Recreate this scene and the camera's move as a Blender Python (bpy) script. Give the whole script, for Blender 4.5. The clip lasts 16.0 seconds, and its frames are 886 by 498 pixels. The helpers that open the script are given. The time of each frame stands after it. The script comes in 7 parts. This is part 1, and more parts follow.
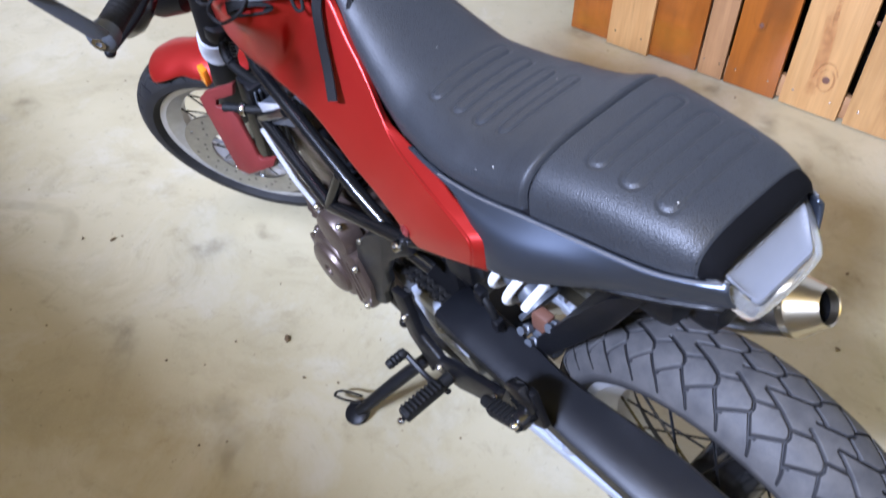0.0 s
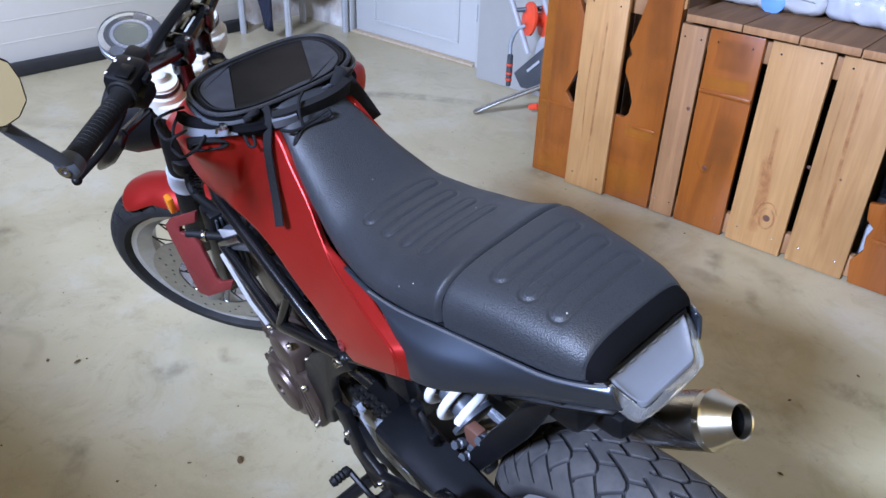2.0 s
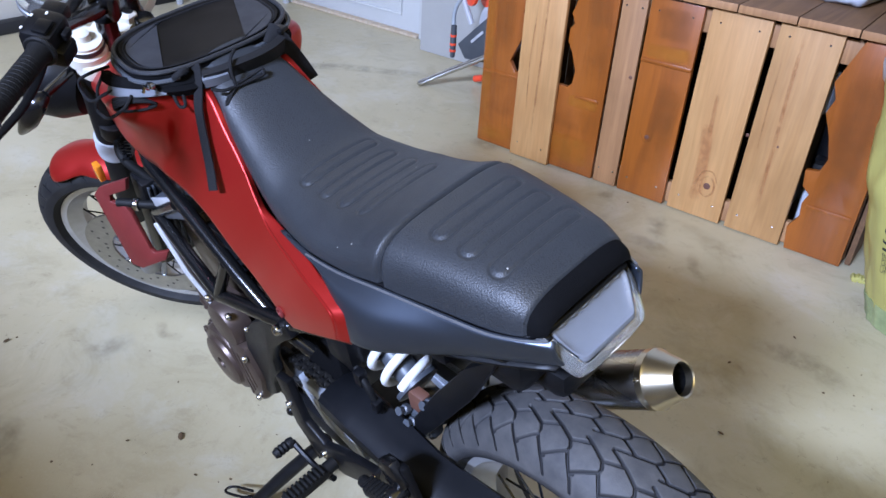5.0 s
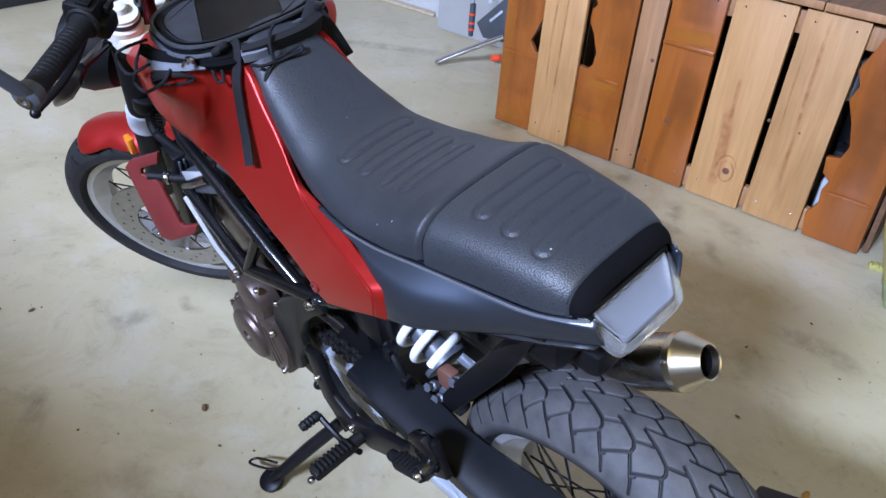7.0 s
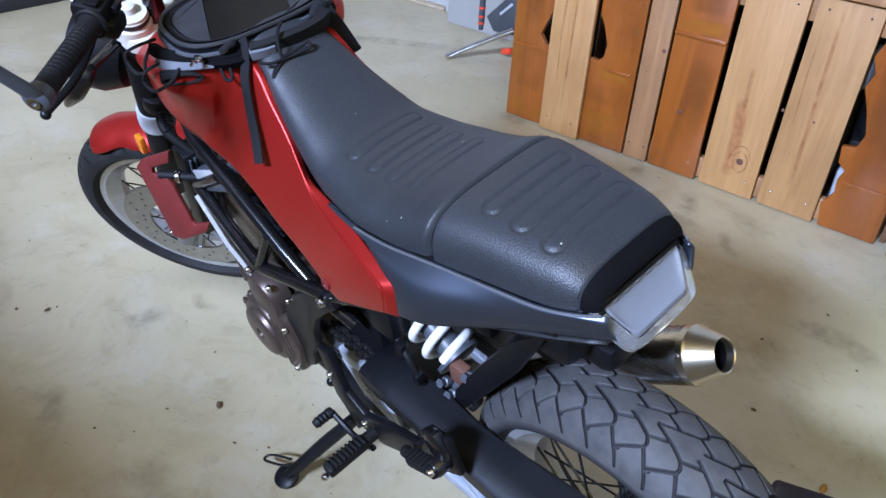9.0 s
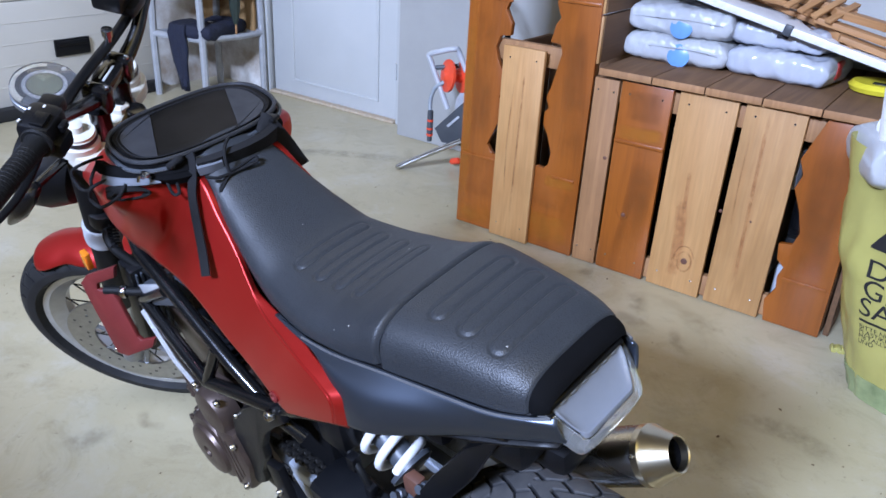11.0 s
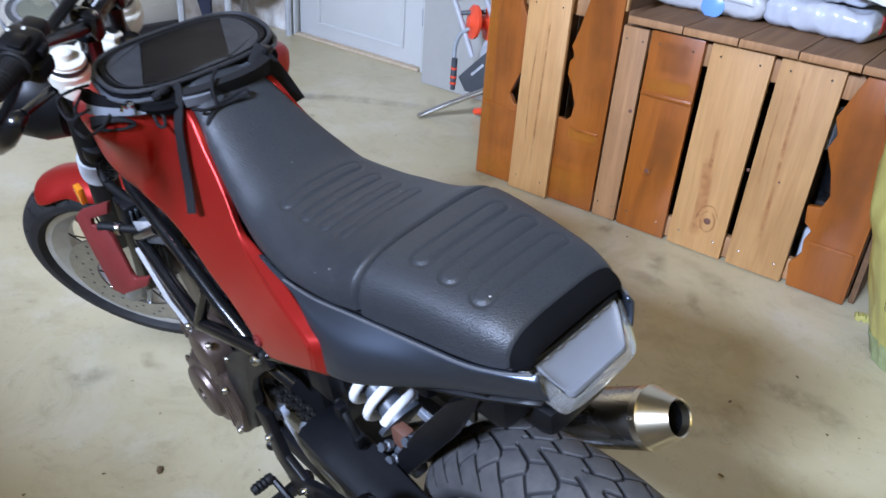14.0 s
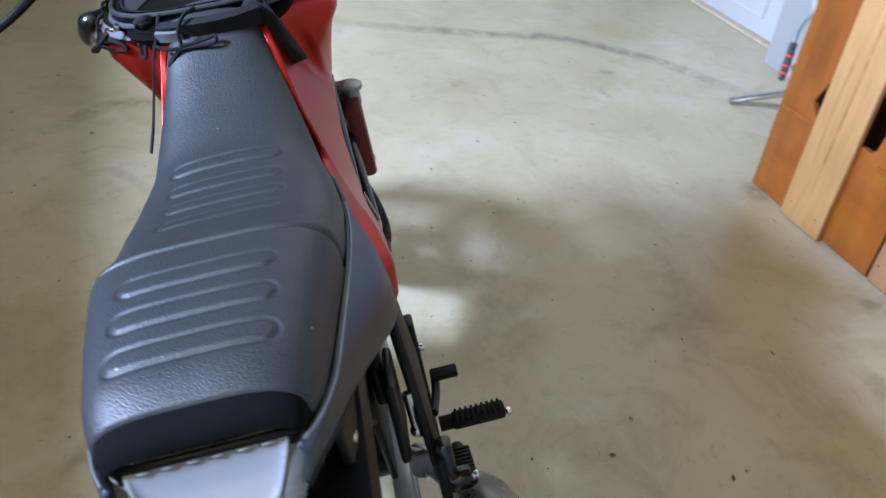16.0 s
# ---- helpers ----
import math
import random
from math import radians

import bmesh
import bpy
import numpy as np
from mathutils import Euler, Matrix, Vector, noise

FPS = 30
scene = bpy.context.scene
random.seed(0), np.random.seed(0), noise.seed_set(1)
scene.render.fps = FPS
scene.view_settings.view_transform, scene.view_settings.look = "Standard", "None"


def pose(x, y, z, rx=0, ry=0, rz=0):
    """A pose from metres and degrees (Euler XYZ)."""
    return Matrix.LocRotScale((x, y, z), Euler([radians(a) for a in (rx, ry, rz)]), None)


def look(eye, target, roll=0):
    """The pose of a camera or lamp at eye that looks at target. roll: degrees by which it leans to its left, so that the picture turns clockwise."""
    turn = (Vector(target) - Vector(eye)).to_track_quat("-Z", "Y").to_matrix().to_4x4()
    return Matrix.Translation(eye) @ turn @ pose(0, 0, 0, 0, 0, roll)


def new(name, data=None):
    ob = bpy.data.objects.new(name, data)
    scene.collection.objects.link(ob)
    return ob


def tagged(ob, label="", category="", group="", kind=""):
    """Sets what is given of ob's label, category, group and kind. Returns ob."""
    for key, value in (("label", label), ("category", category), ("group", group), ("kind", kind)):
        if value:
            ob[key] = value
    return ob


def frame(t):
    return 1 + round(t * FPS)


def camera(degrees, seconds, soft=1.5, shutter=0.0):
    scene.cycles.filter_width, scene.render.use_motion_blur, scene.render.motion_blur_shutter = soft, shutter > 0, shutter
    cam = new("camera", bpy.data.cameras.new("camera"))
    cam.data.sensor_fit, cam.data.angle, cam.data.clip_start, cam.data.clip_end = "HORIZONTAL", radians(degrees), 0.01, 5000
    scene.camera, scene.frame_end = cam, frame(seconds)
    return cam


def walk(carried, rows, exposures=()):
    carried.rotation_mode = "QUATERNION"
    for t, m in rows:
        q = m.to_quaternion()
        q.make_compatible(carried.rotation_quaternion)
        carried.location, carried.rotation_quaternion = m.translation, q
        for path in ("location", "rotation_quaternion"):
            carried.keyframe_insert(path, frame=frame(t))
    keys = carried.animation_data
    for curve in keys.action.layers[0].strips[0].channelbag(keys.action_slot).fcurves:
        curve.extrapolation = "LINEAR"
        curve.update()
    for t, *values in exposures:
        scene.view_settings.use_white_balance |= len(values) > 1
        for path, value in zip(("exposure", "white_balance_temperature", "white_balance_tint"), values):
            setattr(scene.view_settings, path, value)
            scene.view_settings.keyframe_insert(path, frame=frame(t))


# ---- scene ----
cam = camera(59.2, 16.0, shutter=0.4)
PATH = [
    (0, (0.094, 0.038, 1.29), (1.103, -1.107, -0.003), 1.2),
    (0.5, (0.098, 0.042, 1.306), (1.173, -1.195, 0.161), 2.3),
    (1, (0.028, 0.059, 1.318), (1.135, -1.21, 0.239), 2.1),
    (1.5, (-0.01, 0.042, 1.318), (1.118, -1.25, 0.289), 1.9),
    (2, (-0.021, 0.052, 1.321), (1.101, -1.262, 0.314), 2.2),
    (2.5, (-0.027, 0.045, 1.305), (1.072, -1.279, 0.286), 2.4),
    (3, (-0.016, 0.049, 1.304), (1.055, -1.288, 0.272), 2.5),
    (3.5, (-0.028, 0.053, 1.295), (0.998, -1.307, 0.247), 2.9),
    (4, (-0.031, 0.027, 1.29), (0.974, -1.353, 0.247), 3.2),
    (6.5, (-0.005, 0.069, 1.291), (0.998, -1.286, 0.215), 4.4),
    (7, (0.001, 0.072, 1.292), (0.993, -1.277, 0.198), 4.7),
    (7.5, (-0.006, 0.054, 1.291), (0.976, -1.288, 0.18), 4.9),
    (8, (0.007, 0.066, 1.288), (1.001, -1.253, 0.16), 4.4),
    (10.5, (-0.013, 0.065, 1.298), (1.007, -1.367, 0.344), 3.1),
    (11, (-0.013, 0.064, 1.295), (1.004, -1.425, 0.43), 3.2),
    (11.5, (-0.022, 0.067, 1.286), (0.973, -1.445, 0.436), 3.0),
    (12, (-0.016, 0.067, 1.277), (0.976, -1.456, 0.444), 3.1),
    (12.5, (-0.004, 0.07, 1.279), (1.0, -1.447, 0.448), 3.4),
    (13, (-0.009, 0.07, 1.274), (1.007, -1.43, 0.428), 3.7),
    (13.5, (-0.011, 0.073, 1.283), (1.017, -1.397, 0.398), 4.1),
    (14, (-0.025, -0.003, 1.26), (1.013, -1.409, 0.288), 4.3),
    (14.5, (-0.031, -0.195, 1.243), (1.047, -1.491, 0.167), 4.5),
    (15, (-0.014, -0.288, 1.288), (1.155, -1.369, 0.077), 4.5),
    (15.5, (-0.084, -0.449, 1.303), (1.257, -1.314, 0.098), 4.9),
    (16, (-0.15, -0.624, 1.292), (1.351, -1.223, 0.115), 5.6),
]
walk(cam, [(t, look(eye, target, roll)) for t, eye, target, roll in PATH], exposures=((0, 0.84, 6450, 17), (0.4, 0.60, 6350, 16), (0.8, 0.40, 6150, 15), (7.0, 0.42, 6080, 15), (8.2, 0.41, 6050, 14), (10.3, 0.34, 6000, 13), (11, 0.33, 6150, 13), (12, 0.33, 6400, 12), (13, 0.33, 6600, 11), (13.5, 0.33, 6550, 10), (14.5, 0.47, 6350, 11), (15.5, 0.61, 6100, 11), (16, 0.70, 6100, 10)))

# ---- light ----
world = bpy.data.worlds.new("world")
scene.world = world
world.use_nodes = True
wn = world.node_tree
sky = wn.nodes.new("ShaderNodeTexSky")
sky.sky_type = 'NISHITA'
sky.sun_disc = False
sky.sun_elevation, sky.sun_rotation = radians(31), radians(-2)
wn.links.new(sky.outputs[0], wn.nodes["Background"].inputs[0])
wn.nodes["Background"].inputs[1].default_value = 0.06


def area_light(name, eye, target, w, h, watts, color):
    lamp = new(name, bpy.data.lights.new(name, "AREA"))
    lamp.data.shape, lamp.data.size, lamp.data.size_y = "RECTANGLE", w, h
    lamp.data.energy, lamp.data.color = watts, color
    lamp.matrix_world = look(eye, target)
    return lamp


# unseen lamps: daylight in an added high window beyond the partition, and two fills
area_light("side_daylight", (0.5, 4.62, 4.15), (0.9, -1.0, 0.3), 1.5, 0.5, 900, (0.70, 0.865, 1.27))
# warm fill added for the shaded floor, with no known bulb
area_light("warm_fill", (-0.9, 0.7, 2.6), (-0.6, 0.2, 0), 2.4, 2.4, 19, (1.0, 0.77, 0.13))
# overhead fill added to lift the seat's sheen and the far corner
area_light("overhead_fill", (3.0, -1.8, 3.0), (3.0, -1.8, 0), 1.8, 1.8, 11, (1.0, 0.88, 0.58))


# ---- materials ----
def material(name, color, rough=0.5, metal=0.0, other=None, scale=6.0, fine=0.0, fine_scale=300.0, bump=0.0, bump_scale=200.0,
             amount=0.5, coat=0.0, stretch=None, by_object=0.0, spec=0.5, rough_var=0.08):
    """A surface: base colour that drifts to another one in patches, fine grain and relief."""
    m = bpy.data.materials.new(name)
    m.use_nodes = True
    n, l = m.node_tree.nodes, m.node_tree.links
    p = n["Principled BSDF"]
    p.inputs["Metallic"].default_value = metal
    p.inputs["Coat Weight"].default_value = coat
    p.inputs["Coat Roughness"].default_value = 0.12
    p.inputs["Specular IOR Level"].default_value = spec
    tc = n.new("ShaderNodeTexCoord")
    vec = tc.outputs["Object"]
    if stretch:
        mp = n.new("ShaderNodeMapping")
        mp.inputs["Scale"].default_value = stretch
        l.new(vec, mp.inputs[0])
        vec = mp.outputs[0]
    big = n.new("ShaderNodeTexNoise")
    big.inputs["Scale"].default_value, big.inputs["Detail"].default_value = scale, 6
    big.inputs["Roughness"].default_value = 0.62
    l.new(vec, big.inputs["Vector"])
    ramp = n.new("ShaderNodeValToRGB")
    ramp.color_ramp.elements[0].position, ramp.color_ramp.elements[1].position = 0.5 - amount * 0.35, 0.5 + amount * 0.35
    ramp.color_ramp.elements[0].color = (*color, 1)
    ramp.color_ramp.elements[1].color = (*(other or [c * 0.8 for c in color]), 1)
    l.new(big.outputs["Fac"], ramp.inputs[0])
    col = ramp.outputs[0]
    small = n.new("ShaderNodeTexNoise")
    small.inputs["Scale"].default_value, small.inputs["Detail"].default_value = fine_scale, 3
    l.new(vec, small.inputs["Vector"])
    if fine:
        mix = n.new("ShaderNodeMix")
        mix.data_type, mix.blend_type = "RGBA", "MULTIPLY"
        mix.inputs["Factor"].default_value = fine
        l.new(col, mix.inputs[6])
        l.new(small.outputs["Color"], mix.inputs[7])
        gain = n.new("ShaderNodeHueSaturation")
        gain.inputs["Value"].default_value, gain.inputs["Saturation"].default_value = 1 + fine * 0.9, 1.0
        mono = n.new("ShaderNodeRGBToBW")
        l.new(small.outputs["Color"], mono.inputs[0])
        l.new(mono.outputs[0], mix.inputs[7])
        l.new(mix.outputs[2], gain.inputs["Color"])
        col = gain.outputs[0]
    if by_object:
        info = n.new("ShaderNodeObjectInfo")
        hue = n.new("ShaderNodeHueSaturation")
        mr = n.new("ShaderNodeMapRange")
        mr.inputs["To Min"].default_value, mr.inputs["To Max"].default_value = 1 - by_object, 1 + by_object
        l.new(info.outputs["Random"], mr.inputs[0])
        l.new(mr.outputs[0], hue.inputs["Value"])
        l.new(col, hue.inputs["Color"])
        col = hue.outputs[0]
    l.new(col, p.inputs["Base Color"])
    rr = n.new("ShaderNodeMapRange")
    rr.inputs["To Min"].default_value, rr.inputs["To Max"].default_value = max(0.02, rough - rough_var), min(1, rough + rough_var)
    l.new(big.outputs["Fac"], rr.inputs[0])
    l.new(rr.outputs[0], p.inputs["Roughness"])
    if bump:
        bn = n.new("ShaderNodeTexNoise")
        bn.inputs["Scale"].default_value, bn.inputs["Detail"].default_value = bump_scale, 4
        l.new(vec, bn.inputs["Vector"])
        b = n.new("ShaderNodeBump")
        b.inputs["Strength"].default_value, b.inputs["Distance"].default_value = bump, 0.002
        l.new(bn.outputs["Fac"], b.inputs["Height"])
        l.new(b.outputs[0], p.inputs["Normal"])
    return m


def leather(name, color):
    m = material(name, color, rough=0.48, spec=0.42, other=[c * 1.22 for c in color], scale=9, amount=0.8, fine=0.25, fine_scale=900)
    n, l = m.node_tree.nodes, m.node_tree.links
    p = n["Principled BSDF"]
    v = n.new("ShaderNodeTexVoronoi")
    v.feature = "SMOOTH_F1"
    v.inputs["Scale"].default_value = 600
    l.new(n["Texture Coordinate"].outputs["Object"], v.inputs["Vector"])
    b = n.new("ShaderNodeBump")
    b.inputs["Strength"].default_value, b.inputs["Distance"].default_value = 0.55, 0.0007
    b.invert = True
    l.new(v.outputs["Distance"], b.inputs["Height"])
    l.new(b.outputs[0], p.inputs["Normal"])
    # pores between the pebbles are darker, dust sits here and there
    src = p.inputs["Base Color"].links[0].from_socket
    pore, dark = n.new("ShaderNodeMapRange"), n.new("ShaderNodeMix")
    pore.inputs["From Min"].default_value, pore.inputs["From Max"].default_value = 0.42, 0.75
    l.new(v.outputs["Distance"], pore.inputs[0])
    dark.data_type = "RGBA"
    dark.inputs[7].default_value = (color[0] * 0.70, color[1] * 0.70, color[2] * 0.70, 1)
    l.new(pore.outputs[0], dark.inputs["Factor"])
    l.new(src, dark.inputs[6])
    speck, lint, dust = n.new("ShaderNodeTexVoronoi"), n.new("ShaderNodeMapRange"), n.new("ShaderNodeMix")
    speck.inputs["Scale"].default_value = 34
    l.new(n["Texture Coordinate"].outputs["Object"], speck.inputs["Vector"])
    lint.inputs["From Min"].default_value, lint.inputs["From Max"].default_value = 0.045, 0.025
    l.new(speck.outputs["Distance"], lint.inputs[0])
    dust.data_type = "RGBA"
    dust.inputs[7].default_value = (0.35, 0.34, 0.31, 1)
    l.new(lint.outputs[0], dust.inputs["Factor"])
    l.new(dark.outputs[2], dust.inputs[6])
    l.new(dust.outputs[2], p.inputs["Base Color"])
    return m


def wood(name, color, dark, rough=0.5, coat=0.0, rings=9.0, by_object=0.12, axis=2):
    """Softwood boards: long grain along one axis, with drifting rings and fine fibres."""
    m = bpy.data.materials.new(name)
    m.use_nodes = True
    n, l = m.node_tree.nodes, m.node_tree.links
    p = n["Principled BSDF"]
    p.inputs["Coat Weight"].default_value, p.inputs["Coat Roughness"].default_value = coat, 0.2
    tc, info = n.new("ShaderNodeTexCoord"), n.new("ShaderNodeObjectInfo")
    add = n.new("ShaderNodeVectorMath")
    add.operation = "MULTIPLY_ADD"
    comb = n.new("ShaderNodeCombineXYZ")
    for k in range(3):
        l.new(info.outputs["Random"], comb.inputs[k])
    add.inputs[1].default_value = (7.3, 5.1, 9.7)
    l.new(comb.outputs[0], add.inputs[0])
    l.new(tc.outputs["Object"], add.inputs[2])
    mp = n.new("ShaderNodeMapping")
    s = [1.0, 1.0, 1.0]
    s[axis] = 0.07
    mp.inputs["Scale"].default_value = s
    l.new(add.outputs[0], mp.inputs[0])
    ring = n.new("ShaderNodeTexNoise")
    ring.inputs["Scale"].default_value, ring.inputs["Detail"].default_value, ring.inputs["Distortion"].default_value = rings, 3, 0.6
    l.new(mp.outputs[0], ring.inputs["Vector"])
    wav = n.new("ShaderNodeMath")
    wav.operation = "MULTIPLY"
    wav.inputs[1].default_value = 42.0
    l.new(ring.outputs["Fac"], wav.inputs[0])
    sn = n.new("ShaderNodeMath")
    sn.operation = "SINE"
    l.new(wav.outputs[0], sn.inputs[0])
    mr = n.new("ShaderNodeMapRange")
    mr.inputs["From Min"].default_value, mr.inputs["To Max"].default_value = -1.0, 0.55
    l.new(sn.outputs[0], mr.inputs[0])
    fib = n.new("ShaderNodeTexNoise")
    fib.inputs["Scale"].default_value, fib.inputs["Detail"].default_value = 130, 4
    l.new(mp.outputs[0], fib.inputs["Vector"])
    blot = n.new("ShaderNodeTexNoise")
    blot.inputs["Scale"].default_value, blot.inputs["Detail"].default_value = 3.2, 4
    l.new(add.outputs[0], blot.inputs["Vector"])
    m1 = n.new("ShaderNodeMix")
    m1.data_type = "RGBA"
    m1.inputs[6].default_value, m1.inputs[7].default_value = (*color, 1), (*dark, 1)
    l.new(mr.outputs[0], m1.inputs["Factor"])
    m2 = n.new("ShaderNodeMix")
    m2.data_type = "RGBA"
    m2.inputs[7].default_value = (*[c * 0.72 for c in dark], 1)
    l.new(m1.outputs[2], m2.inputs[6])
    br = n.new("ShaderNodeMapRange")
    br.inputs["From Min"].default_value, br.inputs["From Max"].default_value, br.inputs["To Max"].default_value = 0.5, 0.8, 0.7
    l.new(blot.outputs["Fac"], br.inputs[0])
    l.new(br.outputs[0], m2.inputs["Factor"])
    m3 = n.new("ShaderNodeMix")
    m3.data_type, m3.blend_type = "RGBA", "MULTIPLY"
    m3.inputs["Factor"].default_value = 0.35
    l.new(m2.outputs[2], m3.inputs[6])
    l.new(fib.outputs["Fac"], m3.inputs[7])
    hs = n.new("ShaderNodeHueSaturation")
    mm = n.new("ShaderNodeMapRange")
    mm.inputs["To Min"].default_value, mm.inputs["To Max"].default_value = 1.25 - by_object, 1.25 + by_object
    l.new(info.outputs["Random"], mm.inputs[0])
    l.new(mm.outputs[0], hs.inputs["Value"])
    l.new(m3.outputs[2], hs.inputs["Color"])
    l.new(hs.outputs[0], p.inputs["Base Color"])
    p.inputs["Roughness"].default_value = rough
    b = n.new("ShaderNodeBump")
    b.inputs["Strength"].default_value, b.inputs["Distance"].default_value = 0.25, 0.002
    l.new(fib.outputs["Fac"], b.inputs["Height"])
    l.new(b.outputs[0], p.inputs["Normal"])
    return m


def glassy(name, color, rough=0.05, alpha=1.0, ior=1.45):
    m = bpy.data.materials.new(name)
    m.use_nodes = True
    p = m.node_tree.nodes["Principled BSDF"]
    p.inputs["Base Color"].default_value = (*color, 1)
    p.inputs["Roughness"].default_value, p.inputs["IOR"].default_value = rough, ior
    p.inputs["Transmission Weight"].default_value = alpha
    return m


def floor_material():
    """Painted screed: olive grey, with stains, worn spots, dust and a weak gloss."""
    m = bpy.data.materials.new("painted_screed")
    m.use_nodes = True
    n, l = m.node_tree.nodes, m.node_tree.links
    p = n["Principled BSDF"]
    p.inputs["Specular IOR Level"].default_value = 0.6
    tc = n.new("ShaderNodeTexCoord")

    def noise_tex(scale, detail, rough=0.6, dist=0.0):
        t = n.new("ShaderNodeTexNoise")
        t.inputs["Scale"].default_value, t.inputs["Detail"].default_value = scale, detail
        t.inputs["Roughness"].default_value, t.inputs["Distortion"].default_value = rough, dist
        l.new(tc.outputs["Object"], t.inputs["Vector"])
        return t.outputs["Fac"]

    def ramp(fac, a, b):
        r = n.new("ShaderNodeMapRange")
        r.inputs["From Min"].default_value, r.inputs["From Max"].default_value = a, b
        l.new(fac, r.inputs[0])
        return r.outputs[0]

    def mix(a, color, fac, gain=1.0):
        x = n.new("ShaderNodeMix")
        x.data_type = "RGBA"
        x.inputs[7].default_value = (*color, 1)
        if isinstance(a, tuple):
            x.inputs[6].default_value = (*a, 1)
        else:
            l.new(a, x.inputs[6])
        g = n.new("ShaderNodeMath")
        g.operation = "MULTIPLY"
        g.inputs[1].default_value = gain
        l.new(fac, g.inputs[0])
        l.new(g.outputs[0], x.inputs["Factor"])
        return x.outputs[2]

    c = mix((0.448, 0.396, 0.264), (0.356, 0.302, 0.176), ramp(noise_tex(1.1, 5), 0.35, 0.68))
    c = mix(c, (0.48, 0.455, 0.38), ramp(noise_tex(2.7, 6, 0.7, 0.4), 0.52, 0.74), 0.7)
    c = mix(c, (0.285, 0.24, 0.138), ramp(noise_tex(4.6, 8, 0.72, 0.8), 0.50, 0.68), 0.60)
    c = mix(c, (0.17, 0.135, 0.075), ramp(noise_tex(13, 8, 0.78, 0.5), 0.56, 0.72), 0.50)
    c = mix(c, (0.42, 0.37, 0.25), ramp(noise_tex(150, 3), 0.50, 0.75), 0.35)
    c = mix(c, (0.10, 0.075, 0.045), ramp(noise_tex(38, 6, 0.74, 1.2), 0.63, 0.73), 0.7)
    l.new(c, p.inputs["Base Color"])
    rr = n.new("ShaderNodeMapRange")
    rr.inputs["To Min"].default_value, rr.inputs["To Max"].default_value = 0.22, 0.42
    l.new(noise_tex(6, 7, 0.7), rr.inputs[0])
    l.new(rr.outputs[0], p.inputs["Roughness"])
    b = n.new("ShaderNodeBump")
    b.inputs["Strength"].default_value, b.inputs["Distance"].default_value = 0.10, 0.004
    l.new(noise_tex(14, 2), b.inputs["Height"])
    b2 = n.new("ShaderNodeBump")
    b2.inputs["Strength"].default_value, b2.inputs["Distance"].default_value = 0.05, 0.001
    l.new(noise_tex(260, 2), b2.inputs["Height"])
    l.new(b.outputs[0], b2.inputs["Normal"])
    l.new(b2.outputs[0], p.inputs["Normal"])
    return m


M = {}
M["floor"] = floor_material()
M["plaster"] = material("white_plaster", (0.60, 0.59, 0.56), 0.85, other=(0.30, 0.24, 0.18), scale=4.2, amount=0.42, bump=0.4, bump_scale=40, fine=0.15, fine_scale=60)
M["door_paint"] = material("white_door_paint", (0.46, 0.465, 0.45), 0.38, other=(0.425, 0.43, 0.415), scale=2.0, bump=0.08, bump_scale=90)
M["wall_paint"] = material("white_wall_paint", (0.36, 0.355, 0.335), 0.7, other=(0.32, 0.315, 0.295), scale=2.4, bump=0.25, bump_scale=70)
M["garage_door"] = material("cream_door_panel", (0.54, 0.51, 0.44), 0.45, other=(0.51, 0.48, 0.41), scale=1.5, bump=0.12, bump_scale=350)
M["rubber_seal"] = material("black_rubber", (0.012, 0.012, 0.013), 0.6, bump=0.2)
# brown tone for unseen walls and ceiling, set to hold back bounced light
M["dark_plaster"] = material("unseen_dark_wall", (0.13, 0.105, 0.075), 0.9, scale=2.5, bump=0.4, bump_scale=40)
M["ceiling"] = material("unseen_dark_ceiling", (0.15, 0.12, 0.085), 0.85, scale=1.5)
M["red"] = material("matt_red_paint", (0.36, 0.017, 0.013), 0.36, metal=0.6, other=(0.32, 0.015, 0.011), scale=3, fine=0.12, fine_scale=1600, spec=0.5)
M["red_dark"] = material("dusty_red_plastic", (0.135, 0.020, 0.018), 0.48, other=(0.105, 0.015, 0.014), scale=14, fine=0.2, spec=0.35)
M["grey_panel"] = material("slate_grey_plastic", (0.074, 0.087, 0.110), 0.40, metal=0.85, other=(0.064, 0.076, 0.096), scale=5, fine=0.15, fine_scale=900)
M["leather"] = leather("black_seat_leather", (0.0192, 0.0212, 0.0238))
M["fabric"] = material("black_fabric", (0.0035, 0.0035, 0.004), 0.85, bump=0.5, bump_scale=900, spec=0.08)
M["black"] = material("black_plastic", (0.0032, 0.0034, 0.0038), 0.40, other=(0.005, 0.005, 0.006), scale=25, bump=0.12, bump_scale=700, spec=0.22)
M["guard"] = material("matt_guard_plastic", (0.0055, 0.006, 0.0075), 0.42, other=(0.008, 0.0085, 0.010), scale=12, bump=0.15, bump_scale=800, spec=0.35)
M["gloss_black"] = material("gloss_black_enamel", (0.004, 0.004, 0.0045), 0.20, other=(0.006, 0.006, 0.006), scale=20)
# front tyre's rubber, darker than the rear's
M["rubber_dark"] = material("dark_tyre_rubber", (0.012, 0.012, 0.0125), 0.6, other=(0.022, 0.021, 0.020), scale=30, spec=0.15)
M["rubber"] = material("tyre_rubber", (0.036, 0.036, 0.037), 0.6, other=(0.070, 0.067, 0.064), scale=34, amount=0.6, bump=0.25, bump_scale=500, spec=0.3)
M["chain"] = material("oily_chain_steel", (0.045, 0.043, 0.040), 0.32, metal=0.8, other=(0.02, 0.019, 0.018), scale=120)
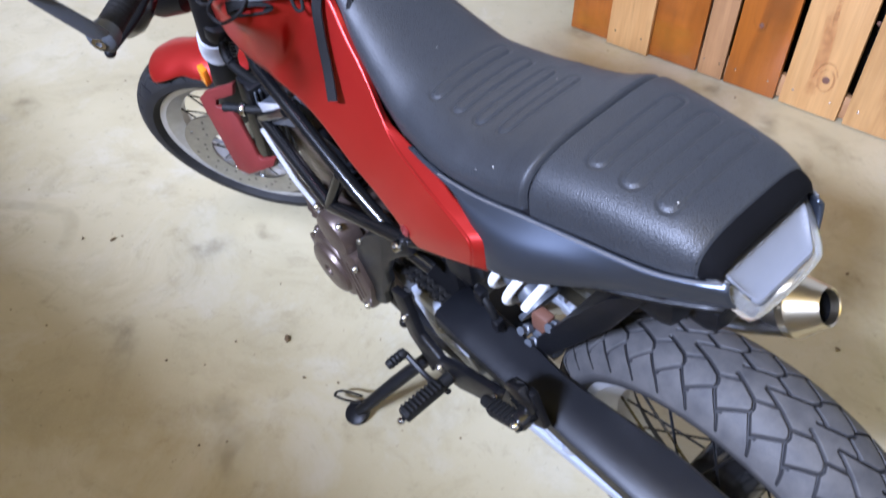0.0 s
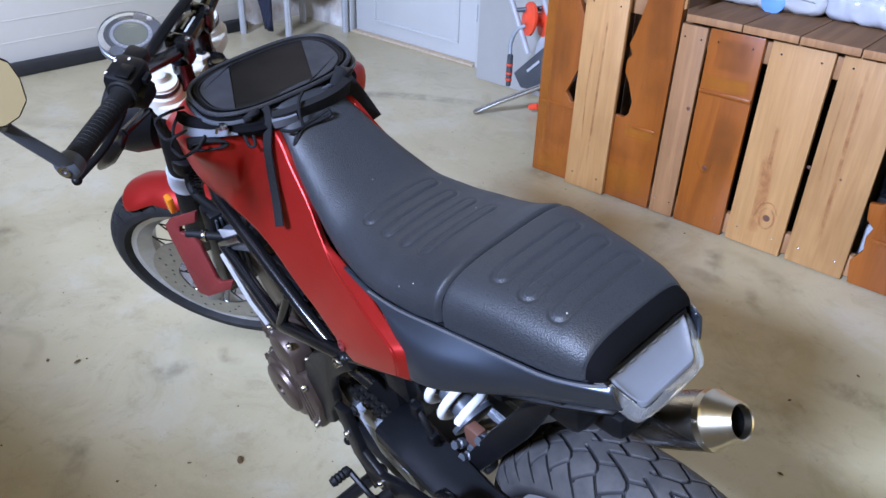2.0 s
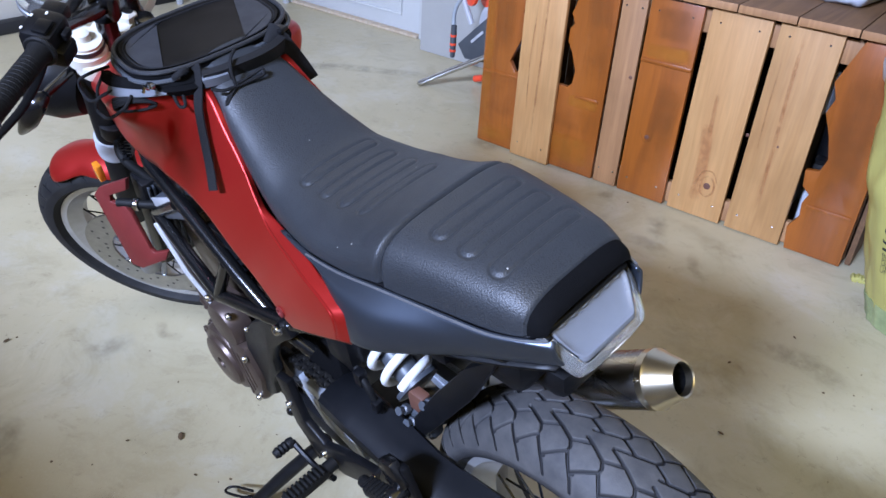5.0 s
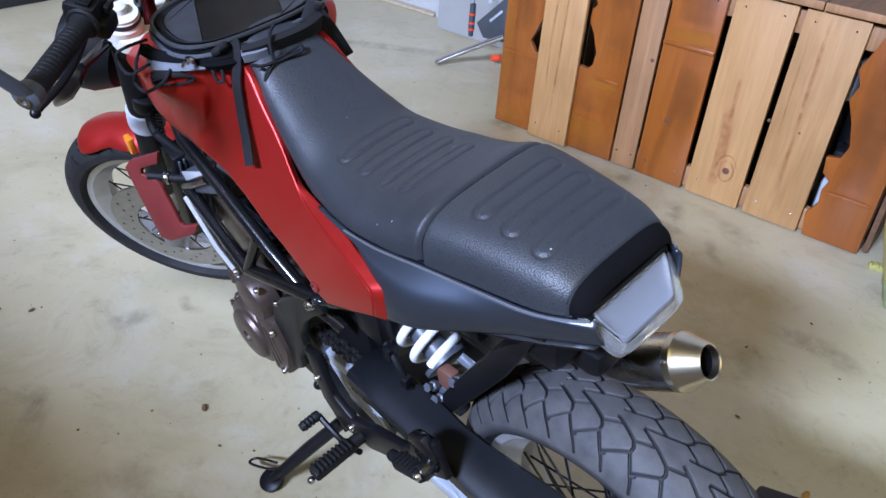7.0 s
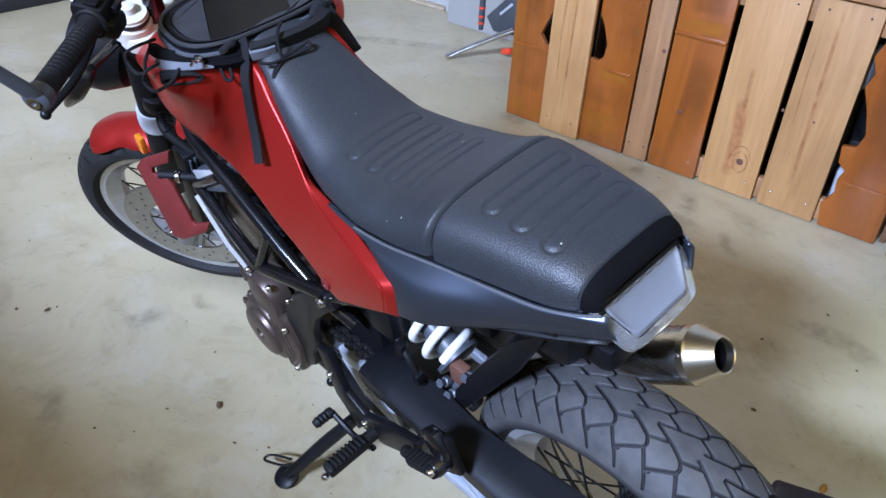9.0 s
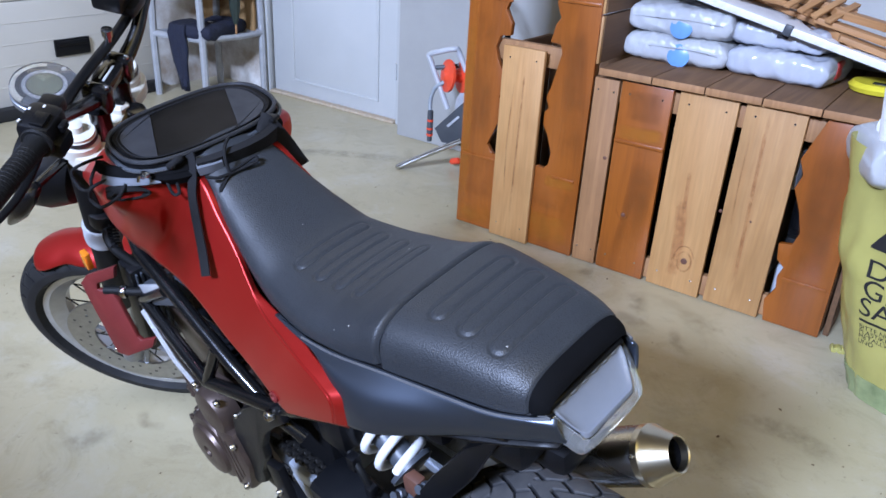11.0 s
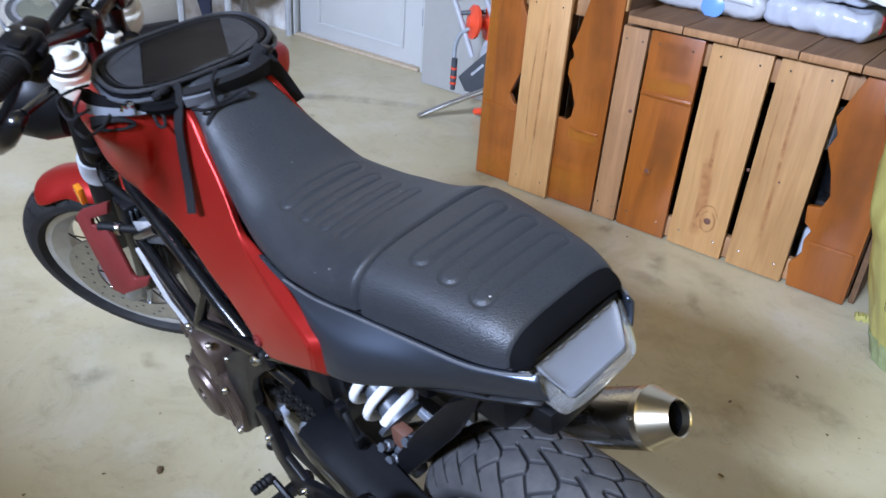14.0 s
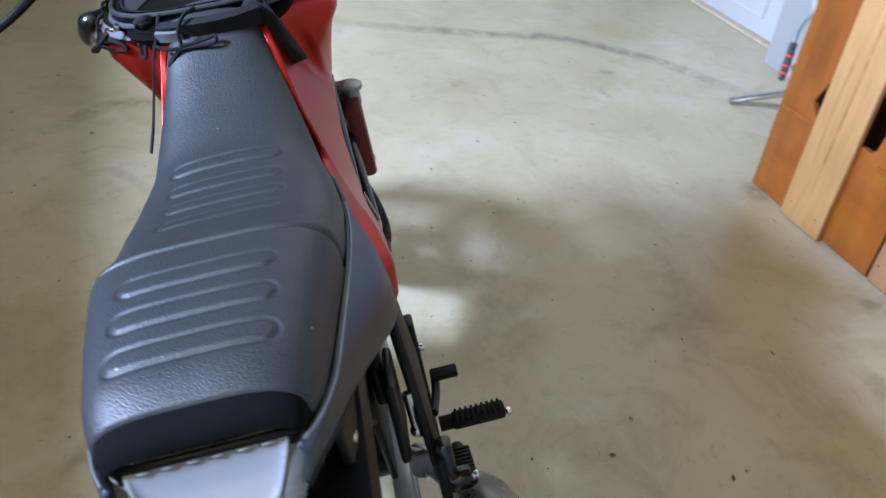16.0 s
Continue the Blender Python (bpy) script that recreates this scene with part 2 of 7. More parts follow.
def groove_shade(m, color):
    """Clean rubber and painted groove shade where the attribute is high, dust elsewhere."""
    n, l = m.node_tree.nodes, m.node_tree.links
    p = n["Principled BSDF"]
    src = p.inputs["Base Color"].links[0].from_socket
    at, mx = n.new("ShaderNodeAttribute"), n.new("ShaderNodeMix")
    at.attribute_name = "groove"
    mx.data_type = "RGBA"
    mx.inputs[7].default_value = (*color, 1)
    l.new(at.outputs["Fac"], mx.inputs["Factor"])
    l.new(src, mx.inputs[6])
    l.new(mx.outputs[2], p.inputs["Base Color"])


groove_shade(M["rubber"], (0.008, 0.008, 0.009))
M["grip"] = material("grip_rubber", (0.006, 0.006, 0.006), 0.6, bump=0.4, bump_scale=500, spec=0.2)
M["rim"] = material("silver_rim_paint", (0.50, 0.50, 0.50), 0.35, metal=0.7, other=(0.42, 0.41, 0.39), scale=25)
M["steel"] = material("brushed_steel", (0.27, 0.26, 0.245), 0.28, metal=1.0, other=(0.32, 0.305, 0.285), scale=8, bump=0.06, bump_scale=260, stretch=(0.2, 3, 3))
M["steel_warm"] = material("heat_tinted_steel", (0.62, 0.54, 0.38), 0.30, metal=1.0, other=(0.56, 0.50, 0.38), scale=9)
M["chrome"] = material("bare_metal", (0.62, 0.62, 0.62), 0.2, metal=1.0, scale=30)
M["alu"] = material("cast_aluminium", (0.30, 0.31, 0.33), 0.42, metal=0.8, other=(0.24, 0.25, 0.27), scale=40, bump=0.15, bump_scale=500)
M["bright_alu"] = material("bare_bright_aluminium", (0.66, 0.67, 0.69), 0.38, metal=0.5, other=(0.56, 0.57, 0.59), scale=30)
M["swing_alu"] = material("grey_cast_aluminium", (0.40, 0.43, 0.48), 0.36, metal=0.35, other=(0.33, 0.36, 0.41), scale=30, bump=0.12, bump_scale=400)
M["white_alu"] = material("satin_white_metal", (0.60, 0.57, 0.48), 0.38, metal=0.0, other=(0.52, 0.49, 0.40), scale=20)
M["bronze"] = material("bronze_engine_paint", (0.085, 0.060, 0.048), 0.38, metal=0.6, other=(0.065, 0.046, 0.037), scale=25, bump=0.1, bump_scale=500)
M["spring"] = material("white_spring_enamel", (0.74, 0.74, 0.74), 0.3, other=(0.60, 0.59, 0.56), scale=40)
M["brown"] = material("rusty_brown_part", (0.12, 0.05, 0.03), 0.6, scale=40)
M["amber"] = glassy("amber_reflector", (0.85, 0.28, 0.02), 0.15, 0.4)
M["lens"] = glassy("clear_tail_lens", (0.86, 0.88, 0.88), 0.06, 0.9)
M["frosted"] = material("frosted_clear_plastic", (0.17, 0.18, 0.20), 0.42, other=(0.13, 0.14, 0.16), scale=120)
M["lens_inner"] = material("frosted_grey_plastic", (0.17, 0.18, 0.20), 0.30, other=(0.14, 0.15, 0.17), scale=12, coat=0.3)
M["lcd"] = material("lcd_glass", (0.16, 0.17, 0.10), 0.12, other=(0.14, 0.15, 0.09), scale=10)
M["gauge_glass"] = glassy("gauge_cover", (0.9, 0.9, 0.9), 0.03, 0.95)
# warm wall reflection put into the mirror's colour
M["mirror"] = material("reflection_toned_mirror", (0.93, 0.74, 0.40), 0.03, metal=1.0, other=(0.93, 0.74, 0.40), rough_var=0.0)
M["disc"] = material("brake_disc_steel", (0.42, 0.42, 0.42), 0.32, metal=1.0, scale=50)
M["webbing"] = material("black_webbing", (0.008, 0.008, 0.009), 0.75, bump=0.5, bump_scale=1200, stretch=(1, 1, 3), spec=0.25)
M["piping"] = material("rolled_black_piping", (0.020, 0.021, 0.024), 0.45, bump=0.3, bump_scale=700)
M["lining"] = material("dark_grey_lining", (0.030, 0.031, 0.035), 0.55, other=(0.020, 0.021, 0.024), scale=30, spec=0.2)
M["grey_web"] = material("grey_webbing", (0.13, 0.14, 0.16), 0.8, bump=0.5, bump_scale=1000)
M["window"] = material("clear_film", (0.0045, 0.0042, 0.004), 0.40, other=(0.012, 0.0105, 0.0095), scale=9, rough_var=0.14, bump=0.2, bump_scale=22, spec=0.05)
M["pine"] = wood("pale_pine", (0.41, 0.222, 0.082), (0.35, 0.175, 0.058), 0.6)
M["stained"] = wood("orange_stained_pine", (0.27, 0.076, 0.009), (0.19, 0.050, 0.006), 0.38, coat=0.25, rings=5)
M["pale_wood"] = wood("bleached_threshold_wood", (0.40, 0.33, 0.24), (0.34, 0.25, 0.16), 0.6)
M["greywood"] = wood("weathered_pine", (0.34, 0.172, 0.070), (0.23, 0.110, 0.042), 0.65)
M["deck"] = wood("worn_brown_deck", (0.150, 0.076, 0.032), (0.090, 0.043, 0.018), 0.75, axis=1)
M["scrap"] = wood("scrap_pine", (0.40, 0.205, 0.080), (0.27, 0.125, 0.044), 0.6, axis=0)
M["osb"] = wood("chipboard", (0.36, 0.22, 0.09), (0.26, 0.14, 0.05), 0.6, rings=30)
M["bagfilm"] = material("white_plastic_film", (0.45, 0.455, 0.46), 0.34, other=(0.38, 0.39, 0.405), scale=9, bump=0.7, bump_scale=48)
M["greyfilm"] = material("grey_plastic_film", (0.36, 0.38, 0.43), 0.22, other=(0.44, 0.45, 0.48), scale=9, bump=0.6, bump_scale=30)
M["darkfilm"] = material("dark_plastic_film", (0.02, 0.022, 0.026), 0.2, bump=0.5, bump_scale=40)
M["blue_print"] = material("blue_print", (0.16, 0.33, 0.62), 0.3)
M["red_print"] = material("red_print", (0.35, 0.03, 0.03), 0.35)
M["black_print"] = material("black_print", (0.02, 0.02, 0.022), 0.4)
M["yellow_film"] = material("yellow_sack_film", (0.40, 0.36, 0.105), 0.35, other=(0.34, 0.305, 0.09), scale=5, bump=0.6, bump_scale=18)
M["green_film"] = material("crumpled_green_base", (0.30, 0.34, 0.16), 0.35, other=(0.16, 0.2, 0.09), scale=14, bump=0.8, bump_scale=30)
M["yellow_plastic"] = material("yellow_plastic", (0.70, 0.60, 0.04), 0.35)
M["white_melamine"] = material("white_melamine", (0.70, 0.69, 0.68), 0.4, scale=3)
M["orange_plastic"] = material("orange_red_plastic", (0.78, 0.07, 0.025), 0.35, scale=20)
M["grey_plastic"] = material("light_grey_plastic", (0.42, 0.43, 0.45), 0.4, scale=20)
M["dark_plastic"] = material("dark_grey_plastic", (0.055, 0.062, 0.072), 0.45, scale=20)
M["hose"] = material("grey_hose", (0.28, 0.31, 0.33), 0.45, scale=30)
M["stool_metal"] = material("grey_painted_steel", (0.42, 0.43, 0.44), 0.4, metal=0.3, scale=20)
M["navy"] = material("navy_cloth", (0.006, 0.008, 0.020), 0.85, other=(0.009, 0.012, 0.028), scale=30, bump=0.6, bump_scale=500)
M["umbrella"] = material("dark_green_cloth", (0.02, 0.03, 0.02), 0.8, scale=30)
M["leaf"] = material("dry_leaf", (0.10, 0.06, 0.025), 0.8, scale=60)
M["leaf_orange"] = material("orange_leaf", (0.45, 0.22, 0.03), 0.7, scale=60)


# ---- mesh tools ----
class Shape:
    """Vertices and faces that are gathered into one mesh."""

    def __init__(self):
        self.v, self.f = [], []

    def add(self, verts, faces):
        k = len(self.v)
        self.v += [tuple(p) for p in verts]
        self.f += [tuple(i + k for i in f) for f in faces]
        return self

    def rings(self, rings, closed=True, cap=True):
        k, n = len(self.v), len(rings[0])
        for r in rings:
            self.v += [tuple(p) for p in r]
        for i in range(len(rings) - 1):
            for j in range(n if closed else n - 1):
                a, b = k + i * n + j, k + i * n + (j + 1) % n
                self.f.append((a, b, b + n, a + n))
        if cap and closed:
            self.f.append(tuple(k + j for j in reversed(range(n))))
            self.f.append(tuple(k + (len(rings) - 1) * n + j for j in range(n)))
        return self

    def tube(self, pts, r, seg=10, smooth=0, flat=1.0, cap=True):
        pts = [Vector(p) for p in pts]
        if smooth:
            pts = spline(pts, smooth)
        rad = r if isinstance(r, (list, tuple)) else None
        t0 = (pts[1] - pts[0]).normalized()
        side = t0.orthogonal().normalized()
        out = []
        for i, p in enumerate(pts):
            t = (pts[min(i + 1, len(pts) - 1)] - pts[max(i - 1, 0)]).normalized()
            side = (side - t * side.dot(t)).normalized()
            up = t.cross(side)
            if rad:
                x = i / (len(pts) - 1) * (len(rad) - 1)
                q = rad[int(x)] + (rad[min(int(x) + 1, len(rad) - 1)] - rad[int(x)]) * (x - int(x))
            else:
                q = r
            out.append([p + (side * math.cos(a) + up * math.sin(a) * flat) * q for a in (2 * math.pi * k / seg for k in range(seg))])
        return self.rings(out, cap=cap)

    def lathe(self, profile, base, axis, seg=40, cap=True, ref=None):
        axis = Vector(axis).normalized()
        s = Vector(ref).normalized() if ref else axis.orthogonal().normalized()
        u = axis.cross(s)
        base = Vector(base)
        return self.rings([[base + axis * h + (s * math.cos(a) + u * math.sin(a)) * r for a in (2 * math.pi * k / seg for k in range(seg))] for r, h in profile], cap=cap)

    def box(self, centre, size, bevel=0.0, m=None, seg=2):
        bm = bmesh.new()
        bmesh.ops.create_cube(bm, size=1)
        for v in bm.verts:
            v.co = Vector((v.co.x * size[0], v.co.y * size[1], v.co.z * size[2]))
        if bevel:
            bmesh.ops.bevel(bm, geom=bm.edges[:], offset=min(bevel, min(size) * 0.45), segments=seg, profile=0.5, affect="EDGES")
        t = Matrix.Translation(centre) @ (m.to_4x4() if m else Matrix())
        bm.verts.index_update()
        self.add([t @ v.co for v in bm.verts], [[v.index for v in f.verts] for f in bm.faces])
        bm.free()
        return self

    def prism(self, poly, direction, depth, bevel=0.0):
        """A plate from a polygon in space, thickened along a direction."""
        d = Vector(direction).normalized() * depth
        bm = bmesh.new()
        lo = [bm.verts.new(Vector(p)) for p in poly]
        face = bm.faces.new(lo)
        ext = bmesh.ops.extrude_face_region(bm, geom=[face])
        bmesh.ops.translate(bm, verts=[e for e in ext["geom"] if isinstance(e, bmesh.types.BMVert)], vec=d)
        bmesh.ops.recalc_face_normals(bm, faces=bm.faces[:])
        if bevel:
            bmesh.ops.bevel(bm, geom=bm.edges[:], offset=bevel, segments=2, profile=0.5, affect="EDGES")
        bm.verts.index_update()
        self.add([v.co for v in bm.verts], [[v.index for v in f.verts] for f in bm.faces])
        bm.free()
        return self

    def ball(self, c, r, seg=14, squash=(1, 1, 1)):
        rings = []
        for i in range(1, seg // 2):
            a = math.pi * i / (seg // 2)
            rings.append([Vector(c) + Vector((math.sin(a) * math.cos(b) * squash[0], math.sin(a) * math.sin(b) * squash[1], -math.cos(a) * squash[2])) * r for b in (2 * math.pi * k / seg for k in range(seg))])
        return self.rings(rings)


def spline(pts, n):
    """Points of a smooth curve through the given ones."""
    out = []
    for i in range(len(pts) - 1):
        p0, p1, p2, p3 = pts[max(i - 1, 0)], pts[i], pts[i + 1], pts[min(i + 2, len(pts) - 1)]
        for k in range(n):
            t = k / n
            out.append(0.5 * (2 * p1 + (p2 - p0) * t + (2 * p0 - 5 * p1 + 4 * p2 - p3) * t * t + (3 * p1 - p0 - 3 * p2 + p3) * t ** 3))
    return out + [pts[-1]]


def mesh_of(name, shape, mat, angle=38):
    me = bpy.data.meshes.new(name)
    me.from_pydata([tuple(p) for p in shape.v], [], shape.f)
    bm = bmesh.new()
    bm.from_mesh(me)
    bmesh.ops.recalc_face_normals(bm, faces=bm.faces[:])
    bm.to_mesh(me)
    bm.free()
    me.polygons.foreach_set("use_smooth", [True] * len(me.polygons))
    me.set_sharp_from_angle(angle=radians(angle))
    me.materials.append(mat)
    return me


def part(name, shape, mat, parent, label="", angle=38, thick=0.0, bevel=0.0, sub=0):
    """One mesh object under a thing or a part."""
    ob = new(name, mesh_of(name, shape, mat, angle))
    ob.parent = parent
    if thick:
        s = ob.modifiers.new("thick", "SOLIDIFY")
        s.thickness, s.offset = thick, -1
    if bevel:
        b = ob.modifiers.new("bevel", "BEVEL")
        b.width, b.segments, b.limit_method = bevel, 2, "ANGLE"
    if sub:
        s = ob.modifiers.new("round", "SUBSURF")
        s.levels = s.render_levels = sub
    return tagged(ob, label)


def thing(name, label, category, m=None, group="", kind=""):
    ob = new(name)
    ob.empty_display_size = 0.1
    ob.matrix_world = m or Matrix()
    return tagged(ob, label, category, group, kind)


def structure(name, shape, mat, label=""):
    return tagged(new(name, mesh_of(name, shape, mat)), label, "", "", "structure")


# ---- the garage ----
X0, X1, Y0, Y1, H = -3.0, 4.22, -3.34, 4.6, 4.90
structure("floor", Shape().box(((X0 + X1) / 2, (Y0 + Y1) / 2, -0.05), (X1 - X0 + 0.6, Y1 - Y0 + 0.6, 0.1)), M["floor"], "stained olive grey painted screed floor")
structure("ceiling", Shape().box(((X0 + X1) / 2, (Y0 + Y1) / 2, H + 0.06), (X1 - X0 + 0.6, Y1 - Y0 + 0.6, 0.12)), M["ceiling"], "unseen plain ceiling, brown to hold back bounced light")


def wall_with_hole(name, axis, at, thick, lo, hi, hole, mat, label):
    """A wall of a given thickness with one rectangular opening (lo, hi, sill, head)."""
    s = Shape()
    a, b, z0, z1 = hole

    def slab(p, q, u, v):
        if q - p < 1e-4 or v - u < 1e-4:
            return
        c = ((p + q) / 2, at + thick / 2, (u + v) / 2) if axis == "x" else (at + thick / 2, (p + q) / 2, (u + v) / 2)
        d = (q - p, abs(thick), v - u) if axis == "x" else (abs(thick), q - p, v - u)
        s.box(c, d)
    slab(lo, a, 0, H)
    slab(b, hi, 0, H)
    slab(a, b, 0, z0)
    slab(a, b, z1, H)
    return structure(name, s, mat, label)


# low partition added to cut off the daylight; outer wall opening added for it
structure("wall_light_cut", Shape().box(((X0 + X1) / 2, 1.6, 0.825), (X1 - X0, 0.2, 1.65)), M["dark_plaster"], "unseen low wall added to cut off the daylight on the floor")
wall_with_hole("wall_side", "x", Y1, 0.2, X0 - 0.2, X1 + 0.2, (-0.35, 1.35, 3.82, 4.50), M["dark_plaster"], "unseen plain brown wall, its high opening added for the daylight lamp")
structure("wall_back", Shape().box((X0 - 0.1, (Y0 + Y1) / 2, H / 2), (0.2, Y1 - Y0 + 0.4, H)), M["wall_paint"], "plain pale wall")
# wall with the door: plaster piece by the corner, then the door, then painted wall
structure("wall_door_corner", Shape().box(((3.70 + X1 + 0.2) / 2, Y0 - 0.10, H / 2), (X1 + 0.2 - 3.70, 0.2, H)), M["plaster"], "stained white plaster wall by the corner")
structure("wall_door_long", Shape().box(((X0 - 0.2 + 2.56) / 2, Y0 - 0.10, H / 2), (2.56 - X0 + 0.2, 0.196, H)), M["wall_paint"], "white painted wall behind the wooden boxes")
structure("wall_door_head", Shape().box((3.13, Y0 - 0.10, (2.06 + H) / 2), (1.14, 0.2, H - 2.06)), M["wall_paint"], "white painted wall over the door")
wall_with_hole("wall_front", "y", X1, 0.2, Y0, -1.15, (-2.86, -1.16, 0.0, 2.2), M["plaster"], "white plastered wall round the garage door")
structure("wall_front_bay", Shape().box((X1 + 0.05, (Y1 - 1.15) / 2, H / 2), (0.2, Y1 + 1.15, H)), M["dark_plaster"], "unseen plain wall, brown to keep floor reflections dark")
structure("backdrop", Shape().box((0, 0, -0.4), (60, 60, 0.1)), M["plaster"], "pale ground outside the garage")


# ---- stains on the floor ----
def stain_material(name, color, strength, grain):
    """A thin dark film on the floor, fading out to its rim, broken by noise."""
    m = bpy.data.materials.new(name)
    m.use_nodes = True
    n, l = m.node_tree.nodes, m.node_tree.links
    p = n["Principled BSDF"]
    p.inputs["Base Color"].default_value, p.inputs["Roughness"].default_value = (*color, 1), 0.4
    tc, sub, ln = n.new("ShaderNodeTexCoord"), n.new("ShaderNodeVectorMath"), n.new("ShaderNodeVectorMath")
    at = n.new("ShaderNodeAttribute")
    at.attribute_name = "rim"
    ns = n.new("ShaderNodeTexNoise")
    ns.inputs["Scale"].default_value, ns.inputs["Detail"].default_value, ns.inputs["Roughness"].default_value = grain, 7, 0.7
    l.new(tc.outputs["Object"], ns.inputs["Vector"])
    mr = n.new("ShaderNodeMapRange")
    mr.inputs["From Min"].default_value, mr.inputs["From Max"].default_value, mr.inputs["To Max"].default_value = 0.35, 0.72, strength
    l.new(ns.outputs["Fac"], mr.inputs[0])
    mu = n.new("ShaderNodeMath")
    mu.operation = "MULTIPLY"
    l.new(mr.outputs[0], mu.inputs[0])
    l.new(at.outputs["Fac"], mu.inputs[1])
    l.new(mu.outputs[0], p.inputs["Alpha"])
    return m


STAIN = stain_material("dark_floor_stain", (0.10, 0.075, 0.04), 0.4, 22)
STAIN_GREY = stain_material("grey_floor_line", (0.15, 0.145, 0.14), 0.55, 9)
STAIN_WEAK = stain_material("brown_floor_stain", (0.20, 0.15, 0.07), 0.28, 9)


def stain(path, width, mat, height=0.0012):
    """A stain along a line on the floor, strongest in its middle."""
    pts = spline([Vector((x, y, height)) for x, y in path], 6)
    v, f, rim = [], [], []
    cols = (-1, -0.6, -0.2, 0.2, 0.6, 1)
    for i, p in enumerate(pts):
        t = (pts[min(i + 1, len(pts) - 1)] - pts[max(i - 1, 0)]).normalized()
        a = Vector((-t.y, t.x, 0)) * width / 2
        e = min(1.0, 3 * i / (len(pts) - 1), 3 * (1 - i / (len(pts) - 1)))
        for c in cols:
            v.append(p + a * c)
            rim.append((1 - c * c) * e)
    for i in range(len(pts) - 1):
        for k in range(5):
            j = i * 6 + k
            f.append((j, j + 1, j + 7, j + 6))
    me = bpy.data.meshes.new("floor_stain")
    me.from_pydata([tuple(p) for p in v], [], f)
    me.attributes.new("rim", "FLOAT", "POINT").data.foreach_set("value", rim)
    me.materials.append(mat)
    return tagged(new("floor_stain", me), "dark stain soaked into the screed floor", "", "", "structure")


for k, (path, width, mat) in enumerate((([(3.75, -1.10), (3.28, -1.37), (3.05, -1.95), (2.93, -2.35), (2.65, -2.65), (2.3, -2.85), (2.1, -2.95)], 0.11, STAIN_GREY), ([(1.51, -2.39), (1.57, -2.41), (1.64, -2.42)], 0.09, STAIN), ([(0.98, -1.18), (1.16, -1.34), (1.38, -1.40)], 0.26, STAIN_WEAK),
                                        ([(0.02, -1.80), (0.14, -1.86), (0.30, -1.84)], 0.10, STAIN), ([(0.64, -2.10), (0.73, -2.14), (0.82, -2.13)], 0.08, STAIN), ([(0.22, -1.62), (0.40, -1.72), (0.60, -1.70)], 0.14, STAIN_WEAK), ([(1.72, -0.35), (1.90, -0.52), (2.10, -0.40), (2.02, -0.25)], 0.05, STAIN_WEAK),
                                        ([(2.35, -0.20), (2.55, -0.42), (2.50, -0.70)], 0.10, STAIN), ([(1.30, -0.28), (1.42, -0.40), (1.5, -0.38)], 0.07, STAIN), ([(0.95, -0.30), (1.05, -0.42), (1.2, -0.36)], 0.10, STAIN_WEAK), ([(0.45, -2.15), (0.60, -2.30), (0.80, -2.33)], 0.10, STAIN_WEAK), ([(0.95, -1.75), (1.15, -1.85), (1.4, -1.80)], 0.18, STAIN_WEAK))):
    stain(path, width, mat, 0.0012 + 0.0004 * k)

# scattered smudges and fine specks of dirt
random.seed(23)
for k in range(16):
    x, y, a, n = random.uniform(0.1, 2.6), random.uniform(-2.5, -0.3), random.uniform(0, 6.28), random.uniform(0.03, 0.10)
    stain([(x - n * math.cos(a), y - n * math.sin(a)), (x, y + 0.02), (x + n * math.cos(a + 0.4), y + n * math.sin(a + 0.4))], random.uniform(0.03, 0.09), random.choice((STAIN, STAIN_WEAK)), 0.0062 + 0.0002 * k)
specks = Shape()
for k in range(170):
    x, y, r = random.uniform(-0.3, 2.9), random.uniform(-2.7, 0.1), random.choice((0.0014, 0.0018, 0.0024, 0.0036))
    n = random.randint(5, 7)
    ring = [(x + r * random.uniform(0.5, 1.3) * math.cos(6.283 * i / n), y + r * random.uniform(0.5, 1.3) * math.sin(6.283 * i / n)) for i in range(n)]
    specks.rings([[(px, py, 0.0002) for px, py in ring], [(x + (px - x) * 0.6, y + (py - y) * 0.6, 0.0008 + 0.3 * r) for px, py in ring]])
tagged(new("floor_grit", mesh_of("floor_grit", specks, M["leaf"])), "small dark crumbs of grit strewn over the screed", "grit", "", "stuff")

# ---- the motorcycle: x ahead from the rear axle, y to its left, z up, leaning on its side stand ----
BIKE = Matrix.Translation((0.156, -0.795, 0.002)) @ pose(0, 0, 0, 0, 0, -8) @ pose(0, 0, 0, -13.5, 0, 0)
bike = thing("motorcycle", "red and grey naked motorcycle leaning on its side stand", "motorcycle", BIKE)
V = Vector


def smooth_rows(rows, n, m):
    """Rows of points made finer both ways by smooth curves."""
    rows = [spline([V(p) for p in r], n) for r in rows]
    cols = [spline([r[i] for r in rows], m) for i in range(len(rows[0]))]
    return [[c[j] for c in cols] for j in range(len(cols[0]))]


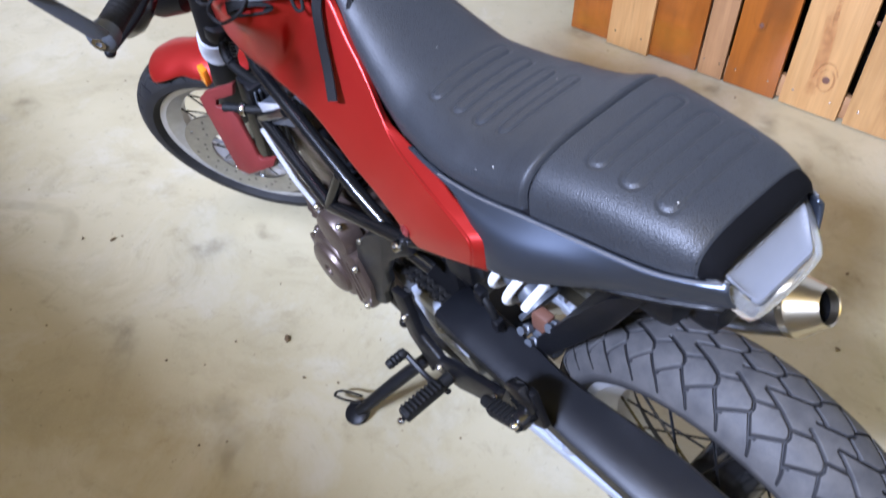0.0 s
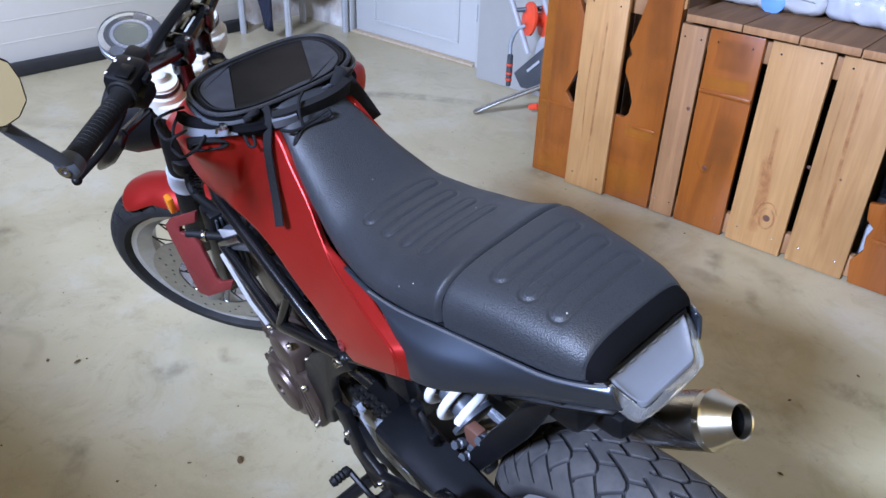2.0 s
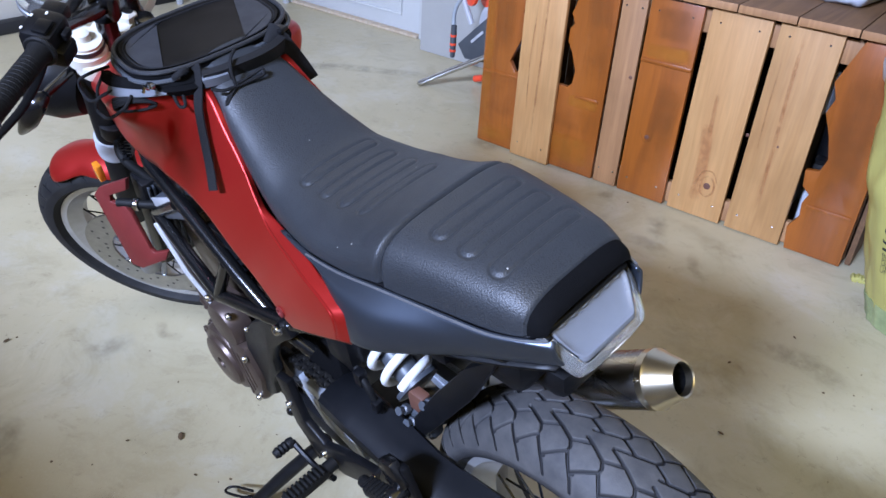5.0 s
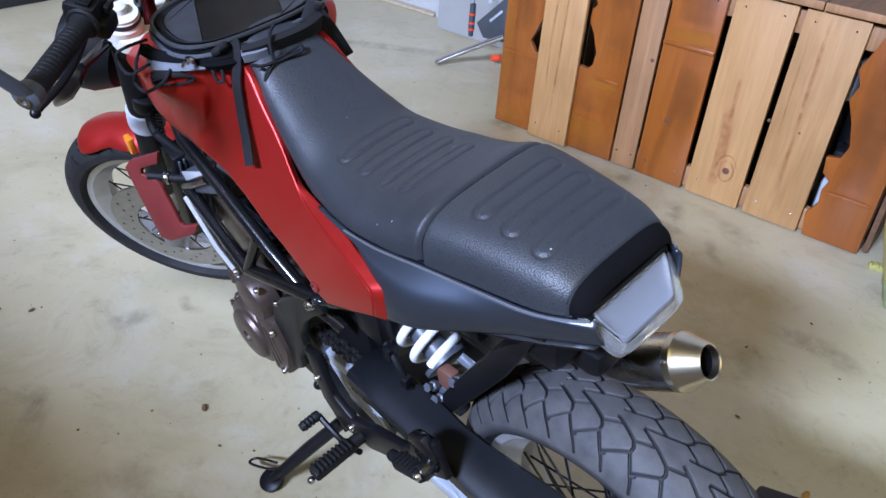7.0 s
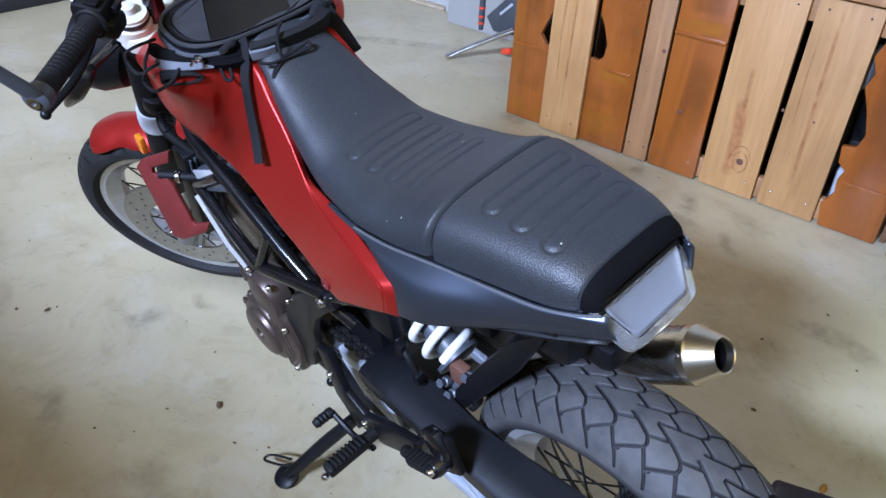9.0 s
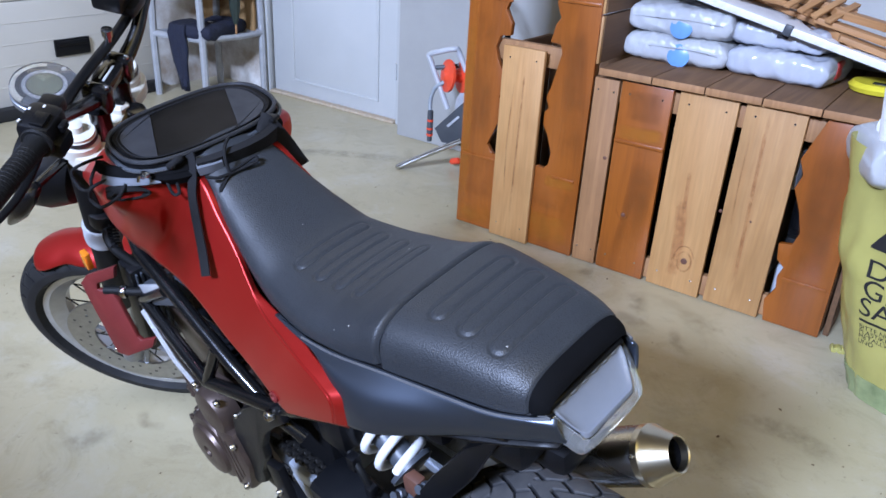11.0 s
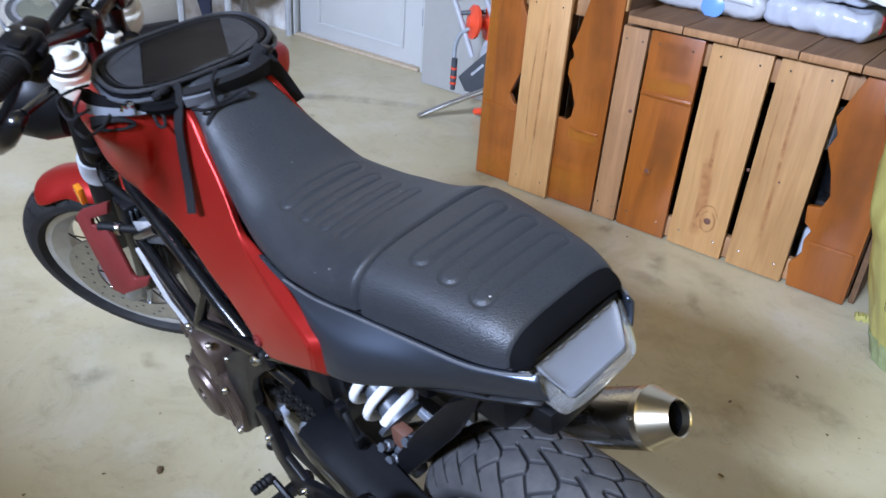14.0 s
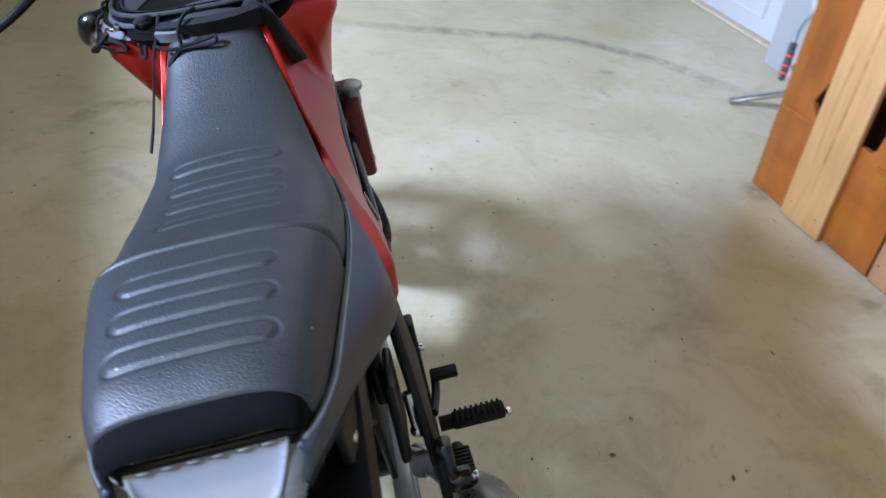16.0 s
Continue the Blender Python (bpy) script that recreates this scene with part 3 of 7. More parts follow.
# -- wheels --
def tread_depth(s, t, pitch):
    """Depth of the grooves at s metres round the tyre and t (-1 to 1) across it."""
    u = (s / pitch * 2) % 2.0
    half = pitch / 2
    a = abs(t)
    tip, free, rest = ((0.00, 0.015), (0.55, 0.13)), ((0.28, 0.07), (0.55, 0.13)), (
        ((0.55, 0.13), (0.97, 0.24)), ((0.97, 0.24), (1.08, 0.33)), ((1.08, 0.33), (1.06, 0.40)), ((1.06, 0.40), (1.30, 0.58)),
        ((1.30, 0.58), (1.52, 0.74)), ((1.52, 0.74), (1.66, 0.90)), ((0.44, 0.62), (1.06, 0.40)), ((-0.03, 0.24), (0.50, 0.12)),
        ((0.40, 0.655), (0.52, 0.635)))
    lines = [((x0 + d, y0), (x1 + d, y1)) for d, first in ((0, tip), (1, free)) for (x0, y0), (x1, y1) in (first, *rest)]
    best = 9.0
    for (x0, y0), (x1, y1) in lines:
        for k in (-2, 0, 2):
            px, py = (u - x0 - k) * half, (a - y0) * 0.085
            dx, dy = (x1 - x0) * half, (y1 - y0) * 0.085
            w = max(0.0, min(1.0, (px * dx + py * dy) / (dx * dx + dy * dy)))
            best = min(best, math.hypot(px - w * dx, py - w * dy))
    return best


def tyre(name, centre, e1, e2, e3, radius, half, rim, parent, nu, nv, pitch, depth):
    """A tyre in the plane of e1 and e2, with its tread cut into the crown."""
    nper = max(1, round(2 * math.pi * radius / pitch))
    pitch = 2 * math.pi * radius / nper
    per = nu // nper
    nu = per * nper
    cut = []
    for i in range(per):
        row = []
        for j in range(nv + 1):
            t = -1 + 2 * j / nv
            d = tread_depth(i / per * pitch, t * 1.0, pitch) if abs(t) < 0.93 else 9
            row.append(depth * max(0.0, min(1.0, (0.0024 - d) / 0.0010)))
        cut.append(row)
    # section: sidewall, crown, sidewall
    sec = []
    crown = half * 1.06
    for j in range(nv + 1):
        t = -1 + 2 * j / nv
        a = t * radians(72)
        sec.append((radius - crown * (1 - math.cos(a)) * 0.90, half * math.sin(a) / math.sin(radians(72)), j))
    walls = [(rim + 0.004, half * 0.62), (rim + 0.014, half * 0.80), ((rim + sec[0][0]) / 2 + 0.002, half * 0.985)]
    prof = [(r, -y, -1) for r, y in walls] + sec + [(r, y, -1) for r, y in reversed(walls)]
    s = Shape()
    c, e1, e2, e3 = V(centre), V(e1), V(e2), V(e3)
    rings = []
    for i in range(nu):
        a = 2 * math.pi * i / nu
        d = e1 * math.cos(a) + e2 * math.sin(a)
        rings.append([c + d * (r - (cut[i % per][j] if j >= 0 else 0)) + e3 * y for r, y, j in prof])
    rings.append(rings[0])
    s.rings(rings, closed=False, cap=False)
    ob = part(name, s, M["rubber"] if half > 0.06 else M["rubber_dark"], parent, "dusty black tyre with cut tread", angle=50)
    # clean black rubber on the walls and grooves, with groove shade in the colour
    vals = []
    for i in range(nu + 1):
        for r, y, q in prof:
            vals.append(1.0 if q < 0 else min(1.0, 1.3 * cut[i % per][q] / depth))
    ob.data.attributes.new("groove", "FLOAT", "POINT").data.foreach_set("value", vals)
    return ob


def ring_profile(s, centre, e1, e2, e3, prof, seg=72):
    c, e1, e2, e3 = V(centre), V(e1), V(e2), V(e3)
    n = len(prof)
    rings = [[c + (e1 * math.cos(a) + e2 * math.sin(a)) * r + e3 * y for r, y in prof] for a in (2 * math.pi * k / seg for k in range(seg + 1))]
    return s.rings(rings, closed=True, cap=False)


def wheel(name, centre, e1, e2, e3, radius, half, rim, hub, label, nu, nv, pitch, n_spokes=32):
    e1, e2, e3 = V(e1).normalized(), V(e2).normalized(), V(e3).normalized()
    c = V(centre)
    s = Shape().lathe([(0.012, -0.085), (0.030, -0.075), (0.046, -0.055), (0.046, -0.048), (hub, -0.040), (hub, 0.040), (0.046, 0.048), (0.046, 0.055), (0.030, 0.075), (0.012, 0.085)], c, e3, 32)
    w = part(name, s, M["gloss_black"], bike, label)
    tyre("tyre", c, e1, e2, e3, radius, half, rim, w, nu, nv, pitch, 0.0045)
    h = half * 0.64
    prof = [(rim + 0.009, h + 0.006), (rim + 0.011, h), (rim + 0.002, h - 0.004), (rim - 0.012, h * 0.55), (rim - 0.022, h * 0.30), (rim - 0.022, -h * 0.30), (rim - 0.012, -h * 0.55),
            (rim + 0.002, -h + 0.004), (rim + 0.011, -h), (rim + 0.009, -h - 0.006), (rim - 0.004, -h - 0.004), (rim - 0.018, -h * 0.60), (rim - 0.030, -h * 0.32), (rim - 0.030, h * 0.32), (rim - 0.018, h * 0.60), (rim - 0.004, h + 0.004)]
    part("rim", ring_profile(Shape(), c, e1, e2, e3, prof), M["rim"], w, "silver painted spoked rim")
    line = [(rim - 0.0055, h * 0.93), (rim - 0.0095, h * 0.83), (rim - 0.0085, h * 0.84), (rim - 0.0045, h * 0.94)]
    part("rim_stripe", ring_profile(Shape(), c, e1, e2, e3, line), M["black_print"], w, "thin black pinstripe on the rim")
    # spokes, crossed in pairs
    length = rim - 0.026 - hub * 0.9
    shared = None
    for k in range(n_spokes):
        side = 1 if k % 2 else -1
        a = 2 * math.pi * k / n_spokes
        b = a + (0.62 if (k // 2) % 2 else -0.62)
        p = c + (e1 * math.cos(b) + e2 * math.sin(b)) * hub * 0.96 + e3 * 0.040 * side
        q = c + (e1 * math.cos(a) + e2 * math.sin(a)) * (rim - 0.024) + e3 * 0.008 * side
        if shared is None:
            shared = mesh_of("spoke", Shape().tube([(0, 0, 0), (0, 0, 1)], 0.0021, 6), M["gloss_black"])
        ob = new("spoke", shared)
        ob.parent = w
        d = q - p
        ob.matrix_local = Matrix.Translation(p) @ d.to_track_quat("Z", "Y").to_matrix().to_4x4() @ Matrix.Diagonal((1, 1, d.length, 1))
    return w


rear = wheel("rear_wheel", (0.05, 0, 0.301), (1, 0, 0), (0, 0, 1), (0, 1, 0), 0.301, 0.070, 0.219, 0.050, "spoked rear wheel with wide dusty tyre", 2052, 190, 0.098)
part("sprocket", Shape().lathe([(0.030, 0.0), (0.098, 0.0), (0.103, 0.002), (0.103, 0.005), (0.098, 0.007), (0.030, 0.007)], (0.05, 0.074, 0.301), (0, 1, 0), 45), M["alu"], rear)

# steering: u along the steering axis, f ahead of it, l to the left, turned to the left lock
RAKE, STEER = radians(23.5), radians(36)
UP = V((-math.sin(RAKE), 0, math.cos(RAKE)))
FWD = V((math.cos(RAKE), 0, math.sin(RAKE)))
S1 = FWD * math.cos(STEER) + V((0, 1, 0)) * math.sin(STEER)
S3 = -FWD * math.sin(STEER) + V((0, 1, 0)) * math.cos(STEER)
FOOT = V((1.414, 0, 0))


def st(u, f, l):
    return FOOT + UP * u + S1 * f + S3 * l


STM = Matrix((S1, S3, UP)).transposed()
front = wheel("front_wheel", st(0.295, 0.063, 0), S1, UP, S3, 0.293, 0.055, 0.219, 0.042, "spoked front wheel turned to the left", 1330, 110, 0.098)
s = Shape()
prof = [(0.095, -0.0025), (0.160, -0.0025), (0.160, 0.0025), (0.095, 0.0025)]
ring_profile(s, st(0.295, 0.063, 0.066), S1, UP, S3, prof, 64)
part("brake_disc", s, M["disc"], front, "drilled steel brake disc")
hole_mesh = mesh_of("disc_hole", Shape().lathe([(0.0035, -0.003), (0.0035, 0.003)], (0, 0, 0), (0, 0, 1), 8), M["black_print"])
for k in range(40):
    a = 2 * math.pi * k / 40
    ob = new("disc_hole", hole_mesh)
    ob.parent = front
    ob.matrix_local = Matrix.Translation(st(0.295, 0.063, 0.066) + (S1 * math.cos(a) + UP * math.sin(a)) * (0.112, 0.128, 0.144)[k % 3]) @ S3.to_track_quat("Z", "Y").to_matrix().to_4x4()
spider = Shape()
for k in range(6):
    a = 2 * math.pi * k / 6
    d0, d1 = S1 * math.cos(a) + UP * math.sin(a), S1 * math.cos(a + 0.35) + UP * math.sin(a + 0.35)
    spider.tube([st(0.295, 0.063, 0.058) + d0 * 0.040, st(0.295, 0.063, 0.064) + d1 * 0.100], 0.007, 6, flat=0.5)
part("disc_carrier", spider, M["alu"], front)

# -- fork, triple clamps and front fender --
for l, la in ((0.083, 0.101), (-0.083, -0.075)):
    top_axis = (st(1.03, 0.060, la) - st(0.5, 0.063, l)).normalized()
    leg = part("fork_leg", Shape().lathe([(0.029, 0.0), (0.029, 0.485), (0.026, 0.49)], st(0.5, 0.063, l), top_axis, 28), M["black"], bike, "black anodised fork tube")
    part("stanchion", Shape().lathe([(0.0215, 0.31), (0.0215, 0.56)], st(0, 0.063, l), UP, 24), M["chrome"], leg, "polished inner fork tube")
    part("fork_collar", Shape().lathe([(0.029, 0.230), (0.0345, 0.231), (0.0355, 0.240), (0.0355, 0.252), (0.0345, 0.256), (0.0345, 0.275), (0.033, 0.279), (0.029, 0.279)], st(0.5, 0.063, l), top_axis, 32), M["grey_plastic"], leg, "pale grey clamp collar")
    part("fork_cap", Shape().lathe([(0.034, 0.985), (0.034, 1.006), (0.030, 1.010), (0.030, 1.020), (0.0285, 1.021), (0.0285, 1.026), (0.013, 1.027), (0.011, 1.038), (0.006, 1.040)], st(0, 0.060, la), UP, 28), M["white_alu"], leg, "pale anodised fork cap")
    part("cap_ring", Shape().lathe([(0.0305, 1.0105), (0.0315, 1.012), (0.0315, 1.018), (0.0305, 1.0195)], st(0, 0.060, la), UP, 28), M["black_print"], leg, "dark ring round the cap")
    part("fork_shoe", Shape().lathe([(0.016, 0.255), (0.025, 0.27), (0.027, 0.34), (0.024, 0.36), (0.020, 0.37)], st(0, 0.063, l), UP, 20), M["alu"], leg)
def clamp_outline(u, w, back, front_f, shift):
    pts = []
    for a in range(0, 360, 15):
        ca, sa = math.cos(radians(a)), math.sin(radians(a))
        l = w * (1 if sa > 0 else -1) * abs(sa) ** 0.55
        f = 0.045 + (front_f if ca > 0 else back) * ca * (0.62 + 0.38 * abs(sa))
        pts.append(st(u, f, l + shift))
    return pts
part("upper_clamp", Shape().prism(clamp_outline(0.965, 0.122, 0.042, 0.056, 0.014), UP, 0.030, 0.004), M["white_alu"], bike, "satin pale upper fork clamp")
part("lower_clamp", Shape().prism(clamp_outline(0.80, 0.125, 0.045, 0.045, 0.006), UP, 0.035, 0.004), M["black"], bike)
part("steering_nut", Shape().lathe([(0.019, 0.995), (0.019, 1.006), (0.014, 1.010), (0.014, 1.004), (0.007, 1.004)], st(0, 0.034, 0.001), UP, 6), M["white_alu"], bike, "pale steering stem nut")
part("ignition_lock", Shape().lathe([(0.017, 0.985), (0.017, 1.000), (0.015, 1.003), (0.011, 1.002), (0.003, 1.001)], st(0, 0.004, -0.002), UP, 24), M["gloss_black"], bike, "black ignition lock ring")
fender = []
for i in range(15):
    a = radians(44 + 88 * i / 14)
    rr = 0.309
    w = 0.064 * (0.55 + 0.45 * math.sin(math.pi * min(1, (i + 1.2) / 5)) if i < 4 else 1.0) * (1 if i < 12 else 0.9)
    d = S1 * math.cos(a) + UP * math.sin(a)
    row = []
    for j in range(11):
        t = -1 + 2 * j / 10
        b = t * radians(78)
        row.append(st(0.295, 0.063, 0) + d * (rr - 0.040 * (1 - math.cos(b))) + S3 * (w * math.sin(b)))
    fender.append(row)
part("front_fender", Shape().rings(fender, closed=False, cap=False), M["red"], bike, "short matt red front fender", thick=0.003, sub=1)

# -- engine --
eng = part("engine", Shape().box((0.83, 0, 0.33), (0.22, 0.21, 0.22), 0.03).box((0.92, 0, 0.52), (0.16, 0.18, 0.24), 0.02, Matrix.Rotation(radians(18), 3, "Y")), M["bronze"], bike, "bronze painted single cylinder engine")
cover = Shape().lathe([(0.086, 0.0), (0.087, 0.018), (0.084, 0.022), (0.080, 0.024), (0.078, 0.042), (0.072, 0.050), (0.060, 0.053), (0.057, 0.060), (0.050, 0.0635), (0.030, 0.0645), (0.014, 0.0645), (0.012, 0.058), (0.001, 0.057)], (0.852, 0.105, 0.290), (0, 1, 0), 48)
cover.prism([(0.745, 0.105, 0.235), (0.80, 0.105, 0.212), (0.82, 0.105, 0.375), (0.745, 0.105, 0.395), (0.720, 0.105, 0.32)], (0, 1, 0), 0.050, 0.012)
part("alternator_cover", cover, M["bronze"], eng, "round bronze engine side cover")
for a in (18, 72, 130, 196, 250, 310):
    ca, sa = math.cos(radians(a)), math.sin(radians(a))
    boss = part("cover_boss", Shape().lathe([(0.0125, 0.0), (0.0125, 0.026), (0.0105, 0.030), (0.001, 0.030)], (0.852 + 0.086 * ca, 0.105, 0.290 + 0.086 * sa), (0, 1, 0), 16), M["bronze"], eng)
for k in range(3):
    part("cover_rib", Shape().box((0.790 - 0.018 * k, 0.150, 0.300 + 0.010 * k), (0.005, 0.014, 0.120 - 0.022 * k), 0.002, Matrix.Rotation(radians(12), 3, "Y")), M["bronze"], eng)
part("cover_plug", Shape().lathe([(0.016, 0.0), (0.016, 0.006), (0.010, 0.0065), (0.008, 0.003), (0.001, 0.003)], (0.905, 0.150, 0.330), (0, 1, 0), 6), M["bronze"], eng)
part("sensor_stub", Shape().lathe([(0.013, 0), (0.013, 0.024), (0.017, 0.026), (0.017, 0.034), (0.012, 0.038), (0.008, 0.050)], (0.862, 0.120, 0.400), (0.35, 0.5, 0.8), 18), M["bronze"], eng, "bronze pipe stub with a collar")
wp = Shape().lathe([(0.052, 0), (0.052, 0.030), (0.046, 0.040), (0.030, 0.044), (0.010, 0.045)], (0.812, 0.112, 0.408), (0, 1, 0), 30)
wp.tube([(0.84, 0.13, 0.43), (0.88, 0.13, 0.44), (0.905, 0.125, 0.46)], 0.017, 12)
part("pump_cover", wp, M["bronze"], eng, "bronze pump cover with a pipe stub")
bolts = []
shared = mesh_of("bolt", Shape().lathe([(0.0075, 0), (0.0075, 0.006), (0.006, 0.008), (0.0035, 0.008), (0.0035, 0.004), (0.0005, 0.004)], (0, 0, 0), (0, 0, 1), 10), M["chrome"])


def bolt(p, d, parent, k=1.0):
    ob = new("bolt", shared)
    ob.parent = parent
    ob.matrix_local = Matrix.Translation(p) @ V(d).to_track_quat("Z", "Y").to_matrix().to_4x4() @ Matrix.Diagonal((k, k, k, 1))
    return ob


for a in (18, 72, 130, 196, 250, 310):
    bolt((0.852 + 0.086 * math.cos(radians(a)), 0.134, 0.290 + 0.086 * math.sin(radians(a))), (0, 1, 0), eng, 0.9)
for p in ((0.752, 0.154, 0.250), (0.745, 0.154, 0.37), (0.775, 0.142, 0.455), (0.845, 0.142, 0.46)):
    bolt(p, (0, 1, 0), eng)
# fins coloured black in place of the shade they sit in
fin_mesh = mesh_of("cylinder_fin", Shape().box((0, 0, 0), (0.15, 0.176, 0.005), 0.001), M["black"])
for k in range(7):
    ob = new("cylinder_fin", fin_mesh)
    ob.parent, ob.location = eng, (0.885 - k * 0.006, 0, 0.46 + k * 0.022)
part("exhaust_header", Shape().tube([(1.00, -0.02, 0.50), (1.06, -0.03, 0.42), (1.03, -0.04, 0.27), (0.93, -0.05, 0.19), (0.75, -0.06, 0.17), (0.55, -0.08, 0.20), (0.42, -0.13, 0.30)], 0.021, 14, smooth=6), M["steel"], bike, "steel exhaust header pipe")
part("belly_pan", Shape().box((0.72, 0, 0.185), (0.42, 0.20, 0.05), 0.02), M["black"], bike)

# -- trellis frame --
fr = part("frame", Shape().tube([(1.085, 0.045, 0.80), (1.0, 0.095, 0.75), (0.932, 0.118, 0.715), (0.695, 0.125, 0.59), (0.585, 0.125, 0.535), (0.54, 0.11, 0.50)], 0.0125, 12), M["gloss_black"], bike, "gloss black tubular trellis frame")


def tube_part(name, pts, r, mat, parent, label="", smooth=0, seg=12):
    return part(name, Shape().tube(pts, r, seg, smooth), mat, parent, label)


for sgn in (1, -1):
    tube_part("frame_tube", [(1.12, 0.04 * sgn, 0.68), (0.99, 0.125 * sgn, 0.58), (0.785, 0.140 * sgn, 0.50)], 0.0125, M["gloss_black"], fr)
    tube_part("frame_tube", [(0.785, 0.140 * sgn, 0.50), (0.66, 0.138 * sgn, 0.545), (0.555, 0.132 * sgn, 0.575), (0.50, 0.12 * sgn, 0.60)], 0.0125, M["gloss_black"], fr)
    tube_part("frame_tube", [(0.785, 0.140 * sgn, 0.505), (0.725, 0.128 * sgn, 0.605)], 0.011, M["gloss_black"], fr)
    tube_part("frame_tube", [(0.99, 0.125 * sgn, 0.585), (0.86, 0.125 * sgn, 0.665)], 0.011, M["gloss_black"], fr)
    tube_part("frame_tube", [(0.56, 0.115 * sgn, 0.55), (0.36, 0.10 * sgn, 0.68), (0.12, 0.075 * sgn, 0.775)], 0.0115, M["gloss_black"], fr)
tube_part("frame_tube", [(1.085, -0.045, 0.80), (0.932, -0.118, 0.715), (0.695, -0.125, 0.59), (0.54, -0.11, 0.50)], 0.0125, M["gloss_black"], fr)
bolt((0.555, 0.146, 0.575), (0, 1, 0.3), fr, 1.3)
part("head_tube", Shape().lathe([(0.033, 0.74), (0.033, 0.975)], st(0, 0, 0), UP, 24), M["gloss_black"], fr)
part("airbox", Shape().box((0.60, 0, 0.62), (0.34, 0.17, 0.16), 0.03).box((0.47, 0, 0.655), (0.12, 0.15, 0.11), 0.03).box((0.72, 0, 0.72), (0.30, 0.2, 0.12), 0.03), M["black"], bike, "black plastic airbox and inner panels")
# plain black plate added to close the see-through gap beside the wheel
part("gap_filler", Shape().prism([(0.50, -0.098, 0.30), (0.50, -0.098, 0.62), (0.30, -0.098, 0.715), (0.13, -0.090, 0.755), (0.13, -0.090, 0.705), (0.25, -0.098, 0.63), (0.33, -0.098, 0.52), (0.36, -0.098, 0.30)], (0, 1, 0), 0.010, 0.003).box((0.40, -0.108, 0.56), (0.10, 0.016, 0.07), 0.006), M["black"], bike, "black filler plate added beside the rear wheel")
part("inner_box", Shape().box((0.545, 0.045, 0.47), (0.10, 0.05, 0.10), 0.02, Matrix.Rotation(radians(-20), 3, "Y")).box((0.500, 0.068, 0.530), (0.075, 0.050, 0.105), 0.02), M["black"], bike, "black plastic reservoir behind the frame")
tube_part("cable", [(0.46, 0.085, 0.50), (0.43, 0.092, 0.485), (0.415, 0.090, 0.45), (0.41, 0.086, 0.43)], 0.006, M["grip"], bike, "black hose", 5)
part("connector", Shape().box((0.445, 0.090, 0.492), (0.018, 0.018, 0.030), 0.003).box((0.413, 0.092, 0.448), (0.016, 0.016, 0.024), 0.003), M["black"], bike)

# -- radiator --
rad = part("radiator", Shape().box((1.035, 0, 0.545), (0.045, 0.27, 0.24), 0.005, Matrix.Rotation(radians(-16), 3, "Y")), M["black"], bike, "black radiator with red side shrouds")
fins = Shape()
for k in range(26):
    fins.box((1.012, -0.125 + k * 0.01, 0.545), (0.012, 0.003, 0.21), 0, Matrix.Rotation(radians(-16), 3, "Y"))
part("radiator_fins", fins, M["dark_plastic"], rad)
for sgn in (1, -1):
    poly = [(1.080, 0.195, 0.627), (1.062, 0.186, 0.646), (0.990, 0.153, 0.678), (0.998, 0.159, 0.652), (1.042, 0.179, 0.632), (1.046, 0.182, 0.618), (1.011, 0.169, 0.612), (1.004, 0.167, 0.597), (0.985, 0.168, 0.520), (0.978, 0.166, 0.514), (0.944, 0.150, 0.526), (0.955, 0.157, 0.503), (1.020, 0.188, 0.466), (1.045, 0.197, 0.469), (1.074, 0.196, 0.600)]
    poly = [(x, y * (1 if sgn > 0 else -0.83), z) for x, y, z in poly]
    sh = part("radiator_shroud", Shape().prism(poly, (0.38, -0.92 * sgn, -0.1), 0.010, 0.0015), M["red_dark"], rad, "dusty red radiator side shroud")
    bolt((1.050, 0.192 if sgn > 0 else -0.160, 0.474), (0, sgn, 0), sh, 0.8)
tube_part("coolant_hose", [(1.034, 0.172, 0.616), (1.016, 0.158, 0.614), (0.985, 0.128, 0.606), (0.960, 0.090, 0.600), (0.955, 0.06, 0.60)], 0.0088, M["grip"], rad, "black coolant hose", 5)
part("hose_clamp", Shape().lathe([(0.0115, 0), (0.0130, 0.002), (0.0130, 0.008), (0.0115, 0.010)], (1.002, 0.146, 0.610), (1, 0.95, 0.2), 18), M["chrome"], rad)
part("radiator_tank", Shape().box((1.020, -0.146, 0.548), (0.075, 0.036, 0.175), 0.010, Matrix.Rotation(radians(-16), 3, "Y")), M["red_dark"], rad, "dusty red box beside the radiator")
part("filler_cap", Shape().lathe([(0.017, -0.03), (0.017, 0.0), (0.024, 0.001), (0.024, 0.008), (0.02, 0.011)], (1.02, -0.150, 0.645), (0, 0, 1), 20), M["alu"], rad, "aluminium filler cap")
tube_part("overflow_hose", [(1.03, -0.12, 0.66), (1.02, -0.115, 0.71), (0.96, -0.10, 0.75)], 0.006, M["grip"], rad, "", 5)
part("side_reflector", Shape().box((0, 0, 0), (0.020, 0.012, 0.040), 0.003), M["amber"], bike, "amber side reflector").matrix_local = Matrix.Translation((1.062, 0.172, 0.675)) @ pose(0, 0, 0, 0, -16, 0)
part("regulator", Shape().box((0.91, 0.10, 0.63), (0.13, 0.05, 0.05), 0.008, Matrix.Rotation(radians(25), 3, "Y")), M["dark_plastic"], bike, "dark finned regulator box")
part("regulator_plate", Shape().box((0.915, 0.127, 0.645), (0.13, 0.004, 0.018), 0.001, Matrix.Rotation(radians(25), 3, "Y")), M["bright_alu"], bike)
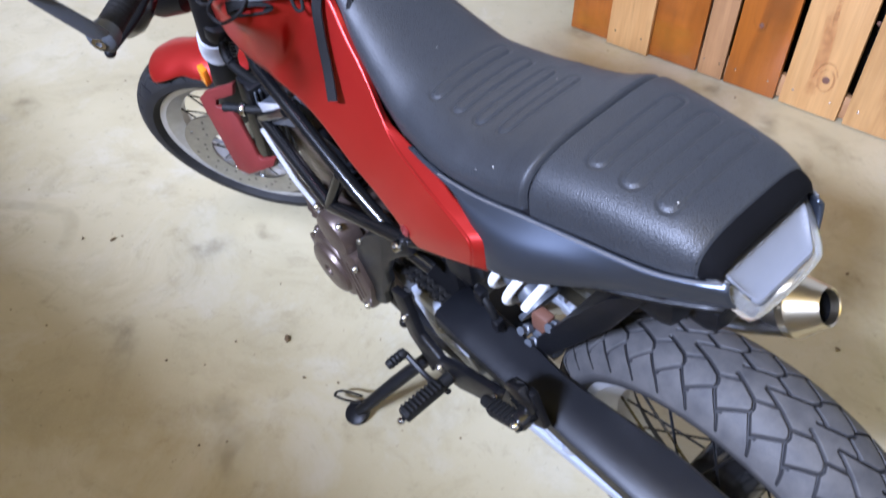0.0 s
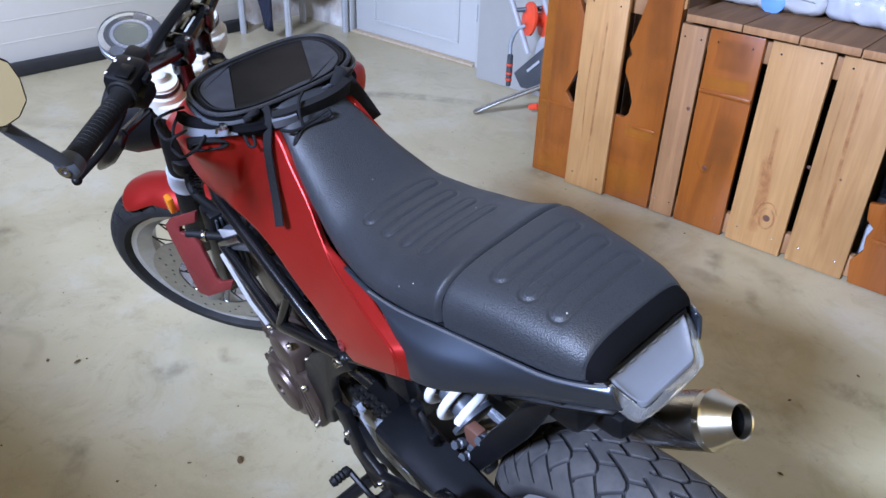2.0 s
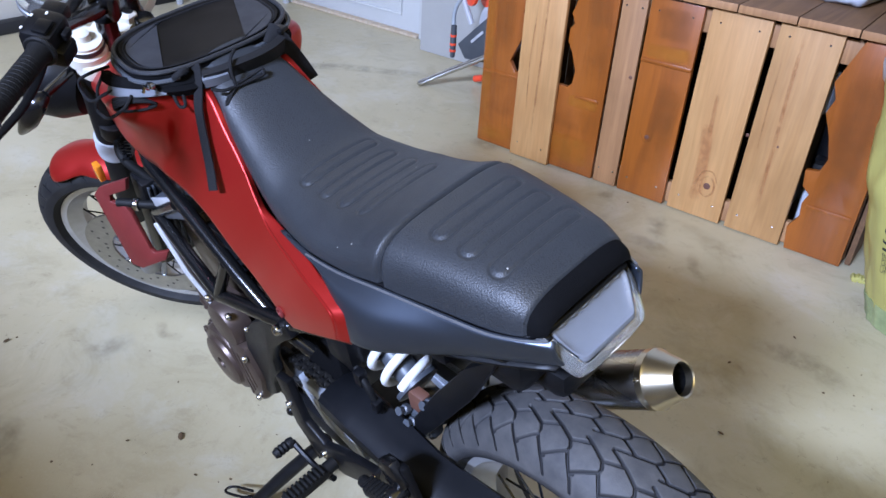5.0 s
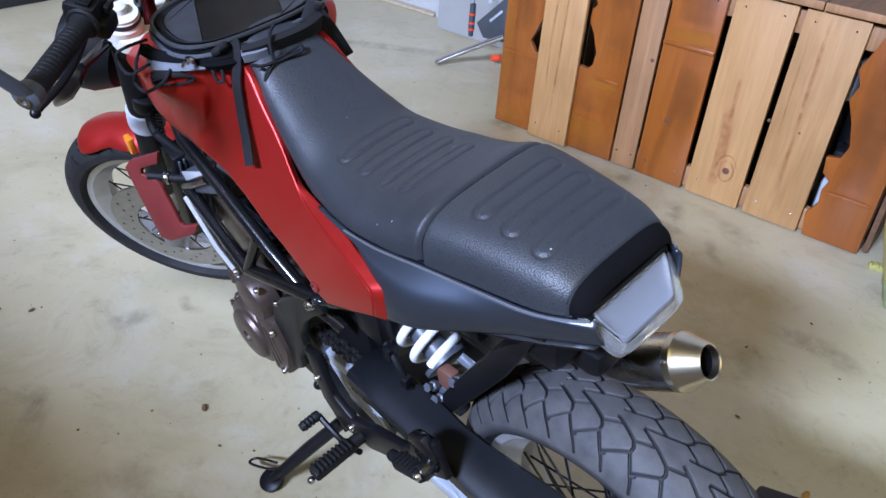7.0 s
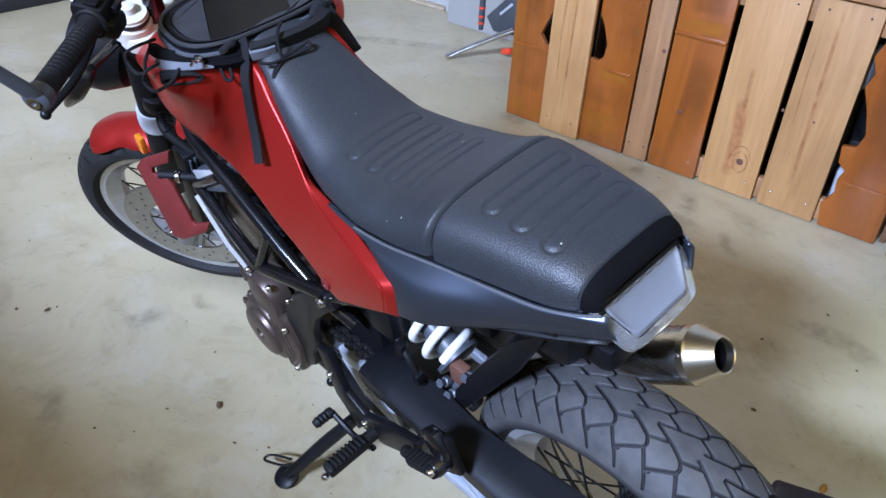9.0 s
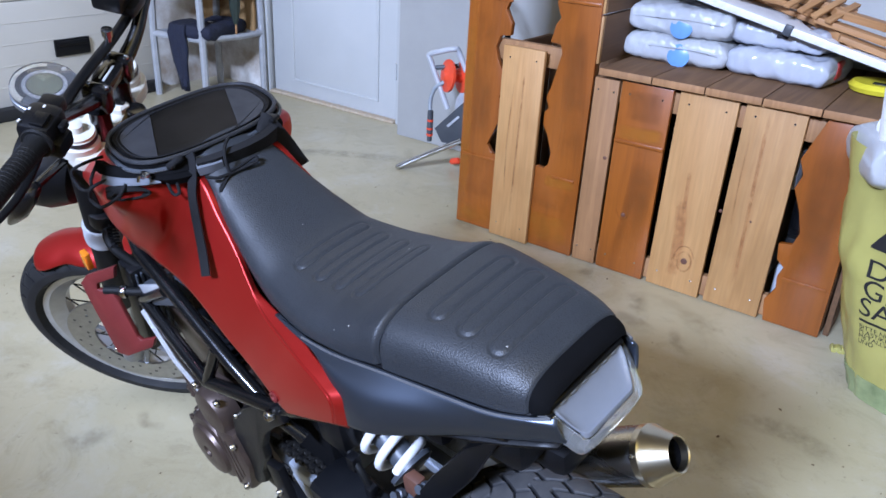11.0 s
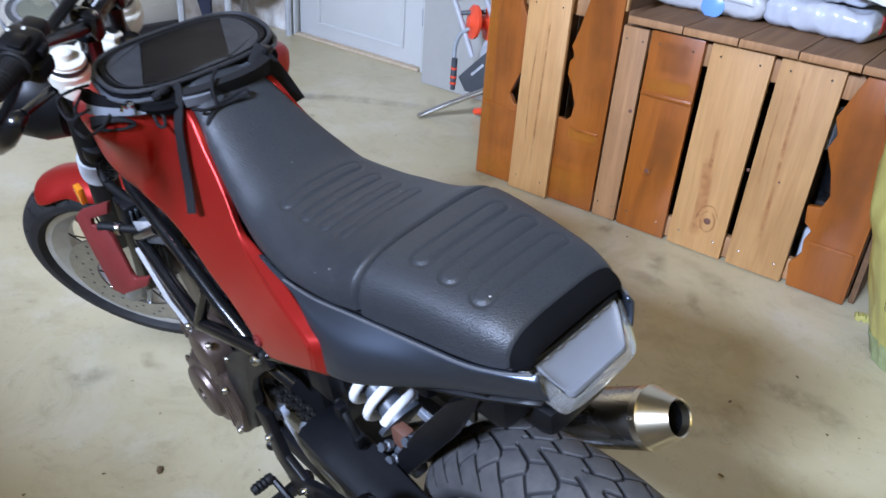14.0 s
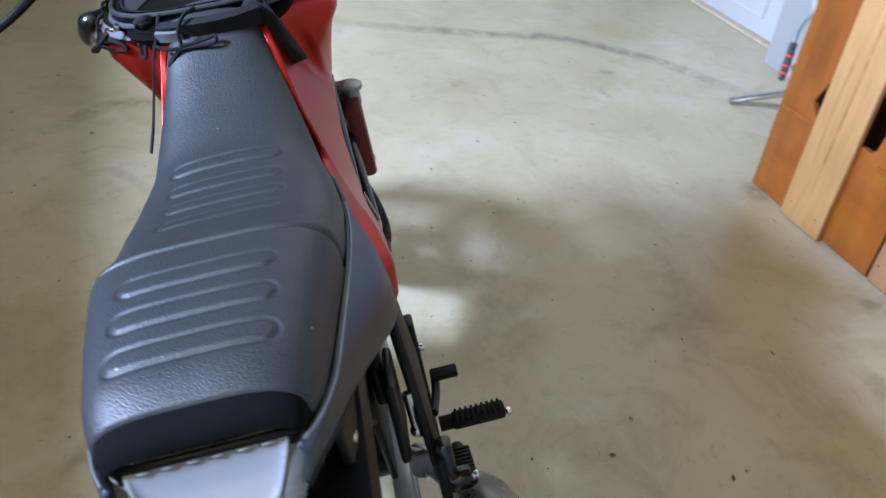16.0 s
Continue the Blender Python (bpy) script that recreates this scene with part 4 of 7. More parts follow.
part("engine_hanger", Shape().tube([(0.985, 0.135, 0.565), (0.90, 0.142, 0.49), (0.845, 0.138, 0.44)], 0.012, 8, flat=0.5), M["bright_alu"], bike, "bare aluminium strut")
tube_part("spiral_hose", [(1.09, 0.06, 0.80), (1.06, 0.11, 0.73), (1.03, 0.13, 0.70), (1.00, 0.115, 0.66), (0.97, 0.09, 0.62)], 0.009, M["grip"], bike, "black spiral wrapped cable", 6)
coil = []
for k in range(120):
    t = k / 119
    a = t * 22 * 2 * math.pi
    base = V((1.085, 0.075, 0.785)).lerp(V((1.02, 0.13, 0.69)), t)
    d = V((-0.065, 0.055, -0.095)).normalized()
    q1 = d.orthogonal().normalized()
    q2 = d.cross(q1)
    coil.append(base + (q1 * math.cos(a) + q2 * math.sin(a)) * 0.0095)
part("cable_wrap", Shape().tube(coil, 0.0022, 5), M["black"], bike)

# -- tank and side panels --
def panel_rows(sgn):
    # each station from the seat edge over the crease and down, front to tip
    cols = [[(1.000, 0.050, 0.905), (1.056, 0.095, 0.868), (1.072, 0.110, 0.850), (1.076, 0.116, 0.830), (1.068, 0.114, 0.800), (1.058, 0.112, 0.768)],
            [(0.890, 0.050, 0.916), (0.910, 0.100, 0.912), (0.925, 0.130, 0.898), (0.938, 0.149, 0.872), (0.950, 0.134, 0.826), (0.965, 0.130, 0.764)],
            [(0.800, 0.050, 0.918), (0.800, 0.100, 0.918), (0.802, 0.153, 0.908), (0.806, 0.167, 0.884), (0.816, 0.152, 0.850), (0.896, 0.134, 0.756)],
            [(0.742, 0.048, 0.918), (0.745, 0.066, 0.920), (0.746, 0.098, 0.911), (0.757, 0.118, 0.885), (0.776, 0.128, 0.838), (0.862, 0.130, 0.748)]]
    # seat edge, crease and lower edge of the flank, and its bulge
    for o, c, e, b in (((0.688, 0.064, 0.905), (0.695, 0.071, 0.911), (0.829, 0.131, 0.746), 0.002), ((0.654, 0.074, 0.866), (0.660, 0.080, 0.874), (0.767, 0.130, 0.736), 0.004),
                       ((0.613, 0.084, 0.827), (0.619, 0.090, 0.835), (0.717, 0.130, 0.713), 0.003), ((0.572, 0.097, 0.787), (0.576, 0.105, 0.797), (0.648, 0.137, 0.684), 0.003),
                       ((0.525, 0.107, 0.782), (0.536, 0.118, 0.773), (0.594, 0.143, 0.673), 0.003), ((0.452, 0.121, 0.785), (0.470, 0.134, 0.769), (0.545, 0.152, 0.672), 0.003),
                       ((0.388, 0.136, 0.782), (0.405, 0.150, 0.775), (0.514, 0.157, 0.665), 0.003), ((0.346, 0.145, 0.779), (0.362, 0.158, 0.773), (0.500, 0.158, 0.655), 0.003),
                       ((0.314, 0.153, 0.767), (0.332, 0.164, 0.762), (0.488, 0.158, 0.648), 0.002), ((0.322, 0.154, 0.712), (0.342, 0.162, 0.713), (0.476, 0.157, 0.641), 0.001)):
        cols.append([o, c] + [tuple(p + (q - p) * f + (b * 4 * f * (1 - f) if k == 1 else 0.0) for k, (p, q) in enumerate(zip(c, e))) for f in (0.28, 0.52, 0.76)] + [e])
    return [[(c[k][0], c[k][1] * sgn, c[k][2]) for c in cols] for k in range(6)]


for sgn in (1, -1):
    rows = panel_rows(sgn)
    s = Shape()
    s.rings(smooth_rows(rows[:2], 7, 4), closed=False, cap=False)
    s.rings(smooth_rows(rows[1:], 7, 5), closed=False, cap=False)
    sh = part("tank_panel", s, M["red"], bike, "matt red tank side panel", thick=0.004, angle=60)
    part("panel_bolt", Shape().lathe([(0.009, 0), (0.009, 0.003), (0.005, 0.004), (0.004, 0.001)], (0.494, 0.1585 * sgn, 0.664), (0, sgn, 0.1), 18), M["red_dark"], sh)
    part("panel_lip", Shape().tube([(0.332, 0.146 * sgn, 0.704), (0.372, 0.154 * sgn, 0.692), (0.478, 0.154 * sgn, 0.637)], 0.004, 6, 3), M["gloss_black"], sh, "dark lower lip")
tank = Shape()
mid = []
for x, hw, z, sd in ((1.00, 0.055, 0.900, 0.004), (0.965, 0.080, 0.906, 0.004), (0.90, 0.10, 0.910, 0.004), (0.80, 0.085, 0.915, 0.004), (0.72, 0.064, 0.910, 0.003), (0.67, 0.052, 0.890, 0.003)):
    mid.append([(x, hw * t, z + sd * (1 - t * t)) for t in (-1, -0.7, -0.35, 0, 0.35, 0.7, 1)])
part("tank_top", tank.rings(smooth_rows(mid, 3, 4), closed=False, cap=False), M["red"], bike, "matt red tank top", thick=0.004)
nose = Shape()
nose.rings(smooth_rows([[(1.000, 0.060 * t, 0.905) for t in (-1, -0.5, 0, 0.5, 1)], [(1.052, 0.100 * t, 0.870) for t in (-1, -0.5, 0, 0.5, 1)], [(1.058, 0.112 * t, 0.770) for t in (-1, -0.5, 0, 0.5, 1)]], 3, 3), closed=False, cap=False)
part("tank_nose", nose, M["red_dark"], bike, "dark red front of the tank", thick=0.003)

def lerp_table(tab, x):
    """Smooth curve through the rows of a table."""
    i = max(0, min(len(tab) - 2, sum(1 for r in tab if r[0] <= x) - 1))
    r = [tab[max(0, i - 1)], tab[i], tab[i + 1], tab[min(len(tab) - 1, i + 2)]]
    h = r[2][0] - r[1][0]
    t = max(0.0, min(1.0, (x - r[1][0]) / h))
    out = []
    for k in range(1, len(tab[0])):
        d = [(b[k] - a[k]) / (b[0] - a[0]) if b[0] > a[0] else None for a, b in zip(r, r[1:])]
        m0 = d[1] if d[0] is None else (2 * d[0] * d[1] / (d[0] + d[1]) if d[0] * d[1] > 0 else 0.0)
        m1 = d[1] if d[2] is None else (2 * d[2] * d[1] / (d[2] + d[1]) if d[2] * d[1] > 0 else 0.0)
        out.append((2 * t ** 3 - 3 * t * t + 1) * r[1][k] + (t ** 3 - 2 * t * t + t) * h * m0 + (3 * t * t - 2 * t ** 3) * r[2][k] + (t ** 3 - t * t) * h * m1)
    return out


# x, half width at the lower edge, lower edge, top, squareness
SEAT = [(0.068, 0.070, 0.848, 0.862, 3.2), (0.085, 0.084, 0.836, 0.876, 3.4), (0.12, 0.095, 0.830, 0.886, 3.6), (0.20, 0.108, 0.824, 0.889, 3.7), (0.270, 0.118, 0.818, 0.885, 3.8), (0.286, 0.119, 0.817, 0.880, 3.8),
        (0.33, 0.122, 0.806, 0.862, 3.2), (0.40, 0.123, 0.796, 0.843, 2.9), (0.46, 0.117, 0.788, 0.837, 2.8), (0.52, 0.106, 0.786, 0.843, 2.7), (0.58, 0.094, 0.812, 0.864, 2.6), (0.64, 0.079, 0.850, 0.896, 2.7), (0.69, 0.065, 0.890, 0.928, 2.9), (0.74, 0.053, 0.915, 0.950, 3.0)]


# grey tail panels under the seat
for sgn in (1, -1):
    edge = [(x, lerp_table(SEAT, x)) for x in (0.50, 0.43, 0.36, 0.28, 0.18, 0.125, 0.085)]
    rows = [[(x, w + 0.001, e - 0.002) for x, (w, e, h, p) in edge] + [(0.055, 0.071, 0.838)],
            [(x, w + 0.007, e - 0.005) for x, (w, e, h, p) in edge] + [(0.052, 0.076, 0.832)],
            [(0.42, 0.120, 0.781), (0.395, 0.133, 0.784), (0.345, 0.146, 0.790), (0.27, 0.147, 0.794), (0.175, 0.118, 0.805), (0.122, 0.102, 0.811), (0.083, 0.089, 0.817), (0.050, 0.075, 0.822)],
            [(0.360, 0.140, 0.755), (0.345, 0.148, 0.758), (0.315, 0.156, 0.762), (0.262, 0.152, 0.766), (0.170, 0.117, 0.786), (0.120, 0.100, 0.796), (0.082, 0.087, 0.805), (0.048, 0.072, 0.812)],
            [(0.350, 0.146, 0.705), (0.335, 0.152, 0.712), (0.300, 0.157, 0.728), (0.255, 0.148, 0.741), (0.165, 0.110, 0.770), (0.118, 0.094, 0.784), (0.080, 0.081, 0.795), (0.046, 0.068, 0.804)]]
    rows = [[(x, y * sgn, z) for x, y, z in r] for r in rows]
    tp = part("tail_panel", Shape().rings(smooth_rows(rows, 5, 5), closed=False, cap=False), M["grey_panel"], bike, "slate grey tail side panel", thick=0.004, angle=60)
    # pale tube laid along the panel edge as its highlight
    part("edge_highlight", Shape().tube([(x, (w + 0.0045) * sgn, e - 0.0035) for x, (w, e, h, p) in edge[1:]] + [(0.060, 0.0755 * sgn, 0.838)], 0.0017, 6, 4), M["alu"], tp, "thin pale line drawn as the panel edge's highlight")
part("tail_underside", Shape().rings(smooth_rows([[(0.32, 0.14 * t, 0.725) for t in (-1, 0, 1)], [(0.16, 0.100 * t, 0.758) for t in (-1, 0, 1)], [(0.062, 0.064 * t, 0.782) for t in (-1, 0, 1)]], 3, 3), closed=False, cap=False), M["black"], bike, thick=0.004)

# -- seat --
def capsule_dip(x, y, cx, half):
    return math.hypot(x - cx, max(0.0, abs(y) - half))


def seat_shape(x0, x1, nx, nv, ribs, half, r):
    s = Shape()
    rows = []
    for i in range(nx + 1):
        x = x0 + (x1 - x0) * i / nx
        w, e, h, p = lerp_table(SEAT, x)
        end = min(abs(x - x0), abs(x1 - x))
        pull = max(0.0, 1 - end / 0.008) if min(x - x0, x1 - x) < 0.012 and x < 0.6 else 0.0
        row = []
        for j in range(nv + 1):
            a = math.pi * j / nv
            c, sn = math.cos(a), math.sin(a)
            y = w * (1 if c > 0 else -1) * abs(c) ** (2 / p)
            z = e + (h - e) * abs(sn) ** (2 / p * 1.15)
            for cx in ribs:
                q = capsule_dip(x, y, cx, half) / r
                if q < 1.8:
                    # a low ridge with a pinched line round it, highest at its near end
                    lift = 0.0009 + 0.0001 * max(0.0, min(1.0, (y / half + 0.2) / 1.2))
                    z += lift * max(0.0, 1 - q ** 4) - 0.0019 * math.exp(-((q - 1.10) * 4.6) ** 2)
            k = pull * pull
            row.append((x, y * (1 - 0.05 * k), z - 0.011 * k * abs(sn)))
        rows.append(row)
    return s.rings(rows, closed=False, cap=False)


pillion = part("pillion_seat", seat_shape(0.080, 0.279, 150, 130, [0.226, 0.1815, 0.137], 0.058, 0.0105), M["leather"], bike, "black grained leather pillion seat with pressed grooves", angle=80)
rider = part("rider_seat", seat_shape(0.281, 0.738, 250, 130, [0.499, 0.457, 0.415, 0.373], 0.056, 0.0090), M["leather"], bike, "black grained leather rider seat with pressed grooves", angle=80)
seat_base = Shape()
for wider, drop in ((-0.004, 0.004), (-0.003, 0.014)):
    seat_base.rings([[(x, (w + wider) * t, e - drop) for t in (-1, -0.5, 0, 0.5, 1)] for x, w, e, h, p in [(a[0], *lerp_table(SEAT, a[0])) for a in SEAT]], closed=False, cap=False)
part("seat_base", seat_base, M["black"], bike, thick=0.006)
# rear fabric end of the seat
rows = []
w0, e0, h0, p0 = lerp_table(SEAT, 0.083)
for k in range(9):
    t = k / 8
    row = []
    for j in range(61):
        c, sn = math.cos(math.pi * j / 60), math.sin(math.pi * j / 60)
        y = w0 * (1 if c > 0 else -1) * abs(c) ** (2 / p0) * (0.985 - 0.13 * t * t)
        z = e0 + (h0 - e0) * abs(sn) ** (2 / p0 * 1.15) * (0.985 - 0.62 * t)
        row.append((0.0835 - 0.020 * t ** 0.8 - 0.004 * math.sin(math.pi * t) * sn, y, z + 0.003 * t))
    rows.append(row)
part("seat_back_end", Shape().rings(rows, closed=False, cap=False), M["fabric"], bike, "black fabric rear end of the seat", angle=70)
stitch = Shape()
w0, e0, h0, p0 = lerp_table(SEAT, 0.086)
for k in range(60):
    a = math.pi * (0.10 + 0.80 * k / 59)
    c, sn = math.cos(a), math.sin(a)
    stitch.ball((0.086, w0 * (1 if c > 0 else -1) * abs(c) ** (2 / p0), e0 + (h0 - e0) * sn ** (2 / p0 * 1.15) - 0.0018), 0.0009, 6)
part("seat_stitching", stitch, M["black"], pillion)

# -- tail lamp: a frosted scoop with a lip, framed by clear plastic --
def lamp_row(x, z, w, rise, n=15):
    row = []
    for k in range(n):
        t = -1 + 2 * k / (n - 1)
        e = max(0.0, (abs(t) - 0.78) / 0.22)
        row.append((x + 0.006 * e * e, w * t, z + rise * e ** 1.6))
    return row


scoop = [lamp_row(0.072, 0.842, 0.064, 0.0), lamp_row(0.066, 0.832, 0.063, 0.008), lamp_row(0.058, 0.820, 0.061, 0.014), lamp_row(0.051, 0.812, 0.058, 0.014), lamp_row(0.044, 0.806, 0.054, 0.010), lamp_row(0.0385, 0.803, 0.051, 0.005), lamp_row(0.036, 0.802, 0.049, 0.002), lamp_row(0.0345, 0.796, 0.049, 0.0)]
lamp = part("tail_lamp", Shape().rings(smooth_rows(scoop, 2, 4), closed=False, cap=False), M["lens_inner"], bike, "frosted tail lamp scoop in a clear frame", thick=0.003, angle=50)
rim_pts = [(0.086, 0.075, 0.838), (0.064, 0.074, 0.822), (0.046, 0.066, 0.803), (0.034, 0.058, 0.790), (0.029, 0.045, 0.786), (0.027, 0.0, 0.785), (0.029, -0.045, 0.786), (0.034, -0.058, 0.790), (0.046, -0.066, 0.803), (0.064, -0.074, 0.822), (0.086, -0.075, 0.838)]
frame_rows = []
for k, p in enumerate(spline([V(p) for p in rim_pts], 5)):
    inw = (V((0.060, 0.0, 0.820)) - p).normalized()
    up_n = V((-0.55, 0, 0.83))
    q = p + inw * 0.013
    frame_rows.append([p - up_n * 0.008, p, p + up_n * 0.0025 + inw * 0.0015, q + up_n * 0.0045, q + up_n * 0.0015, p - up_n * 0.001 + inw * 0.004])
part("lamp_lens", Shape().rings(frame_rows), M["lens"], lamp, "clear plastic frame of the lamp", angle=50)
for k in range(6):
    part("lamp_segment", Shape().ball((0.0695, -0.047 + 0.0188 * k, 0.8355), 0.0092, 14, (0.62, 0.92, 0.30)), M["frosted"], lamp, "frosted lamp segment")

# -- swingarm, chain, rear suspension --
sw = part("swingarm", Shape().box((0.60, 0, 0.345), (0.10, 0.15, 0.08), 0.02), M["dark_plastic"], bike, "grey cast lattice swingarm")
for sgn in (1, -1):
    y = 0.116 * sgn
    part("swingarm_rail", Shape().prism([(0.63, y, 0.375), (0.35, y, 0.375), (0.02, y, 0.335), (-0.05, y, 0.325), (-0.05, y, 0.300), (0.02, y, 0.295), (0.35, y, 0.345), (0.62, y, 0.345)], (0, -sgn, 0), 0.028, 0.004), M["swing_alu"], sw)
    part("swingarm_rail", Shape().prism([(0.63, y, 0.345), (0.58, y, 0.275), (0.35, y, 0.225), (0.05, y, 0.262), (-0.04, y, 0.285), (-0.04, y, 0.305), (0.05, y, 0.285), (0.35, y, 0.252), (0.57, y, 0.298), (0.61, y, 0.350)], (0, -sgn, 0), 0.028, 0.004), M["swing_alu"], sw)
    for xa, xb in ((0.54, 0.47), (0.40, 0.45), (0.37, 0.28), (0.20, 0.26), (0.17, 0.09)):
        za = 0.36
        zb = 0.27 if xb > 0.3 else 0.262
        part("swingarm_rib", Shape().prism([(xa + 0.012, y, za - 0.006), (xa - 0.012, y, za - 0.006), (xb - 0.010, y, zb), (xb + 0.010, y, zb)], (0, -sgn, 0), 0.024, 0.003), M["swing_alu"], sw)
guard = Shape()
gl = [(0.525, 0.056, 0.138, 0.420), (0.44, 0.064, 0.143, 0.424), (0.34, 0.070, 0.146, 0.426), (0.28, 0.076, 0.148, 0.426), (0.20, 0.070, 0.150, 0.426), (0.095, 0.060, 0.150, 0.424), (0.00, 0.060, 0.150, 0.416), (-0.07, 0.062, 0.146, 0.392)]
rows = []
for x, yi, yo, z in gl:
    rows.append([(x, yi, z - 0.030), (x, yi, z - 0.004), (x, yi + 0.006, z + 0.003), (x, (yi + yo) / 2, z + 0.005), (x, yo - 0.008, z), (x, yo, z - 0.008), (x, yo, z - 0.034)])
part("chain_guard", guard.rings(rows, closed=False, cap=False), M["guard"], sw, "matt black chain guard", thick=0.004)
LINKS = []
for y_out in (0.0085, 0.0055):
    ln = Shape()
    for yo in (-y_out, y_out):
        ln.tube([(-0.0105, yo, 0), (-0.005, yo, 0), (0, yo, 0), (0.005, yo, 0), (0.0105, yo, 0)], [0.0050, 0.0075, 0.0058, 0.0075, 0.0050], 8, flat=0.3)
    ln.lathe([(0.0048, -0.011), (0.0048, 0.011)], (0.008, 0, 0), (0, 1, 0), 8)
    LINKS.append(mesh_of("chain_link", ln, M["chain"]))
for a, b, nm in (((0.672, 0.100, 0.392), (0.0, 0.086, 0.412), "upper_chain"), ((0.672, 0.100, 0.326), (0.0, 0.086, 0.205), "lower_chain")):
    a, b = V(a), V(b)
    run = part(nm, Shape().tube([a, b], 0.003, 6), M["black"], bike, "oily black drive chain run")
    n_l = int((b - a).length / 0.0159)
    d = (b - a) / n_l
    for k in range(n_l):
        ob = new("chain_link", LINKS[k % 2])
        ob.parent = run
        ob.matrix_local = Matrix.Translation(a + d * (k + 0.5)) @ d.to_track_quat("X", "Z").to_matrix().to_4x4()
part("front_sprocket", Shape().lathe([(0.012, 0), (0.036, 0), (0.038, 0.004), (0.036, 0.008), (0.012, 0.008)], (0.672, 0.094, 0.359), (0, 1, 0), 14), M["dark_plastic"], bike)
part("sprocket_cover", Shape().prism([(0.762, 0.125, 0.285), (0.752, 0.125, 0.38), (0.736, 0.125, 0.440), (0.680, 0.125, 0.502), (0.621, 0.125, 0.548), (0.545, 0.125, 0.595), (0.530, 0.125, 0.565), (0.575, 0.125, 0.525), (0.622, 0.125, 0.475), (0.648, 0.125, 0.425), (0.652, 0.125, 0.39), (0.684, 0.125, 0.335), (0.690, 0.125, 0.295), (0.725, 0.125, 0.265)], (0, 1, 0), 0.018, 0.005), M["black"], bike, "black plastic sprocket cover")
part("cover_backing", Shape().box((0.60, 0.060, 0.44), (0.16, 0.05, 0.18), 0.02), M["fabric"], bike)
for p in ((0.742, 0.143, 0.30), (0.705, 0.143, 0.47)):
    bolt(p, (0, 1, 0), bike, 0.7)
# shock absorber with white spring
top, low = V((0.560, 0.022, 0.560)), V((0.330, 0.030, 0.440))
ax = (low - top).normalized()
shock = part("shock_absorber", Shape().lathe([(0.022, 0.0), (0.022, 0.20)], top, ax, 20).lathe([(0.040, 0.196), (0.040, 0.204), (0.028, 0.208)], top, ax, 28).ball(low, 0.020), M["dark_plastic"], bike, "shock absorber with a white coil spring")
coil = []
q1 = ax.orthogonal().normalized()
q2 = ax.cross(q1)
for k in range(200):
    t = k / 199
    a = t * 5.3 * 2 * math.pi + 1.6
    coil.append(top + ax * (0.012 + 0.182 * t) + (q1 * math.cos(a) + q2 * math.sin(a)) * 0.0365)
part("coil_spring", Shape().tube(coil, 0.0078, 12), M["spring"], shock, "white enamelled coil spring")
part("shock_shaft", Shape().box(low - ax * 0.030 + V((0, 0.018, 0.01)), (0.036, 0.02, 0.045), 0.004), M["brown"], shock, "rusty brown bracket")
mount = part("shock_mount", Shape().box((0.352, 0.045, 0.415), (0.050, 0.03, 0.050), 0.008), M["dark_plastic"], bike, "grey shock mount with bolts")
for p in ((0.376, 0.060, 0.440), (0.362, 0.060, 0.420), (0.322, 0.05, 0.49)):
    part("mount_bolt", Shape().lathe([(0.009, 0), (0.009, 0.010), (0.006, 0.012), (0.008, 0.022)], p, (0, 1, 0.6), 6), M["dark_plastic"], mount)
# inner mudguard round the front of the rear tyre
poly = [(0.352, 0.066, 0.375), (0.350, 0.066, 0.440), (0.285, 0.066, 0.560), (0.208, 0.066, 0.673), (0.140, 0.066, 0.740), (0.200, 0.066, 0.640), (0.255, 0.066, 0.555), (0.320, 0.066, 0.450)]
part("inner_mudguard", Shape().prism(poly, (0, -1, 0), 0.125, 0.004).prism([(0.358, 0.070, 0.372), (0.352, 0.070, 0.445), (0.285, 0.070, 0.560), (0.208, 0.070, 0.676), (0.140, 0.070, 0.745), (0.205, 0.070, 0.612)], (0, -1, 0), 0.014, 0.003), M["black"], bike, "black plastic inner mudguard before the tyre")
# number plate holder behind the rear wheel
part("plate_holder", Shape().box((0, 0, 0), (0.016, 0.15, 0.22), 0.006), M["black"], bike, "black plate holder behind the rear wheel").matrix_local = Matrix.Translation((-0.200, 0.0, 0.57)) @ pose(0, 0, 0, 0, -62, 0)
tube_part("plate_arm", [(0.0, -0.12, 0.30), (-0.16, -0.12, 0.42), (-0.20, -0.06, 0.55)], 0.012, M["black"], bike, "", 5)

# -- exhaust muffler on the right side --
tip = V((0.071, -0.243, 0.4715))
d = V((0.83, 0.142, -0.54)).normalized()
muf = part("muffler", Shape().lathe([(0.047, 0.052), (0.0485, 0.054), (0.0485, 0.205), (0.0475, 0.285), (0.040, 0.325), (0.026, 0.36)], tip, d, 44), M["steel"], bike, "brushed steel muffler with a conical end")
part("muffler_cone", Shape().lathe([(0.025, 0.026), (0.0265, 0.002), (0.0285, 0.0), (0.030, 0.002), (0.046, 0.040), (0.0495, 0.044), (0.0498, 0.056), (0.048, 0.058)], tip, d, 44, cap=False), M["steel_warm"], muf, "golden tinted conical muffler end")
part("muffler_bore", Shape().lathe([(0.0246, 0.014), (0.0235, 0.10), (0.001, 0.101)], tip, d, 32, cap=False), M["black"], muf, "dark muffler opening")
q1 = d.cross(V((0, 0, 1))).normalized()
q2 = q1.cross(d)
for a in (20, 140, 260):
    nn = q1 * math.cos(radians(a)) + q2 * math.sin(radians(a))
    bolt(tip + d * 0.052 + nn * 0.0492, nn, muf, 0.55)
